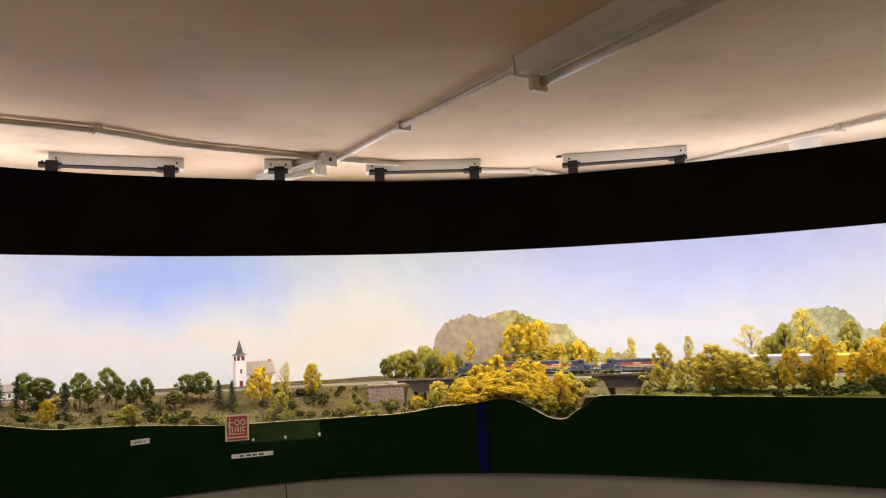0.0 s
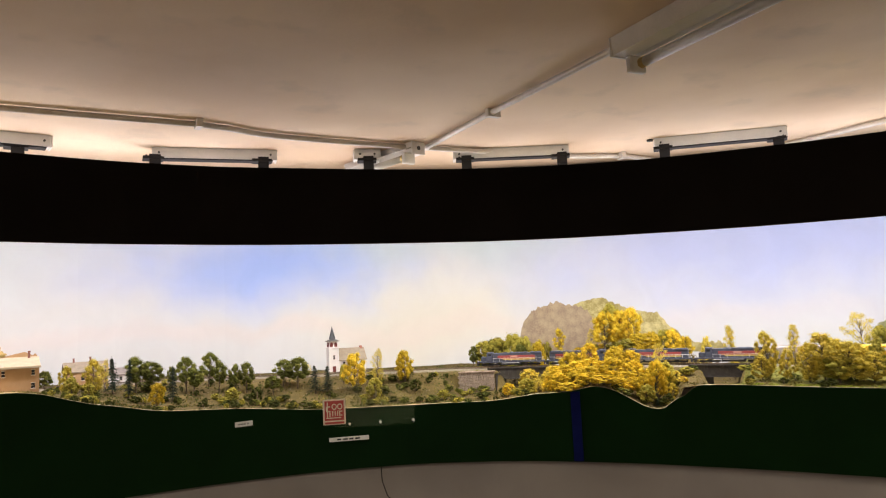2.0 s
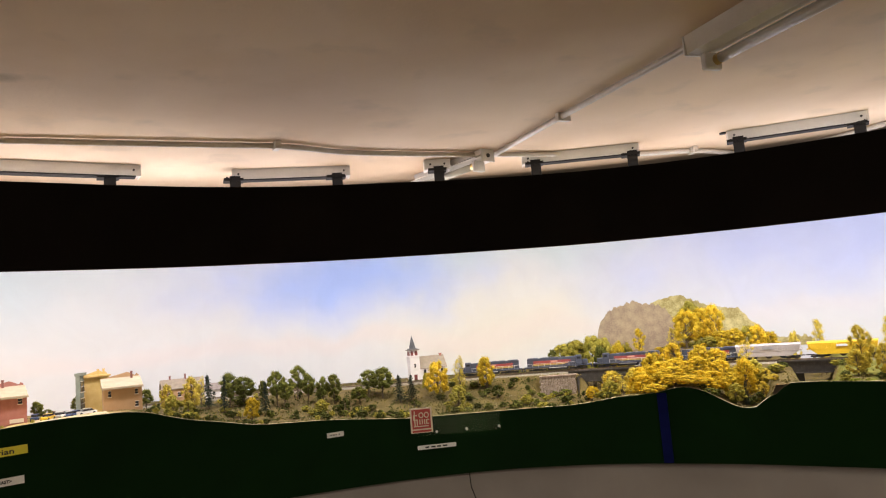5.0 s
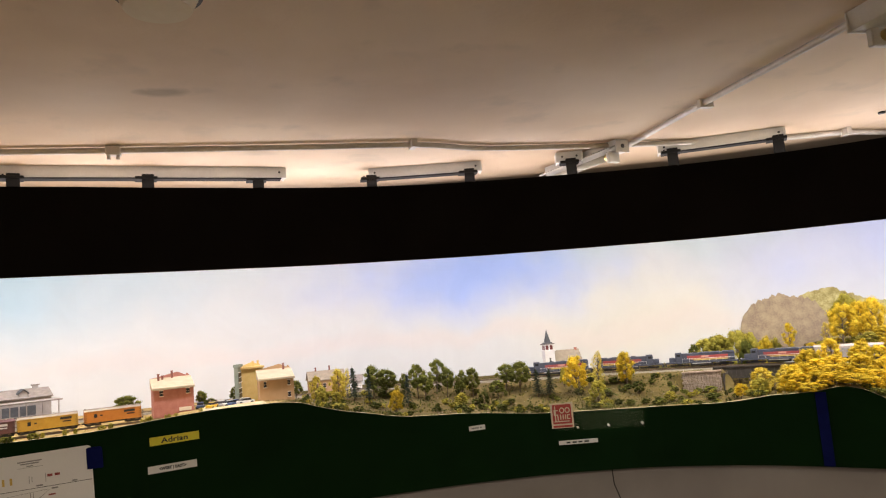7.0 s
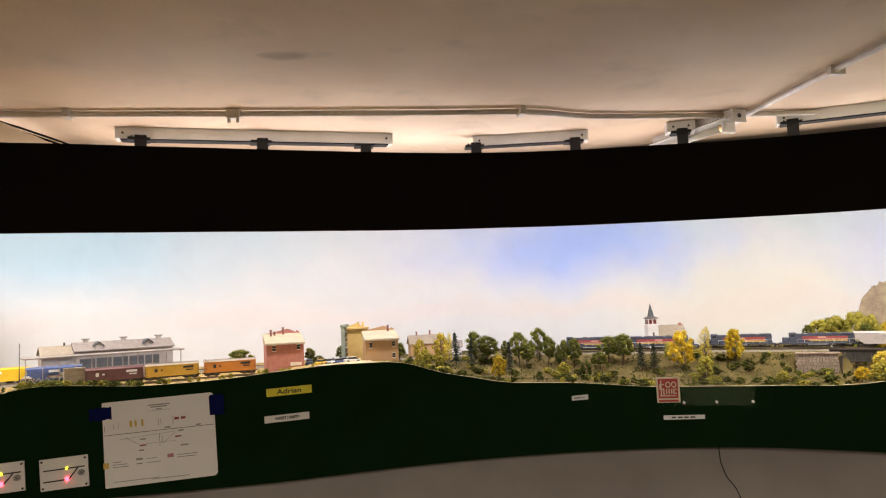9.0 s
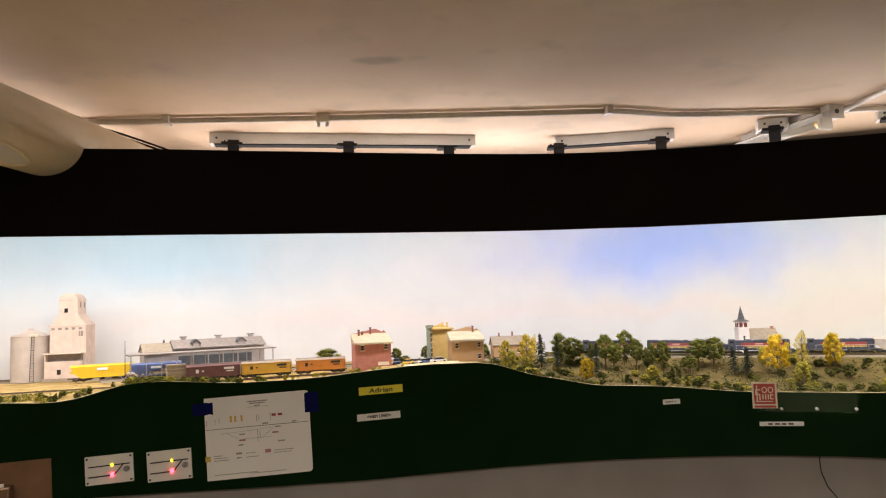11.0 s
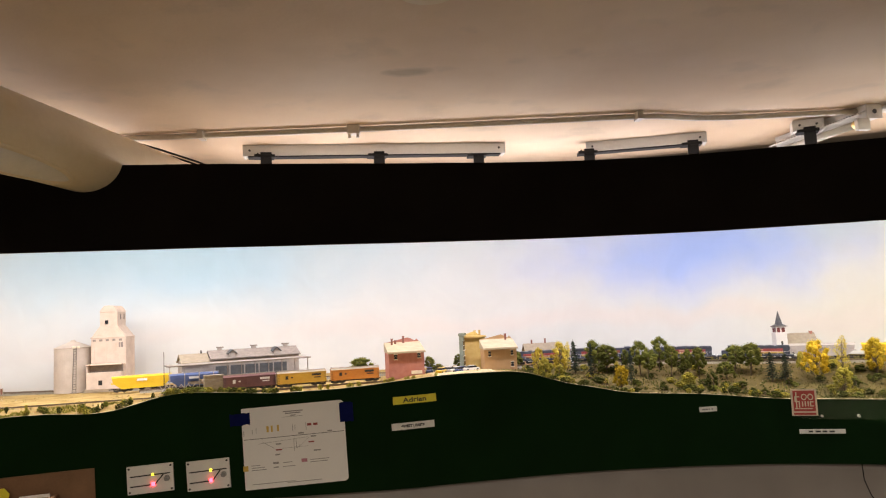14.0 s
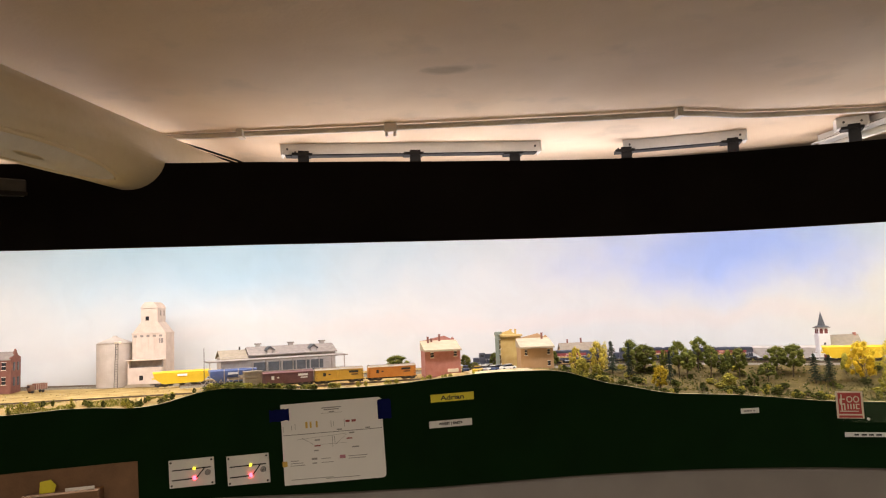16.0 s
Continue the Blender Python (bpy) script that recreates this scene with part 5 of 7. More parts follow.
def build_warehouse():
    ob = thing("warehouse", "long grey wooden warehouse with roof vents and dormers", "warehouse", facing(-28.25, 2.60, 1.372, 4))
    w, d = 0.375, 0.10
    part("wall", boxed(-w / 2, w / 2, 0, d, 0, 0.088), GREY_WALL, ob)
    for z in [0.0045 * k for k in range(1, 20)]:
        part("clapboard", boxed(-w / 2 - 0.0006, w / 2 + 0.0006, -0.0007, 0.001, z, z + 0.0007), GREY_WALL, ob)
    for x0, x1, e, r in ((-w / 2 - 0.004, -w / 2 + 0.085, 0.080, 0.106), (-w / 2 + 0.0855, w / 2 + 0.004, 0.088, 0.113)):
        bm = bmesh.new()
        prism(bm, [(-0.010, e), (d / 2, r), (d + 0.008, e), (d + 0.008, e + 0.003), (d / 2, r + 0.003), (-0.010, e + 0.003)], x0, x1)
        bmesh.ops.transform(bm, matrix=Matrix(((0, 1, 0, 0), (1, 0, 0, 0), (0, 0, 1, 0), (0, 0, 0, 1))), verts=bm.verts)
        bmesh.ops.recalc_face_normals(bm, faces=bm.faces)
        part("roof", bm, TAUPE_SHINGLE if x0 < -0.15 else GREY_SHINGLE, ob)
    for x in (-0.062, 0.048, 0.155):
        vent = part("roof_vent", boxed(x - 0.007, x + 0.007, d / 2 - 0.006, d / 2 + 0.006, 0.113, 0.123), GREY_WALL, ob)
        part("vent_cap", boxed(x - 0.0105, x + 0.0105, d / 2 - 0.009, d / 2 + 0.009, 0.123, 0.1265), GREY_SHINGLE, vent)
    for x in (-0.032, 0.112):
        bm = bmesh.new()
        prism(bm, [(x - 0.011, 0.088), (x + 0.011, 0.088), (x + 0.011, 0.105), (x, 0.114), (x - 0.011, 0.105)], -0.006, 0.035)
        dormer = part("dormer", bm, GREY_WALL, ob)
        bm = bmesh.new()
        prism(bm, [(x - 0.015, 0.102), (x, 0.1145), (x + 0.015, 0.102), (x + 0.015, 0.1045), (x, 0.1175), (x - 0.015, 0.1045)], -0.011, 0.036)
        part("dormer_roof", bm, SLATE, dormer)
    part("stack", boxed(-0.124, -0.119, d / 2 - 0.003, d / 2 + 0.003, 0.104, 0.118), DARK_GAP, ob)
    for k in range(5):
        part("door", boxed(-0.085 + k * 0.047, -0.043 + k * 0.047, -0.002, 0.001, 0.022, 0.066), SLATE, ob, "dark doorway")
    plat = thing("loading_platform", "grey wooden loading platform with a thin roof on posts", "platform", facing(-28.75, 2.45, 1.372, 4))
    pw = 0.415
    part("deck", boxed(-pw / 2 + 0.06, pw / 2, 0.0, 0.07, 0.026, 0.030), TIMBER, plat)
    part("canopy", boxed(-pw / 2 - 0.008, pw / 2 + 0.008, -0.012, 0.075, 0.0805, 0.0845, bevel=0.0008), GREY_SHINGLE, plat)
    for k in range(11):
        x = -pw / 2 + k * pw / 10
        part("post", boxed(x - 0.0013, x + 0.0013, 0.0, 0.0026, 0, 0.080), GREY_WALL, plat)
    for z in (0.045, 0.038):
        part("rail", boxed(-pw / 2 + 0.16, pw / 2, 0.0005, 0.0018, z, z + 0.0013), GREY_WALL, plat)
    bm = bmesh.new()
    for k in range(5):
        rod(bm, (-pw / 2 - 0.03 + k * 0.02, -0.002, 0.0), (-pw / 2 - 0.008 + k * 0.02, -0.002, 0.030), 0.001, n=4)
        rod(bm, (-pw / 2 - 0.008 + k * 0.02, -0.002, 0.0), (-pw / 2 - 0.03 + k * 0.02, -0.002, 0.030), 0.001, n=4)
    part("trestle", bm, GREY_WALL, plat)
    rnd = random.Random(4)
    for k in range(8):
        x = -0.11 + k * 0.035 + rnd.uniform(-0.008, 0.008)
        s = rnd.uniform(0.005, 0.009)
        crate = tagged(part("crate", boxed(-s, s, -s, s, 0, 1.4 * s, bevel=0.0006), CREAM), "small pale crate standing on the platform deck", "crate", "crates")
        crate.matrix_basis = facing(-28.75, 2.45, 1.372, 4) @ pose(x, 0.02, 0.0305, 0, 0, rnd.uniform(0, 40))


build_warehouse()
depot = gabled("red_depot", "dark red brick depot with a grey gabled roof", -45.2, 3.08, 1.366, 0.12, 0.085, 0.112, 0.134, BRICK_DARK, GREY_SHINGLE, -26, ((0.0, 0.04, 0.03, 0.008),),
               [(x, z, 0.012, 0.024) for x in (-0.04, -0.012, 0.016, 0.044) for z in (0.03, 0.078)])
bm = bmesh.new()
prism(bm, [(-0.002, 0.0), (0.087, 0.0), (0.087, 0.118), (0.062, 0.124), (0.0425, 0.146), (0.023, 0.124), (-0.002, 0.118)], 0.0605, 0.066)
bmesh.ops.transform(bm, matrix=Matrix(((0, 1, 0, 0), (1, 0, 0, 0), (0, 0, 1, 0), (0, 0, 0, 1))), verts=bm.verts)
bmesh.ops.recalc_face_normals(bm, faces=bm.faces)
gable = part("gable_wall", bm, BRICK_DARK, depot)
for y in (0.018, 0.055):
    for z in (0.024, 0.074):
        part("window", boxed(0.0655, 0.0672, y, y + 0.014, z, z + 0.028), WINDOW_DARK, gable, "dark arched window")
crib = thing("timber_crib", "low weathered grey-brown timber crib beside the siding", "crib", facing(-31.0, 2.345, 1.370))
for k in range(6):
    part("board", boxed(-0.026, 0.026, 0.0, 0.03, 0.0005 + 0.009 * k, 0.0088 + 0.009 * k, bevel=0.0005), TAUPE_SHINGLE, crib)
part("lid", boxed(-0.027, 0.027, -0.001, 0.031, 0.0545, 0.0565), TAUPE_SHINGLE, crib)
mast = thing("signal_mast", "thin dark mast standing beside the platform", "mast", facing(-33.9, 2.47, 1.37))
bm = bmesh.new()
rod(bm, (0, 0, 0), (0, 0, 0.128), 0.0014, 0.001, 6)
part("pole", bm, DARK_GAP, mast)
part("foot", boxed(-0.004, 0.004, -0.004, 0.004, 0, 0.004), DARK_GAP, mast)

fence = thing("yard_fence", "low weathered wooden yard fence", "fence", facing(-20.0, 2.47, 1.37))
for k in range(9):
    part("post", boxed(-0.004 + k * 0.007, -0.0018 + k * 0.007, 0, 0.002, 0, 0.028), TIMBER, fence)
for z in (0.008, 0.02):
    part("board", boxed(-0.006, 0.056, -0.0012, 0.0, z, z + 0.004), TIMBER, fence)

CAR_PAINTS = [surface("car_paint_%s" % n, c, tuple(min(1, v * 1.15) for v in c), 0.3, 30, 300, 0.0) for n, c in
              (("yellow", (0.62, 0.40, 0.03)), ("white", (0.62, 0.60, 0.56)), ("blue", (0.05, 0.08, 0.18)), ("grey", (0.30, 0.29, 0.28)), ("red", (0.24, 0.055, 0.04)))]
BOX_RUST = surface("rusty_brown_paint", (0.12, 0.06, 0.035), (0.20, 0.10, 0.06), 0.7, 60, 400, 0.15)
RUBBER = surface("black_rubber", (0.015, 0.015, 0.015), (0.03, 0.03, 0.03), 0.8, 60, 300, 0.1)


def motor_car(a, r, turn, paint, label, truck=False):
    ob = thing("model_truck" if truck else "model_car", label, "truck" if truck else "car", facing(a, r, ground(a, r), turn), "" if truck else "parked cars")
    bm = bmesh.new()
    if truck:
        box(bm, -0.026, -0.010, -0.011, 0.011, 0.006, 0.027, bevel=0.002)
    else:
        box(bm, -0.026, 0.026, -0.010, 0.010, 0.004, 0.012, bevel=0.002)
    part("body", bm, paint, ob)
    if truck:
        bed = part("stake_bed", boxed(-0.008, 0.03, -0.0125, 0.0125, 0.011, 0.03, bevel=0.0006), BRICK_DARK, ob)
        for k in range(6):
            part("stake", boxed(-0.007 + k * 0.007, -0.005 + k * 0.007, -0.0135, -0.0125, 0.011, 0.031), TIMBER, bed)
        part("windscreen", boxed(-0.0265, -0.024, -0.009, 0.009, 0.018, 0.025), WINDOW_DARK, ob)
    else:
        bm = bmesh.new()
        prism(bm, [(-0.015, 0.012), (0.018, 0.012), (0.011, 0.018), (-0.008, 0.018)], -0.009, 0.009)
        cabin = part("cabin", bm, WINDOW_DARK, ob)
        part("roof", boxed(-0.008, 0.011, -0.0088, 0.0088, 0.0178, 0.0192), paint, cabin)
    for x in (-0.017, 0.017):
        for s in (-1, 1):
            bm = bmesh.new()
            rod(bm, (x, s * 0.0085, 0.0045), (x, s * 0.0108, 0.0045), 0.0045, n=12)
            part("wheel", bm, RUBBER, ob)


for a, r, turn, paint, words in ((-14.35, 2.33, 62, 0, "yellow"), (-13.5, 2.44, 70, 1, "white"), (-12.7, 2.36, 40, 2, "dark blue"), (-12.1, 2.40, 75, 3, "grey"), (-13.9, 2.49, 80, 4, "red"),
                                 (-13.0, 2.36, 20, 1, "white"), (-12.5, 2.44, 85, 1, "white"), (-13.05, 2.50, 80, 3, "grey"), (-11.95, 2.34, 15, 1, "white"), (-13.6, 2.37, 75, 3, "grey"), (-15.0, 2.40, 80, 2, "dark blue"), (-14.6, 2.45, 70, 1, "white")):
    motor_car(a, r, turn, CAR_PAINTS[paint], words + " model car parked on the dusty street")
motor_car(-42.75, 3.02, 20, BOX_RUST, "old red stake truck standing by the tracks", True)

bm = bmesh.new()
rows = []
for k in range(13):
    a = -15.2 + 0.36 * k
    rows.append([spot(a, r, ground(a, r) + 0.003) for r in np.linspace(fascia_r(a) + 0.03, 2.50, 14)])
sheet(bm, rows)
tagged(part("street", bm, SAND), "pale dusty street running back through the town", "street", kind="structure")


# ---------------------------------------------------------------- painted hills, trees, shrubs, turf
def hill_paint(name, ca, cb, size):
    """Dabbed foliage in thin paint: rounded crowns, lighter above, broken by a fine stipple."""
    m, N, L, bsdf = nodes_of(name)
    co, cells, big, small = (N.new("ShaderNode" + k) for k in ("TexCoord", "TexVoronoi", "TexNoise", "TexNoise"))
    cells.inputs["Scale"].default_value, big.inputs["Scale"].default_value, small.inputs["Scale"].default_value = size, 9.0, 150.0
    big.inputs["Detail"].default_value, small.inputs["Detail"].default_value = 5.0, 4.0
    bend = N.new("ShaderNodeVectorMath")
    bend.operation, bend.inputs[1].default_value = "MULTIPLY_ADD", (0.014, 0.014, 0.014)
    L.new(co.outputs["Object"], bend.inputs[2])
    L.new(small.outputs["Color"], bend.inputs[0])
    L.new(bend.outputs[0], cells.inputs["Vector"])
    for t in (big, small):
        L.new(co.outputs["Object"], t.inputs["Vector"])
    one, two = N.new("ShaderNodeMath"), N.new("ShaderNodeMath")
    one.operation, one.inputs[1].default_value = "MULTIPLY_ADD", -0.55
    L.new(cells.outputs["Distance"], one.inputs[0])
    L.new(big.outputs["Fac"], one.inputs[2])
    two.operation, two.inputs[1].default_value = "MULTIPLY_ADD", 0.8
    L.new(small.outputs["Fac"], two.inputs[0])
    L.new(one.outputs[0], two.inputs[2])
    rng, mix = N.new("ShaderNodeMapRange"), N.new("ShaderNodeMix")
    rng.inputs["From Min"].default_value, rng.inputs["From Max"].default_value = 0.42, 0.88
    L.new(two.outputs[0], rng.inputs["Value"])
    mix.data_type = "RGBA"
    mix.inputs["A"].default_value, mix.inputs["B"].default_value = rgb(ca), rgb(cb)
    L.new(rng.outputs[0], mix.inputs["Factor"])
    L.new(mix.outputs["Result"], bsdf.inputs["Base Color"])
    bsdf.inputs["Roughness"].default_value = 0.9
    return m


def painted_hill(bearings, heights, layer, ca, cb, label, low=1.36):
    crest = table(bearings, heights)
    bm = bmesh.new()
    n = 260
    rows = []
    for k in range(n + 1):
        a = bearings[0] + (bearings[-1] - bearings[0]) * k / n
        h = crest(a) - low + 0.020 * abs(noise.noise((a * 2.1, layer, 0))) + 0.010 * abs(noise.noise((a * 6.0, layer, 3))) - 0.003
        rows.append([spot(a, backdrop_r(a) - 0.002 - 0.0008 * layer, low + max(0.0, h) * j / 10) for j in range(11)])
    sheet(bm, rows)
    tagged(part("painted_hill", bm, hill_paint("hill_paint_%d" % layer, ca, cb, 34.0)), label, "painted hill", kind="structure")


painted_hill([30.6, 31.0, 31.68, 32.7, 33.82, 34.48, 35.57, 37.09, 37.85, 38.49, 39.24, 39.81, 40.6, 42.5, 42.7],
             [1.365, 1.55, 1.579, 1.592, 1.601, 1.575, 1.549, 1.53, 1.528, 1.478, 1.445, 1.408, 1.397, 1.388, 1.365], 1,
             (0.30, 0.25, 0.09), (0.60, 0.53, 0.25), "hazy olive wooded hill painted on the backdrop")
painted_hill([26.9, 27.25, 27.6, 28.3, 29.6, 30.49, 30.93, 31.7, 32.6, 33.2, 33.5],
             [1.365, 1.44, 1.515, 1.555, 1.578, 1.589, 1.575, 1.568, 1.545, 1.50, 1.365], 3,
             (0.28, 0.21, 0.15), (0.41, 0.325, 0.21), "hazy brown wooded hill painted on the backdrop")
painted_hill([52.2, 52.6, 53.3, 54.0, 55.07, 56.5, 57.54, 58.23, 58.4, 61.0, 63.0],
             [1.365, 1.45, 1.461, 1.50, 1.538, 1.545, 1.52, 1.48, 1.45, 1.44, 1.365], 2,
             (0.24, 0.245, 0.12), (0.50, 0.47, 0.28), "hazy green wooded hill painted on the backdrop")

BARK = surface("twig_bark", (0.09, 0.065, 0.04), (0.17, 0.13, 0.085), 0.9, 200, 900, 0.2)
FOLIAGE = {
    "gold": leafy("golden_foliage", (0.58, 0.425, 0.03), (0.80, 0.62, 0.065)),
    "wispy": leafy("yellow_green_foliage", (0.58, 0.465, 0.06), (0.82, 0.68, 0.14)),
    "olive": leafy("olive_foliage", (0.27, 0.25, 0.04), (0.50, 0.44, 0.085)),
    "green": leafy("green_foliage", (0.10, 0.115, 0.024), (0.25, 0.255, 0.055)),
    "moss": leafy("mossy_foam", (0.03, 0.042, 0.010), (0.13, 0.14, 0.03)),
    "dark": leafy("dark_conifer_foliage", (0.026, 0.042, 0.028), (0.085, 0.105, 0.07)),
}


class Heap:
    """Points and faces gathered for one mesh."""

    def __init__(self):
        self.points, self.faces = [], []

    def mesh(self, name, material):
        me = bpy.data.meshes.new(name)
        me.from_pydata(self.points, [], self.faces)
        me.materials.append(material)
        return me


def unit_ball():
    bm = bmesh.new()
    bmesh.ops.create_icosphere(bm, subdivisions=2, radius=1.0)
    bm.verts.index_update()
    out = [v.co.copy() for v in bm.verts], [tuple(v.index for v in f.verts) for f in bm.faces]
    bm.free()
    return out


BALL_POINTS, BALL_FACES = unit_ball()


def leaf(heap, p, s, rnd, out, loose):
    """One small bent flake of foam that lies roughly along the skin of its clump."""
    u = (out + loose * Vector((rnd.gauss(0, 1), rnd.gauss(0, 1), rnd.gauss(0, 1)))).normalized()
    v = u.orthogonal().normalized()
    v.rotate(Matrix.Rotation(rnd.uniform(0, math.tau), 3, u))
    w = u.cross(v)
    n = len(heap.points)
    heap.points += [p + s * (v * x + w * y + u * z) for x, y, z in ((-1, 0, 0), (0, -0.8, 0.3), (1, 0, 0), (0, 0.8, 0.3))]
    heap.faces.append((n, n + 1, n + 2, n + 3))


def clump(heap, c, s, tall, per, flake, core, rnd):
    """A puff of foam: a lumpy core under loose flakes."""
    if core:
        n = len(heap.points)
        shift = Vector((rnd.uniform(0, 50), rnd.uniform(0, 50), 0))
        for q in BALL_POINTS:
            k = core * s * (1 + 0.4 * noise.noise(q * 1.7 + shift) + 0.35 * noise.noise(q * 4.3 + shift))
            heap.points.append(c + Vector((q.x * k, q.y * k, q.z * k * tall)))
        heap.faces += [tuple(n + i for i in f) for f in BALL_FACES]
    for _ in range(per):
        d = Vector((rnd.gauss(0, 1), rnd.gauss(0, 1), rnd.gauss(0, 1) + 0.15)).normalized()
        far = s * (rnd.uniform(0.66, 1.22) if core else rnd.random() ** 0.4 * 1.1)
        leaf(heap, c + Vector((d.x * far, d.y * far, d.z * far * tall)), flake * rnd.uniform(0.6, 1.3), rnd, d, 0.8 if core else 1.2)


def limb(bm, a, b, r0, r1):
    rod(bm, a, b, r0, r1, 6, True)


# clumps, their size, height over width of a clump, where the crown begins, flakes in each, flake size, core
CROWNS = {"green": (24, 0.145, 0.60, 0.28, 100, 0.015, 0.74), "gold": (38, 0.125, 0.70, 0.14, 115, 0.0125, 0.68), "wispy": (40, 0.120, 0.65, 0.07, 105, 0.012, 0.64),
          "olive": (32, 0.135, 0.75, 0.08, 85, 0.0135, 0.74), "airy": (16, 0.12, 0.5, 0.40, 95, 0.015, 0.0), "thin": (30, 0.13, 0.55, 0.10, 110, 0.014, 0.0),
          "tall": (34, 0.16, 0.30, 0.06, 75, 0.017, 0.5), "ball": (14, 0.20, 0.22, 0.55, 90, 0.017, 0.6), "shrub": (12, 0.19, 1.0, 0.02, 55, 0.022, 0.62)}
CROWNS["darkshrub"] = CROWNS["goldshrub"] = CROWNS["shrub"]


def make_tree(kind, seed):
    """A tree of height and width about 1: trunk with limbs, and a crown of many flakes in clumps."""
    rnd = random.Random(seed)
    trunk, crown = bmesh.new(), Heap()
    if kind in ("conifer", "spire"):
        limb(trunk, (0, 0, -0.04), (0, 0, 0.97), 0.04, 0.005)
        tiers = 11
        for t in range(tiers):
            z = 0.12 + 0.80 * t / tiers
            reach = 0.5 * (1 - t / tiers) ** (1.0 if kind == "conifer" else 0.8) + 0.03
            for k in range(16 - t // 2):
                an = rnd.uniform(0, math.tau)
                rr = reach * rnd.uniform(0.6, 1.08)
                root = Vector((0, 0, z + 0.035))
                tip = Vector((rr * math.cos(an), rr * math.sin(an), z - 0.035 * rr / 0.5 - 0.02 * rnd.random()))
                if k < 4:
                    limb(trunk, root, root.lerp(tip, 0.8), 0.006, 0.002)
                for j in range(12):
                    f = (j + rnd.random()) / 12
                    leaf(crown, root.lerp(tip, f) + Vector((rnd.gauss(0, 0.022), rnd.gauss(0, 0.022), rnd.gauss(0, 0.008))), 0.017 + 0.014 * (1 - f), rnd, Vector((0.4 * math.cos(an), 0.4 * math.sin(an), 1)), 0.5)
        return trunk, crown
    n, size, tall, low, per, flake, core = CROWNS[kind]
    lean = Vector((rnd.uniform(-0.05, 0.05), rnd.uniform(-0.05, 0.05), 0))
    limb(trunk, (0, 0, -0.05), Vector((0, 0, 0.35)) + lean * 0.5, 0.03, 0.022)
    limb(trunk, Vector((0, 0, 0.35)) + lean * 0.5, Vector((0, 0, 0.78)) + lean, 0.022, 0.007)
    deep = size * tall
    for k in range(n):
        u = (k + rnd.random()) / n
        s = size * rnd.uniform(0.72, 1.2)
        z = low + deep * 0.8 + (1.0 - low - 1.8 * deep) * u
        girth = math.sin(math.pi * (0.2 + 0.70 * u)) ** 0.8
        an = k * 2.4 + rnd.uniform(-0.6, 0.6)
        rr = max(0.0, 0.52 * girth - s * 0.8) * rnd.uniform(0.5, 1.08)
        c = Vector((rr * math.cos(an), rr * math.sin(an), z)) + lean * z
        limb(trunk, Vector((0, 0, max(0.08, z - 0.2))) + lean * z, c, 0.009, 0.003)
        clump(crown, c, s, tall, per, flake, core, rnd)
    return trunk, crown


TREE_WORDS = {"green": "green foam-leaved model tree with open limbs", "gold": "golden yellow model tree with dense fine foliage", "wispy": "wispy yellow-green model tree of fine netting", "ball": "golden model tree with a round crown on a bare trunk", "thin": "thin yellow-green model tree of open netting", "olive": "low olive model tree with ragged foliage", "airy": "thin airy model tree with sparse leaves",
              "tall": "tall narrow yellow-green model tree", "conifer": "dark green model conifer with tiered branches", "spire": "slim grey-green model conifer", "shrub": "ragged olive model shrub on the bank", "darkshrub": "dark green foam model shrub on the bank", "goldshrub": "yellow-green model shrub on the bank"}
STOCK = {}


def grow(kind, a, r, top, width):
    """A tree at a bearing and radius, reaching up to a height, that wide; rooted in the ground."""
    rnd = random.Random(int(a * 100) + int(r * 1000))
    variant = rnd.randrange(3)
    if (kind, variant) not in STOCK:
        trunk, crown = make_tree(kind, 11 * variant + len(kind) * 7)
        colour = {"conifer": "dark", "spire": "dark", "tall": "wispy", "airy": "wispy" if variant else "olive", "thin": "wispy", "ball": "gold", "shrub": "green", "darkshrub": "moss", "goldshrub": "olive"}.get(kind, kind)
        STOCK[kind, variant] = (mesh_of("trunk", trunk, BARK), crown.mesh("crown", FOLIAGE[colour]))
    low = ground(a, r)
    h = max(0.02, top - low)
    p = spot(a, r, low)
    m = pose(p.x, p.y, p.z, rnd.uniform(-3, 3), rnd.uniform(-3, 3), rnd.uniform(0, 360)) @ Matrix.Diagonal((width, width, h, 1))
    low_growth = kind.endswith("shrub")
    ob = thing("shrub" if low_growth else "tree", TREE_WORDS[kind], "shrub" if low_growth else "tree", m, "model shrubs" if low_growth else "model trees")
    for name, me in zip(("trunk", "crown"), STOCK[kind, variant]):
        o = new(name, me)
        o.parent = ob


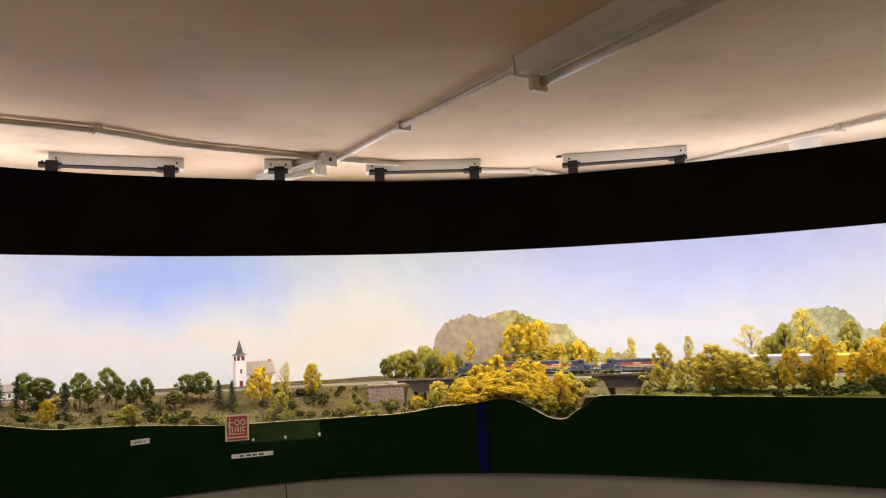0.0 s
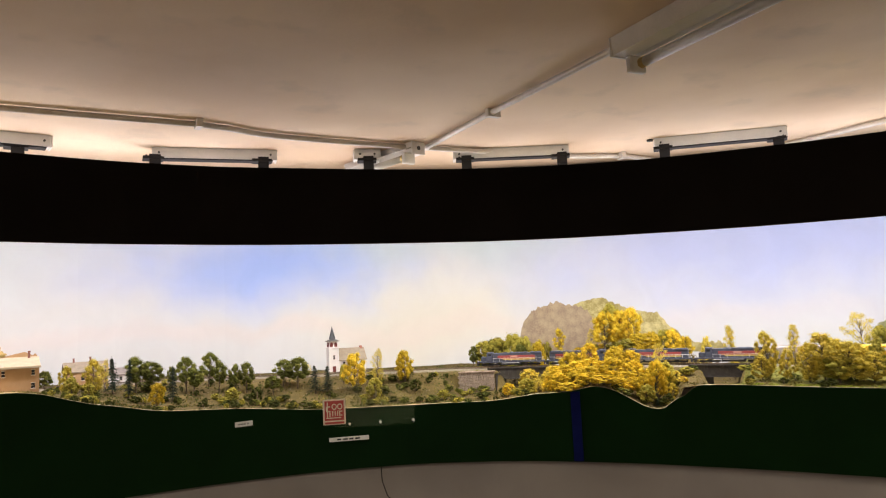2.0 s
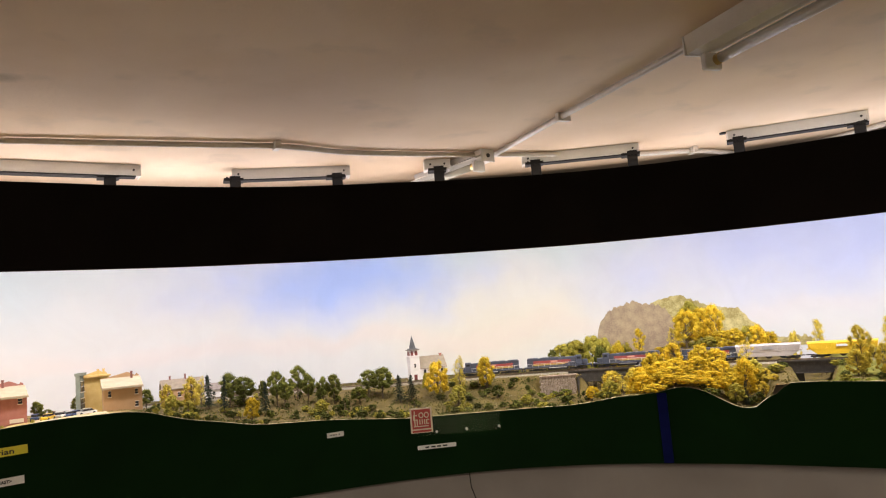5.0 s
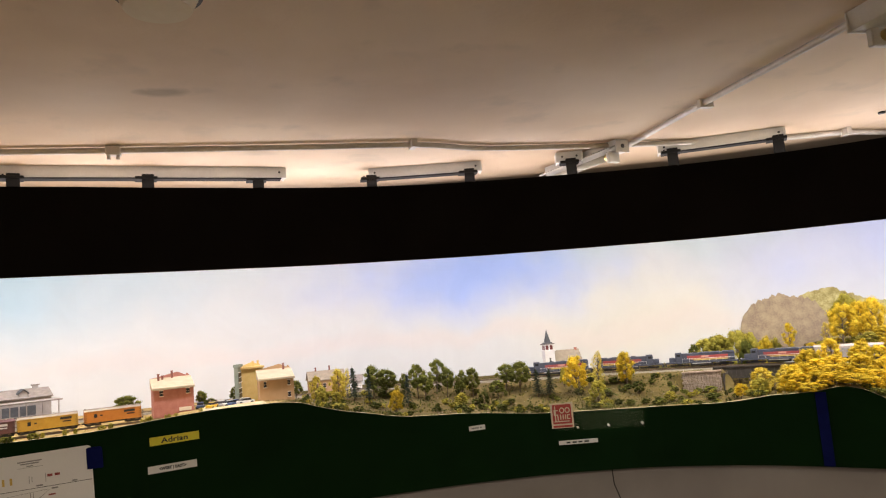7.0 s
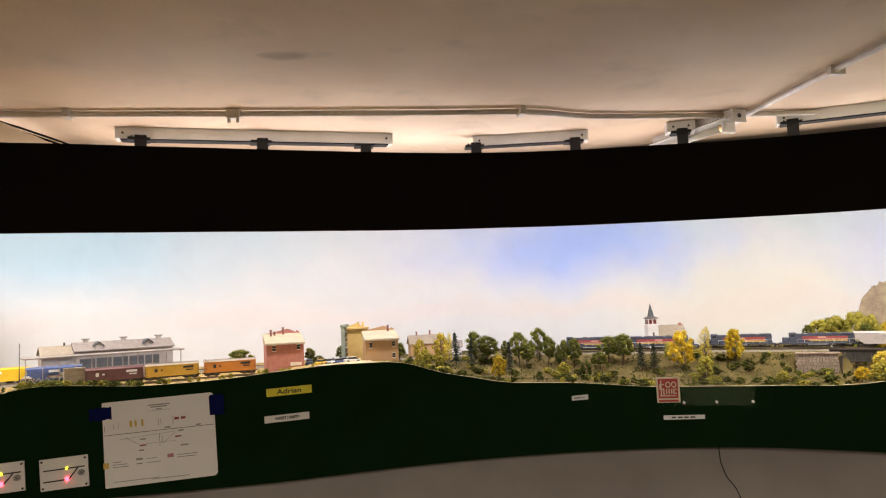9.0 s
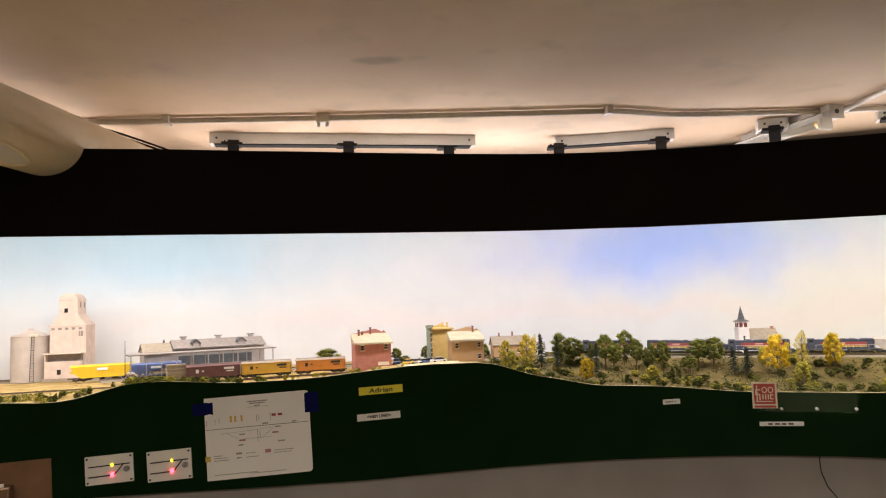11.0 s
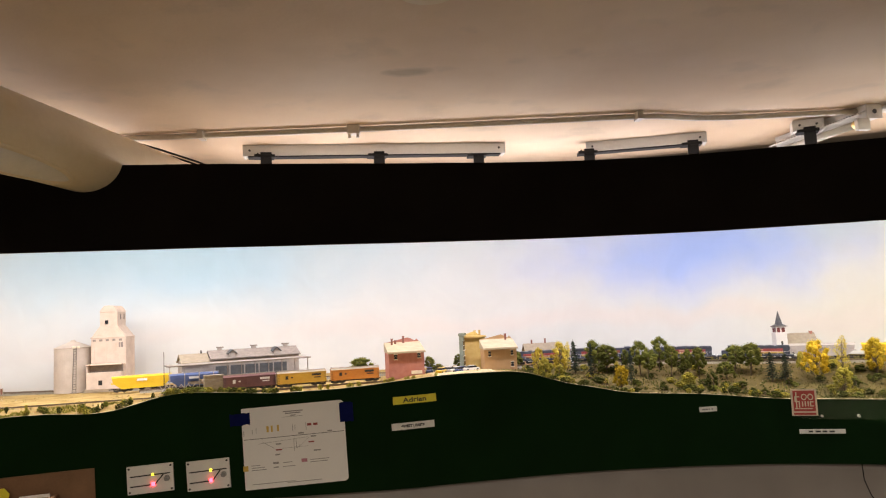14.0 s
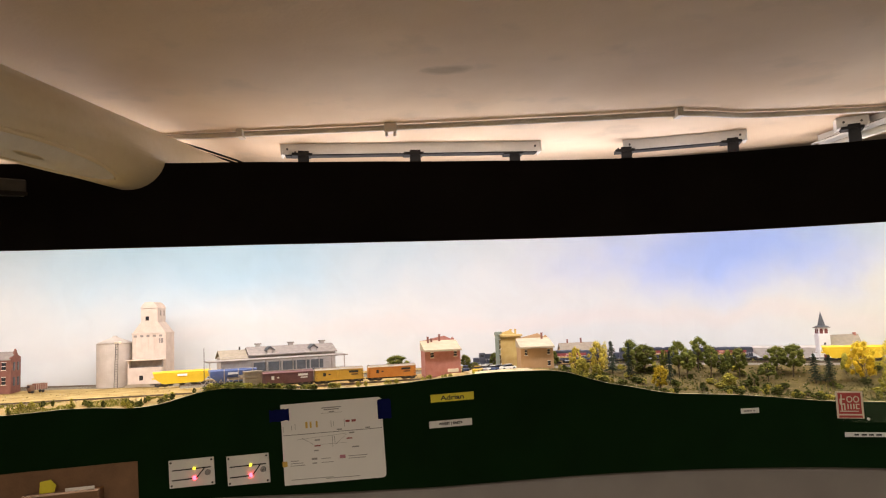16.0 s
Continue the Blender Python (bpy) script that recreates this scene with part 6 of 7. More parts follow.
# along the town side and the church bank
for kind, a, r, top, width in (
        ("green", -7.9, 2.48, 1.437, 0.054), ("wispy", -6.75, 2.33, 1.453, 0.050), ("olive", -6.4, 2.27, 1.424, 0.048), ("wispy", -4.95, 2.34, 1.468, 0.068), ("thin", -4.2, 2.41, 1.462, 0.034),
        ("olive", -5.3, 2.28, 1.40, 0.042), ("conifer", -3.71, 2.38, 1.474, 0.066), ("conifer", -2.72, 2.33, 1.470, 0.046), ("green", -2.2, 2.40, 1.467, 0.084), ("green", -1.2, 2.41, 1.450, 0.084),
        ("gold", -0.94, 2.20, 1.396, 0.052), ("spire", 0.25, 2.30, 1.440, 0.048), ("green", 1.25, 2.38, 1.461, 0.067), ("green", 1.75, 2.36, 1.425, 0.058), ("green", 0.3, 2.41, 1.432, 0.033),
        ("green", 2.85, 2.44, 1.469, 0.067), ("green", 3.54, 2.38, 1.440, 0.055), ("green", 4.75, 2.36, 1.428, 0.046), ("green", 5.55, 2.37, 1.432, 0.059), ("olive", 4.4, 2.28, 1.362, 0.050),
        ("green", 7.5, 2.36, 1.385, 0.059), ("green", 8.3, 2.42, 1.432, 0.074), ("green", 9.35, 2.40, 1.438, 0.084), ("conifer", 10.7, 2.36, 1.416, 0.062), ("conifer", 11.6, 2.36, 1.412, 0.058),
        ("darkshrub", 6.28, 2.30, 1.360, 0.044), ("airy", 10.2, 2.50, 1.408, 0.034), ("gold", 13.75, 2.36, 1.445, 0.086), ("thin", 15.55, 2.40, 1.450, 0.050), ("gold", 17.7, 2.40, 1.443, 0.072),
        ("olive", 15.2, 2.30, 1.365, 0.060), ("olive", 12.9, 2.42, 1.405, 0.035)):
    grow(kind, a, r, top, width)
# behind the line and on the knoll
for kind, a, r, top, width in (
        ("green", 23.3, 2.68, 1.437, 0.042), ("olive", 24.2, 2.70, 1.452, 0.100), ("olive", 25.2, 2.72, 1.464, 0.110), ("green", 24.8, 2.76, 1.455, 0.08), ("olive", 26.4, 2.72, 1.480, 0.125), ("olive", 27.5, 2.72, 1.468, 0.100), ("green", 27.0, 2.66, 1.44, 0.07), ("gold", 28.5, 2.68, 1.450, 0.070), ("olive", 29.2, 2.70, 1.440, 0.06),
        ("ball", 30.08, 2.66, 1.488, 0.052), ("thin", 32.58, 2.70, 1.481, 0.038), ("gold", 33.6, 2.66, 1.543, 0.108), ("gold", 35.65, 2.72, 1.555, 0.092), ("olive", 34.4, 2.84, 1.575, 0.115), ("gold", 35.0, 2.78, 1.545, 0.09),
        ("gold", 36.2, 2.66, 1.456, 0.090), ("gold", 37.2, 2.68, 1.462, 0.085), ("olive", 38.1, 2.72, 1.468, 0.086), ("gold", 38.8, 2.70, 1.470, 0.080), ("gold", 39.6, 2.74, 1.440, 0.07), ("olive", 35.2, 2.64, 1.44, 0.07)):
    grow(kind, a, r, top, width)
# in the cut and along the far curve
for kind, a, r, top, width in (
        ("olive", 38.3, 2.26, 1.355, 0.054), ("spire", 36.9, 2.14, 1.335, 0.027), ("wispy", 27.5, 2.40, 1.364, 0.090), ("gold", 25.7, 2.26, 1.329, 0.052), ("airy", 28.2, 2.30, 1.337, 0.044),
        ("tall", 42.9, 2.58, 1.478, 0.052), ("wispy", 40.9, 2.55, 1.443, 0.049), ("wispy", 45.0, 2.18, 1.466, 0.072), ("wispy", 47.7, 2.13, 1.425, 0.07), ("wispy", 51.7, 2.13, 1.405, 0.08), ("olive", 49.6, 2.11, 1.40, 0.10), ("wispy", 44.6, 2.15, 1.40, 0.06), ("olive", 52.9, 2.14, 1.395, 0.07), ("olive", 55.1, 2.12, 1.40, 0.07), ("gold", 57.9, 2.16, 1.42, 0.08), ("tall", 46.95, 2.30, 1.477, 0.044), ("wispy", 48.7, 2.14, 1.456, 0.112), ("wispy", 50.3, 2.12, 1.434, 0.125),
        ("wispy", 49.5, 2.16, 1.44, 0.09), ("wispy", 51.1, 2.14, 1.418, 0.07), ("wispy", 46.2, 2.15, 1.415, 0.051), ("olive", 52.0, 2.22, 1.427, 0.050), ("airy", 51.4, 2.50, 1.506, 0.107), ("tall", 54.9, 2.52, 1.549, 0.095),
        ("olive", 53.4, 2.54, 1.502, 0.080), ("olive", 52.4, 2.56, 1.462, 0.08), ("gold", 53.9, 2.10, 1.440, 0.082), ("gold", 56.1, 2.12, 1.472, 0.080), ("olive", 57.7, 2.50, 1.505, 0.079), ("gold", 59.1, 2.15, 1.461, 0.080),
        ("gold", 57.3, 2.48, 1.443, 0.079), ("gold", 60.2, 2.30, 1.498, 0.085), ("darkshrub", 57.6, 2.06, 1.356, 0.066), ("darkshrub", 56.0, 2.05, 1.348, 0.05), ("darkshrub", 59.3, 2.07, 1.375, 0.06), ("gold", 61.8, 2.2, 1.48, 0.09)):
    grow(kind, a, r, top, width)
# by the buildings
for kind, a, r, top, width in (("green", -19.5, 2.62, 1.438, 0.086), ("green", -14.9, 2.44, 1.437, 0.045), ("green", -14.3, 2.42, 1.412, 0.04), ("green", -12.3, 2.52, 1.437, 0.045), ("wispy", 29.0, 2.34, 1.372, 0.075), ("olive", 27.2, 2.32, 1.338, 0.070)):
    grow(kind, a, r, top, width)

# golden thicket in front of the bridge, down to the edge of the fascia
thicket = random.Random(8)
for row_r, top, lo, hi, step in ((2.34, 1.430, 30.9, 36.4, 1.55), (2.26, 1.400, 30.0, 36.9, 1.35), (2.18, 1.372, 29.6, 36.6, 1.3), (2.13, 1.350, 30.6, 35.8, 1.3)):
    a = lo
    while a < hi:
        edge = 0.022 * smooth((abs(a - 33.2) - 1.8) / 2.2)
        grow("gold", a + thicket.uniform(-0.3, 0.3), row_r + thicket.uniform(-0.02, 0.02), top - edge + thicket.uniform(-0.014, 0.014), thicket.uniform(0.070, 0.105))
        a += step
for kind, a, r, top, w in (("airy", 37.45, 2.30, 1.436, 0.058), ("gold", 37.1, 2.20, 1.392, 0.078), ("olive", 36.2, 2.13, 1.325, 0.06), ("darkshrub", 37.9, 2.15, 1.298, 0.04)):
    grow(kind, a, r, top, w)
for a, r, top, w in ((37.9, 2.28, 1.378, 0.06), (38.6, 2.24, 1.352, 0.05), (39.4, 2.27, 1.362, 0.05), (38.2, 2.17, 1.322, 0.045), (39.0, 2.16, 1.340, 0.04)):
    grow("olive" if r > 2.25 else "wispy", a, r, top, w)
for a, r, top, w in ((18.4, 2.34, 1.352, 0.05), (19.6, 2.40, 1.352, 0.03), (20.6, 2.26, 1.318, 0.045), (26.4, 2.20, 1.318, 0.05)):
    grow("darkshrub" if r > 2.3 else "olive", a, r, top, w)

# shrubs low on the bank, more of them where the bank is wooded
bank = random.Random(21)
for k in range(230):
    a = bank.uniform(-8, 24) if k < 160 else bank.uniform(24, 62)
    rf = fascia_r(a)
    r = rf + 0.02 + (TRACK_R(a) - 0.07 - rf) * bank.random() ** 1.5
    s = bank.uniform(0.007, 0.024)
    kind = bank.choice(("shrub", "darkshrub", "darkshrub", "goldshrub"))
    g = ground(a, r)
    grow(kind, a, r, g + s, s * bank.uniform(1.4, 2.4))
for k in range(90):
    a = bank.uniform(-47, -26) if k < 60 else bank.uniform(-34.5, -29)
    r = fascia_r(a) + bank.uniform(0.012, 0.08)
    s = bank.uniform(0.004, 0.010) * (1.0 if k < 60 else 1.7)
    grow(bank.choice(("shrub", "goldshrub", "darkshrub")), a, r, ground(a, r) + s, s * bank.uniform(2.0, 4.0))
for k in range(14):
    a = bank.uniform(-26, -15)
    r = fascia_r(a) + bank.uniform(0.012, 0.09)
    s = bank.uniform(0.004, 0.008)
    grow("goldshrub", a, r, ground(a, r) + s, s * bank.uniform(2.0, 3.6))
for k in range(26):
    a = bank.uniform(31, 38)
    r = TRACK_R(a) + bank.uniform(0.07, 0.3)
    s = bank.uniform(0.015, 0.03)
    grow("olive" if k % 2 else "gold", a, r, ground(a, r) + s, s * 1.6)


def turf(label, ca, cb, count, size, seed, lo, hi, deep=None):
    """Loose scatter of ground foam and grit."""
    rnd = random.Random(seed)
    vs, fs = [], []
    for _ in range(count):
        a = rnd.uniform(lo, hi)
        rf = fascia_r(a)
        r = rf + 0.008 + (deep or backdrop_r(a) - rf - 0.03) * rnd.random() ** 1.7
        if abs(r - TRACK_R(a)) < 0.036 or (a < -12 and abs(r - 2.335) < 0.03):
            continue
        if noise.noise((a * 0.9, r * 14, seed)) < -0.05:
            continue
        p = spot(a, r, ground(a, r))
        s = size * rnd.uniform(0.5, 1.4)
        base = len(vs)
        an = rnd.uniform(0, math.tau)
        vs += [p + Vector((s * math.cos(an + q), s * math.sin(an + q), -0.0005)) for q in (0, 2.1, 4.2)] + [p + Vector((0, 0, s * rnd.uniform(0.6, 1.3)))]
        fs += [(base, base + 1, base + 3), (base + 1, base + 2, base + 3), (base + 2, base, base + 3)]
    me = bpy.data.meshes.new("turf")
    me.from_pydata(vs, [], fs)
    me.materials.append(leafy("turf_%d" % seed, ca, cb))
    tagged(new("turf", me), label, "turf", kind="stuff")


turf("olive ground foam scattered over the banks", (0.10, 0.09, 0.02), (0.26, 0.22, 0.06), 13000, 0.0030, 31, -12, 62)
turf("straw coloured grass tufts over the banks", (0.20, 0.15, 0.05), (0.36, 0.27, 0.10), 9000, 0.0022, 32, -50, 62)
turf("yellow-green grass tufts along the front edge", (0.20, 0.19, 0.03), (0.42, 0.36, 0.08), 9000, 0.0034, 33, -50, -27, 0.12)
turf("pale grit and pebbles on the sandy ground", (0.40, 0.33, 0.24), (0.60, 0.52, 0.42), 2500, 0.0018, 34, -50, 30)
turf("bright green grass along the front edge", (0.20, 0.24, 0.02), (0.40, 0.44, 0.055), 9000, 0.0026, 35, 42, 62, 0.07)
turf("dark green moss tufts low on the bank", (0.05, 0.06, 0.015), (0.13, 0.14, 0.04), 9000, 0.0034, 36, -8, 24)


# ---------------------------------------------------------------- rolling stock
LOCO_BLUE = surface("loco_blue_grey", (0.042, 0.048, 0.075), (0.068, 0.078, 0.112), 0.45, 60, 400, 0.05)
LOCO_DARK = surface("loco_underframe", (0.018, 0.018, 0.022), (0.04, 0.04, 0.045), 0.6, 80, 500, 0.15)
STRIPE_RED = surface("stripe_red", (0.27, 0.045, 0.045), (0.33, 0.062, 0.058), 0.45, 60, 400, 0.02)
STRIPE_ORANGE = surface("stripe_orange", (0.42, 0.18, 0.06), (0.48, 0.22, 0.08), 0.45, 60, 400, 0.02)
STRIPE_YELLOW = surface("stripe_yellow", (0.50, 0.40, 0.10), (0.56, 0.45, 0.13), 0.45, 60, 400, 0.02)
EMBLEM_PINK = surface("emblem_pink", (0.52, 0.26, 0.22), (0.60, 0.33, 0.28), 0.5, 60, 400, 0.02)
WHITE_TRIM = surface("white_trim", (0.66, 0.66, 0.66), (0.78, 0.78, 0.78), 0.5, 60, 400, 0.02)
HOPPER_GREY = surface("hopper_grey", (0.36, 0.315, 0.295), (0.46, 0.415, 0.39), 0.55, 40, 300, 0.1)
HOPPER_YELLOW = surface("hopper_yellow", (0.66, 0.42, 0.012), (0.74, 0.50, 0.03), 0.5, 40, 300, 0.06)
BOX_MAROON = surface("boxcar_maroon", (0.10, 0.04, 0.045), (0.16, 0.07, 0.07), 0.6, 50, 300, 0.12)
REEFER_YELLOW = surface("reefer_yellow", (0.52, 0.31, 0.03), (0.62, 0.39, 0.06), 0.55, 50, 300, 0.1)
REEFER_ORANGE = surface("reefer_orange", (0.52, 0.19, 0.025), (0.60, 0.25, 0.045), 0.55, 50, 300, 0.1)
HOPPER_BLUE = surface("hopper_blue", (0.06, 0.09, 0.22), (0.10, 0.14, 0.30), 0.55, 50, 300, 0.1)


def bogie(ob, x, axles=2):
    gap = 0.021
    w = 0.0105
    b = part("bogie", boxed(x - gap * (axles - 1) / 2 - 0.010, x + gap * (axles - 1) / 2 + 0.010, -w - 0.001, -w + 0.001, 0.004, 0.0085, bevel=0.0006), LOCO_DARK, ob)
    part("side_frame", boxed(x - gap * (axles - 1) / 2 - 0.010, x + gap * (axles - 1) / 2 + 0.010, w - 0.001, w + 0.001, 0.004, 0.0085), LOCO_DARK, b)
    part("bolster", boxed(x - 0.006, x + 0.006, -w, w, 0.0075, 0.0115), LOCO_DARK, b)
    for k in range(axles):
        cx = x + (k - (axles - 1) / 2) * gap
        for s in (-1, 1):
            bm = bmesh.new()
            rod(bm, (cx, s * 0.0074, 0.0056), (cx, s * 0.0092, 0.0056), 0.0056, n=12)
            part("wheel", bm, RAIL, b)


def coupler(ob, x0, x1):
    part("coupler", boxed(min(x0, x1), max(x0, x1), -0.0015, 0.0015, 0.0095, 0.0125), LOCO_DARK, ob)


def locomotive(flip=False):
    """Six-axle road diesel, nose towards -x, or +x where flipped."""
    ob = thing("locomotive", "blue-grey model diesel locomotive with red, orange and yellow stripes", "locomotive", None, "train locomotives")
    L = 0.232
    f = -1 if flip else 1

    def b(name, x0, x1, y0, y1, z0, z1, m, bev=0.0, parent=None, label=""):
        return part(name, boxed(min(f * x0, f * x1), max(f * x0, f * x1), y0, y1, z0, z1, bevel=bev), m, parent or ob, label)
    b("frame", -L / 2, L / 2, -0.0175, 0.0175, 0.0135, 0.018, LOCO_BLUE, 0.0006)
    b("fuel_tank", -0.036, 0.036, -0.0145, 0.0145, 0.0045, 0.0135, LOCO_DARK, 0.002)
    b("air_tank", -0.03, 0.03, -0.0165, -0.0135, 0.0115, 0.0135, WHITE_TRIM)
    hood = b("long_hood", -0.062, 0.106, -0.0115, 0.0115, 0.018, 0.046, LOCO_BLUE, 0.0012)
    for z0, z1, m in ((0.0335, 0.0375, STRIPE_RED), (0.0295, 0.033, STRIPE_RED), (0.0255, 0.029, STRIPE_ORANGE), (0.022, 0.025, STRIPE_YELLOW)):
        for s in (-1, 1):
            shift = {STRIPE_RED: 0.0, STRIPE_ORANGE: 0.010, STRIPE_YELLOW: 0.02}[m]
            bm = bmesh.new()
            box(bm, min(f * (-0.045 + shift), f * 0.085), max(f * (-0.045 + shift), f * 0.085), s * 0.0117 - 0.0003, s * 0.0117 + 0.0003, z0, z1)
            part("stripe", bm, m, hood)
    for s in (-1, 1):
        bm = bmesh.new()
        box(bm, f * 0.012 - 0.012, f * 0.012 + 0.012, s * 0.0121 - 0.0003, s * 0.0121 + 0.0003, 0.0315, 0.0365)
        part("emblem", bm, EMBLEM_PINK, hood)
    for x in (-0.02, 0.02, 0.045):
        fan = b("fan", x - 0.008, x + 0.008, -0.008, 0.008, 0.046, 0.0485, LOCO_DARK, 0.001, hood)
    b("dynamic_blister", -0.005, 0.06, -0.0125, 0.0125, 0.0405, 0.0478, LOCO_BLUE, 0.0012, hood)
    b("radiator", 0.068, 0.104, -0.0135, 0.0135, 0.041, 0.0485, LOCO_BLUE, 0.001, hood)
    cab = b("cab", -0.083, -0.062, -0.017, 0.017, 0.018, 0.0495, LOCO_BLUE, 0.0012)
    b("window", -0.079, -0.067, -0.0174, -0.0166, 0.037, 0.044, WINDOW_DARK, 0, cab)
    b("windscreen", -0.0836, -0.0826, -0.012, 0.012, 0.038, 0.0445, WINDOW_DARK, 0, cab)
    b("headlight", -0.0838, -0.0826, -0.003, 0.003, 0.0455, 0.048, WHITE_TRIM, 0, cab)
    b("nose", -0.104, -0.083, -0.0105, 0.0105, 0.018, 0.034, LOCO_BLUE, 0.002)
    for x in (-L / 2 - 0.001, L / 2 - 0.002):
        b("step_plate", x, x + 0.003, -0.0172, 0.0172, 0.004, 0.016, LOCO_DARK)
        b("anticlimber", x, x + 0.002, -0.008, 0.008, 0.018, 0.021, WHITE_TRIM)
    for s in (-1, 1):
        bm = bmesh.new()
        rod(bm, (f * -0.062, s * 0.0168, 0.0285), (f * 0.112, s * 0.0168, 0.0285), 0.0004, n=4)
        for k in range(9):
            x = -0.06 + k * 0.0213
            rod(bm, (f * x, s * 0.0168, 0.018), (f * x, s * 0.0168, 0.0285), 0.0004, n=4)
        part("handrail", bm, WHITE_TRIM, ob)
    bogie(ob, -0.071, 3)
    bogie(ob, 0.071, 3)
    coupler(ob, -L / 2 - 0.006, -L / 2)
    coupler(ob, L / 2, L / 2 + 0.006)
    return ob


def covered_hopper(paint, label, length=0.19, group=""):
    ob = thing("covered_hopper", label, "freight car", None, group)
    h = length / 2
    bm = bmesh.new()
    prism(bm, [(-h + 0.006, 0.030), (-h + 0.03, 0.012), (h - 0.03, 0.012), (h - 0.006, 0.030), (h - 0.003, 0.046), (-h + 0.003, 0.046)], -0.0165, 0.0165)
    body = part("body", bm, paint, ob)
    bm = bmesh.new()
    prism(bm, [(-0.0168, 0.046), (0.0168, 0.046), (0.011, 0.0505), (-0.011, 0.0505)], -h + 0.002, h - 0.002)
    bmesh.ops.rotate(bm, cent=(0, 0, 0), matrix=Matrix.Rotation(radians(90), 3, "Z"), verts=bm.verts)
    part("roof", bm, paint, ob)
    part("roof_walk", boxed(-h, h, -0.003, 0.003, 0.0507, 0.0518), GALVANISED, ob)
    for k in range(4):
        x = -h + 0.04 + k * (length - 0.08) / 3
        part("hatch", boxed(x - 0.012, x + 0.012, -0.009, -0.004, 0.0498, 0.0516), paint, ob)
    part("sill", boxed(-h, h, -0.0172, 0.0172, 0.0275, 0.0305), paint, ob)
    for k in range(13):
        x = -h + 0.012 + k * (length - 0.024) / 12
        for s in (-1, 1):
            part("rib", boxed(x - 0.0007, x + 0.0007, s * 0.0172 - 0.0007, s * 0.0172 + 0.0007, 0.0305, 0.0455), paint, body)
    for k in range(3):
        x = -h + 0.055 + k * (length - 0.11) / 2
        bm = bmesh.new()
        bmesh.ops.create_cone(bm, cap_ends=True, segments=4, radius1=0.006, radius2=0.018, depth=0.010, matrix=Matrix.Translation((x, 0, 0.0095)) @ Matrix.Rotation(radians(45), 4, "Z"))
        part("outlet", bm, LOCO_DARK, ob)
    for s in (-1, 1):
        part("printed_bar", boxed(-0.015, 0.015, s * 0.0182 - 0.0002, s * 0.0182 + 0.0002, 0.034, 0.041), GREY_INK if paint is HOPPER_GREY else WHITE_TRIM, body)
        for e in (-1, 1):
            bm = bmesh.new()
            for k in range(5):
                rod(bm, (e * (h - 0.002), s * 0.010, 0.022 + k * 0.005), (e * (h - 0.002), s * 0.016, 0.022 + k * 0.005), 0.0004, n=4)
            part("ladder", bm, paint, ob)
    bogie(ob, -h + 0.028)
    bogie(ob, h - 0.028)
    coupler(ob, -h - 0.006, -h + 0.02)
    coupler(ob, h - 0.02, h + 0.006)
    return ob


def house_car(paint, label, length=0.143, door=True, print_dark=True):
    """A forty-foot boxcar or ice reefer."""
    ob = thing("freight_car", label, "freight car", None, "parked freight cars")
    h = length / 2
    body = part("body", boxed(-h, h, -0.0165, 0.0165, 0.012, 0.043, bevel=0.0006), paint, ob)
    bm = bmesh.new()
    prism(bm, [(-0.0175, 0.043), (0.0175, 0.043), (0.0, 0.048)], -h - 0.001, h + 0.001)
    bmesh.ops.rotate(bm, cent=(0, 0, 0), matrix=Matrix.Rotation(radians(90), 3, "Z"), verts=bm.verts)
    part("roof", bm, BOX_MAROON if door else TIMBER, ob)
    part("roof_walk", boxed(-h, h, -0.0025, 0.0025, 0.0483, 0.0493), TIMBER, ob)
    for s in (-1, 1):
        d = part("door", boxed(-0.010, 0.010, s * 0.0172 - 0.0006, s * 0.0172 + 0.0006, 0.014, 0.041), paint, body)
        for x in (-0.010, 0.0, 0.010):
            part("door_bar", boxed(x - 0.0006, x + 0.0006, s * 0.018 - 0.0004, s * 0.018 + 0.0004, 0.014, 0.041), paint, d)
        for k in range(17):
            x = -h + 0.004 + k * (length - 0.008) / 16
            if abs(x) > 0.012:
                part("board_joint", boxed(x - 0.0003, x + 0.0003, s * 0.01665 - 0.0003, s * 0.01665 + 0.0003, 0.0135, 0.042), paint, body)
        for x, z, w, hh in ((0.042, 0.035, 0.028, 0.006), (0.045, 0.027, 0.02, 0.003), (-0.045, 0.030, 0.008, 0.010), (-0.03, 0.03, 0.006, 0.004)):
            part("printed_bar", boxed(x - w / 2, x + w / 2, s * 0.0171 - 0.0002, s * 0.0171 + 0.0002, z - hh / 2, z + hh / 2), INK if print_dark else WHITE_TRIM, body)
        for e in (-1, 1):
            bm = bmesh.new()
            for k in range(5):
                rod(bm, (e * (h - 0.006), s * 0.0176, 0.016 + k * 0.005), (e * (h - 0.001), s * 0.0176, 0.016 + k * 0.005), 0.0004, n=4)
            part("ladder", bm, LOCO_DARK, ob)
    part("underframe", boxed(-h, h, -0.006, 0.006, 0.008, 0.012), LOCO_DARK, ob)
    bm = bmesh.new()
    rod(bm, (-h + 0.004, 0.011, 0.047), (-h + 0.004, 0.013, 0.047), 0.003, n=10)
    part("brake_wheel", bm, LOCO_DARK, ob)
    bogie(ob, -h + 0.022)
    bogie(ob, h - 0.022)
    coupler(ob, -h - 0.006, -h)
    coupler(ob, h, h + 0.006)
    return ob


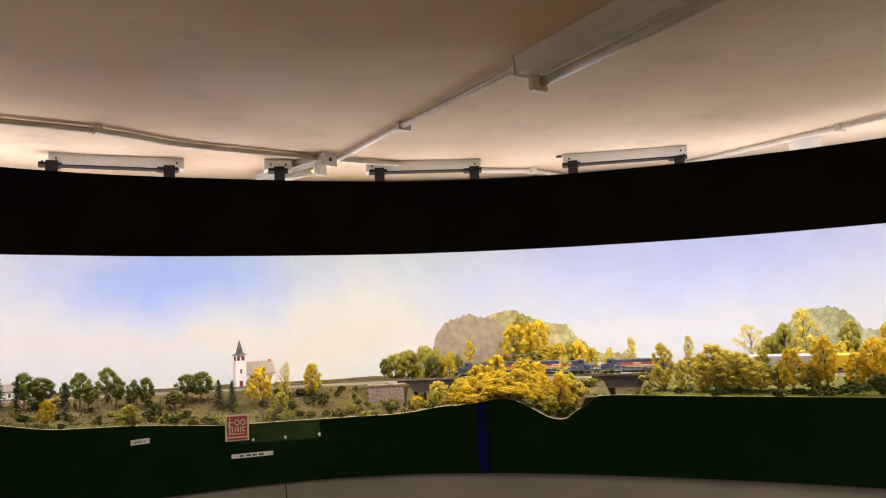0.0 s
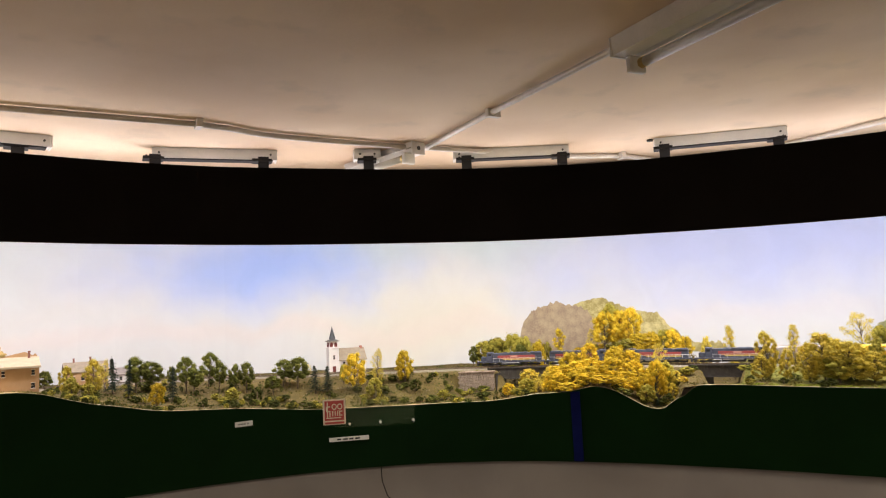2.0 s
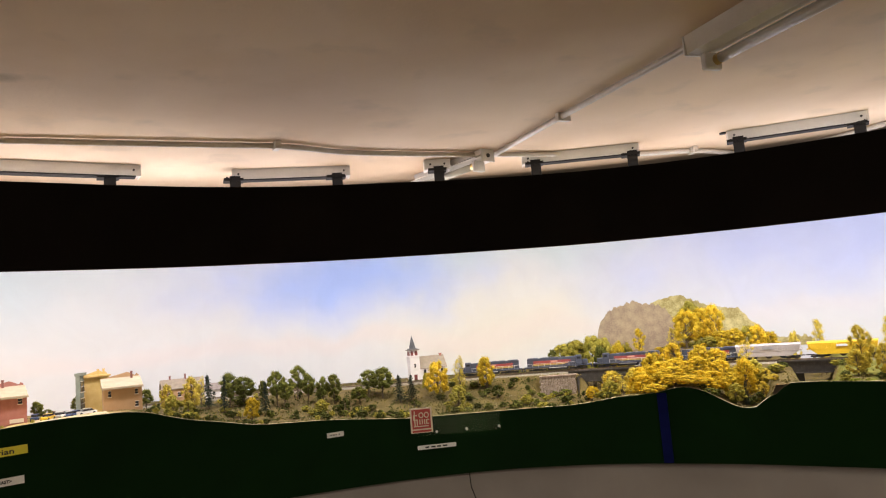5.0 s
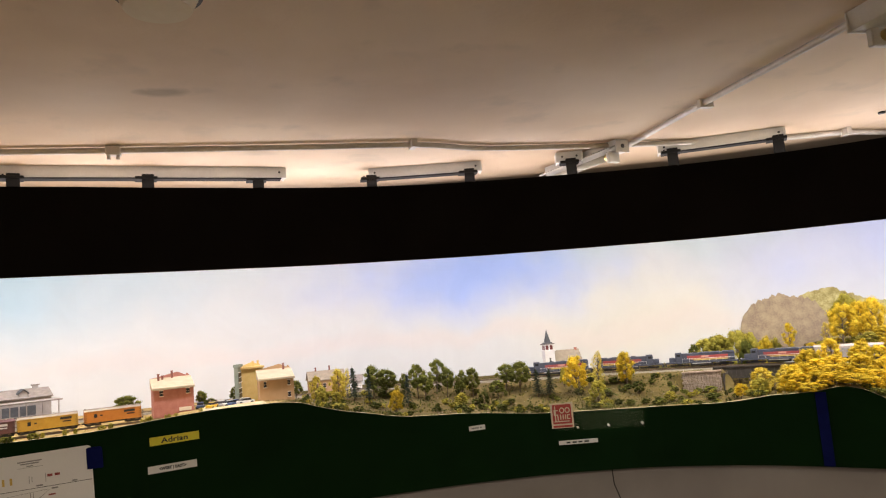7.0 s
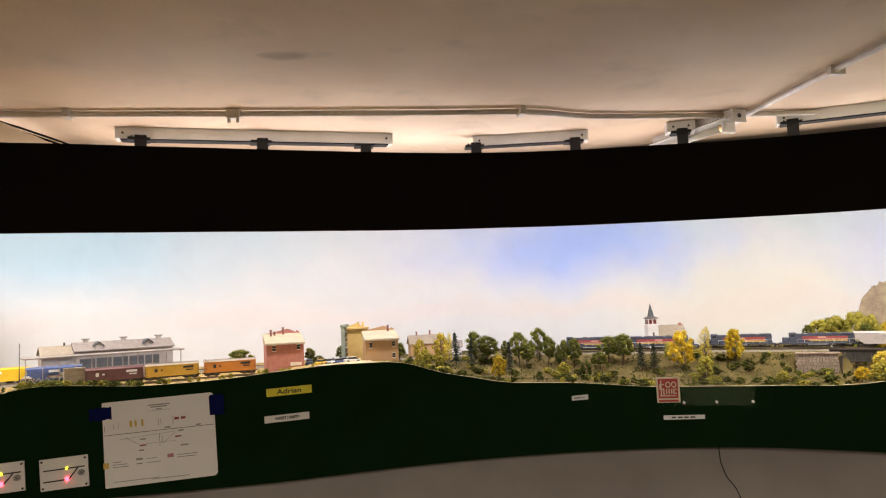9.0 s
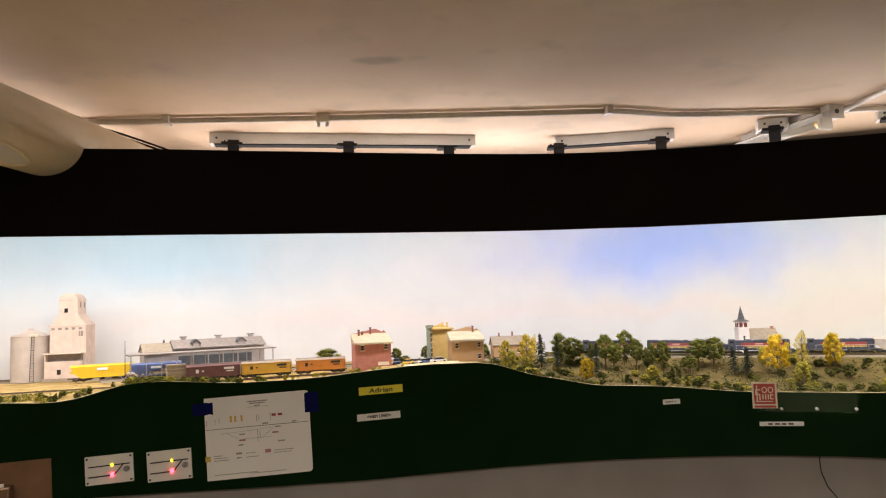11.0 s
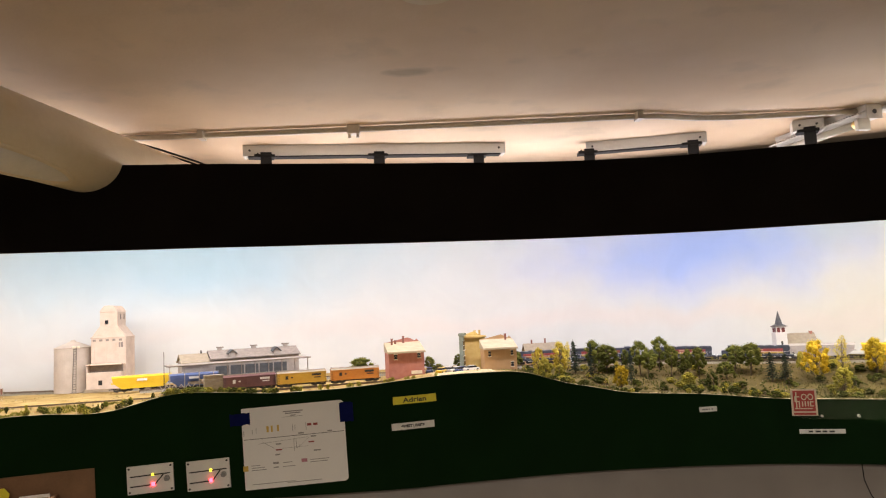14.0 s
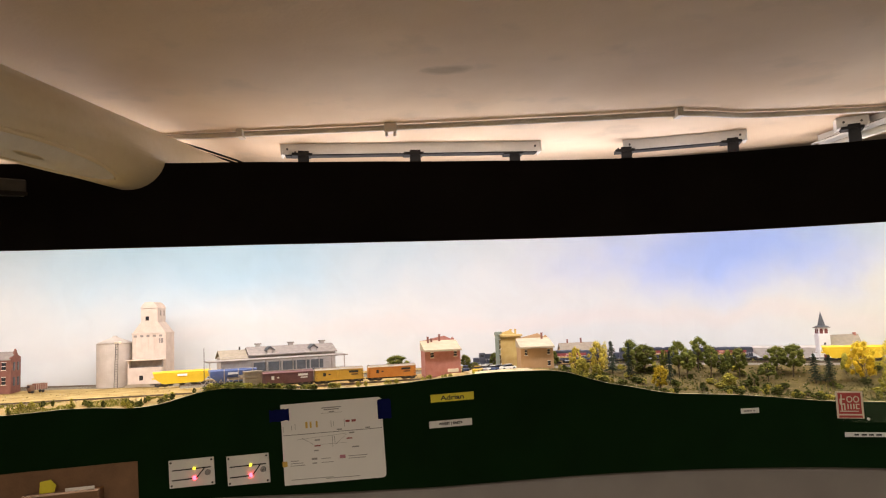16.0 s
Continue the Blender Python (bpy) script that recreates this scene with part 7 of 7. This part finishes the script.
def on_siding(ob, a, r, turn=0.0):
    ob.matrix_basis = facing(a, r, YARD_Z, turn)


on_siding(house_car(BOX_MAROON, "maroon wooden model boxcar parked on the siding", 0.146, True, False), -28.6, 2.34)
on_siding(house_car(REEFER_YELLOW, "yellow model reefer with dark print parked on the siding", 0.144, False), -24.9, 2.335)
on_siding(house_car(REEFER_ORANGE, "orange model reefer with dark print parked on the siding", 0.146, False), -20.95, 2.335)
on_siding(covered_hopper(HOPPER_YELLOW, "yellow model covered hopper parked by the grain elevator", 0.178, "parked freight cars"), -34.8, 2.655, -6)
on_siding(covered_hopper(HOPPER_BLUE, "blue model covered hopper parked behind the platform", 0.15, "parked freight cars"), -31.7, 2.56, -4)

# the moving train, front to back: four engines and three hoppers
BEARINGS = [-45 + 0.25 * k for k in range(640)]
ARC = np.concatenate([[0.0], np.cumsum([(spot(b, TRACK_R(b)) - spot(a, TRACK_R(a))).length for a, b in zip(BEARINGS, BEARINGS[1:])])])


def on_line(s):
    a = float(np.interp(s, ARC, BEARINGS))
    return spot(a, TRACK_R(a), RAIL_Z(a))


TRAIN = [(locomotive(False), 0.120), (locomotive(True), 0.3615), (locomotive(False), 0.603), (locomotive(False), 0.8445),
         (covered_hopper(HOPPER_GREY, "pale grey model covered hopper in the moving train", 0.194, "train hoppers"), 1.045),
         (covered_hopper(HOPPER_YELLOW, "bright yellow model covered hopper in the moving train", 0.194, "train hoppers"), 1.253),
         (covered_hopper(HOPPER_GREY, "pale grey model covered hopper in the moving train", 0.194, "train hoppers"), 1.461)]
HEAD, SPEED = float(np.interp(28.9, BEARINGS, ARC)), 0.1197


def motions():
    """The train runs along the line at an even pace, nose first to the left."""
    for car, back in TRAIN:
        rows = []
        for k in range(33):
            t = 0.5 * k
            s = HEAD - SPEED * t + back
            p, q = on_line(s - 0.07), on_line(s + 0.07)
            m = (p + q) / 2
            d = q - p
            rows.append((t, pose(m.x, m.y, m.z, 0, -math.degrees(math.atan2(d.z, math.hypot(d.x, d.y))), math.degrees(math.atan2(d.y, d.x)))))
        walk(car, rows)


motions()
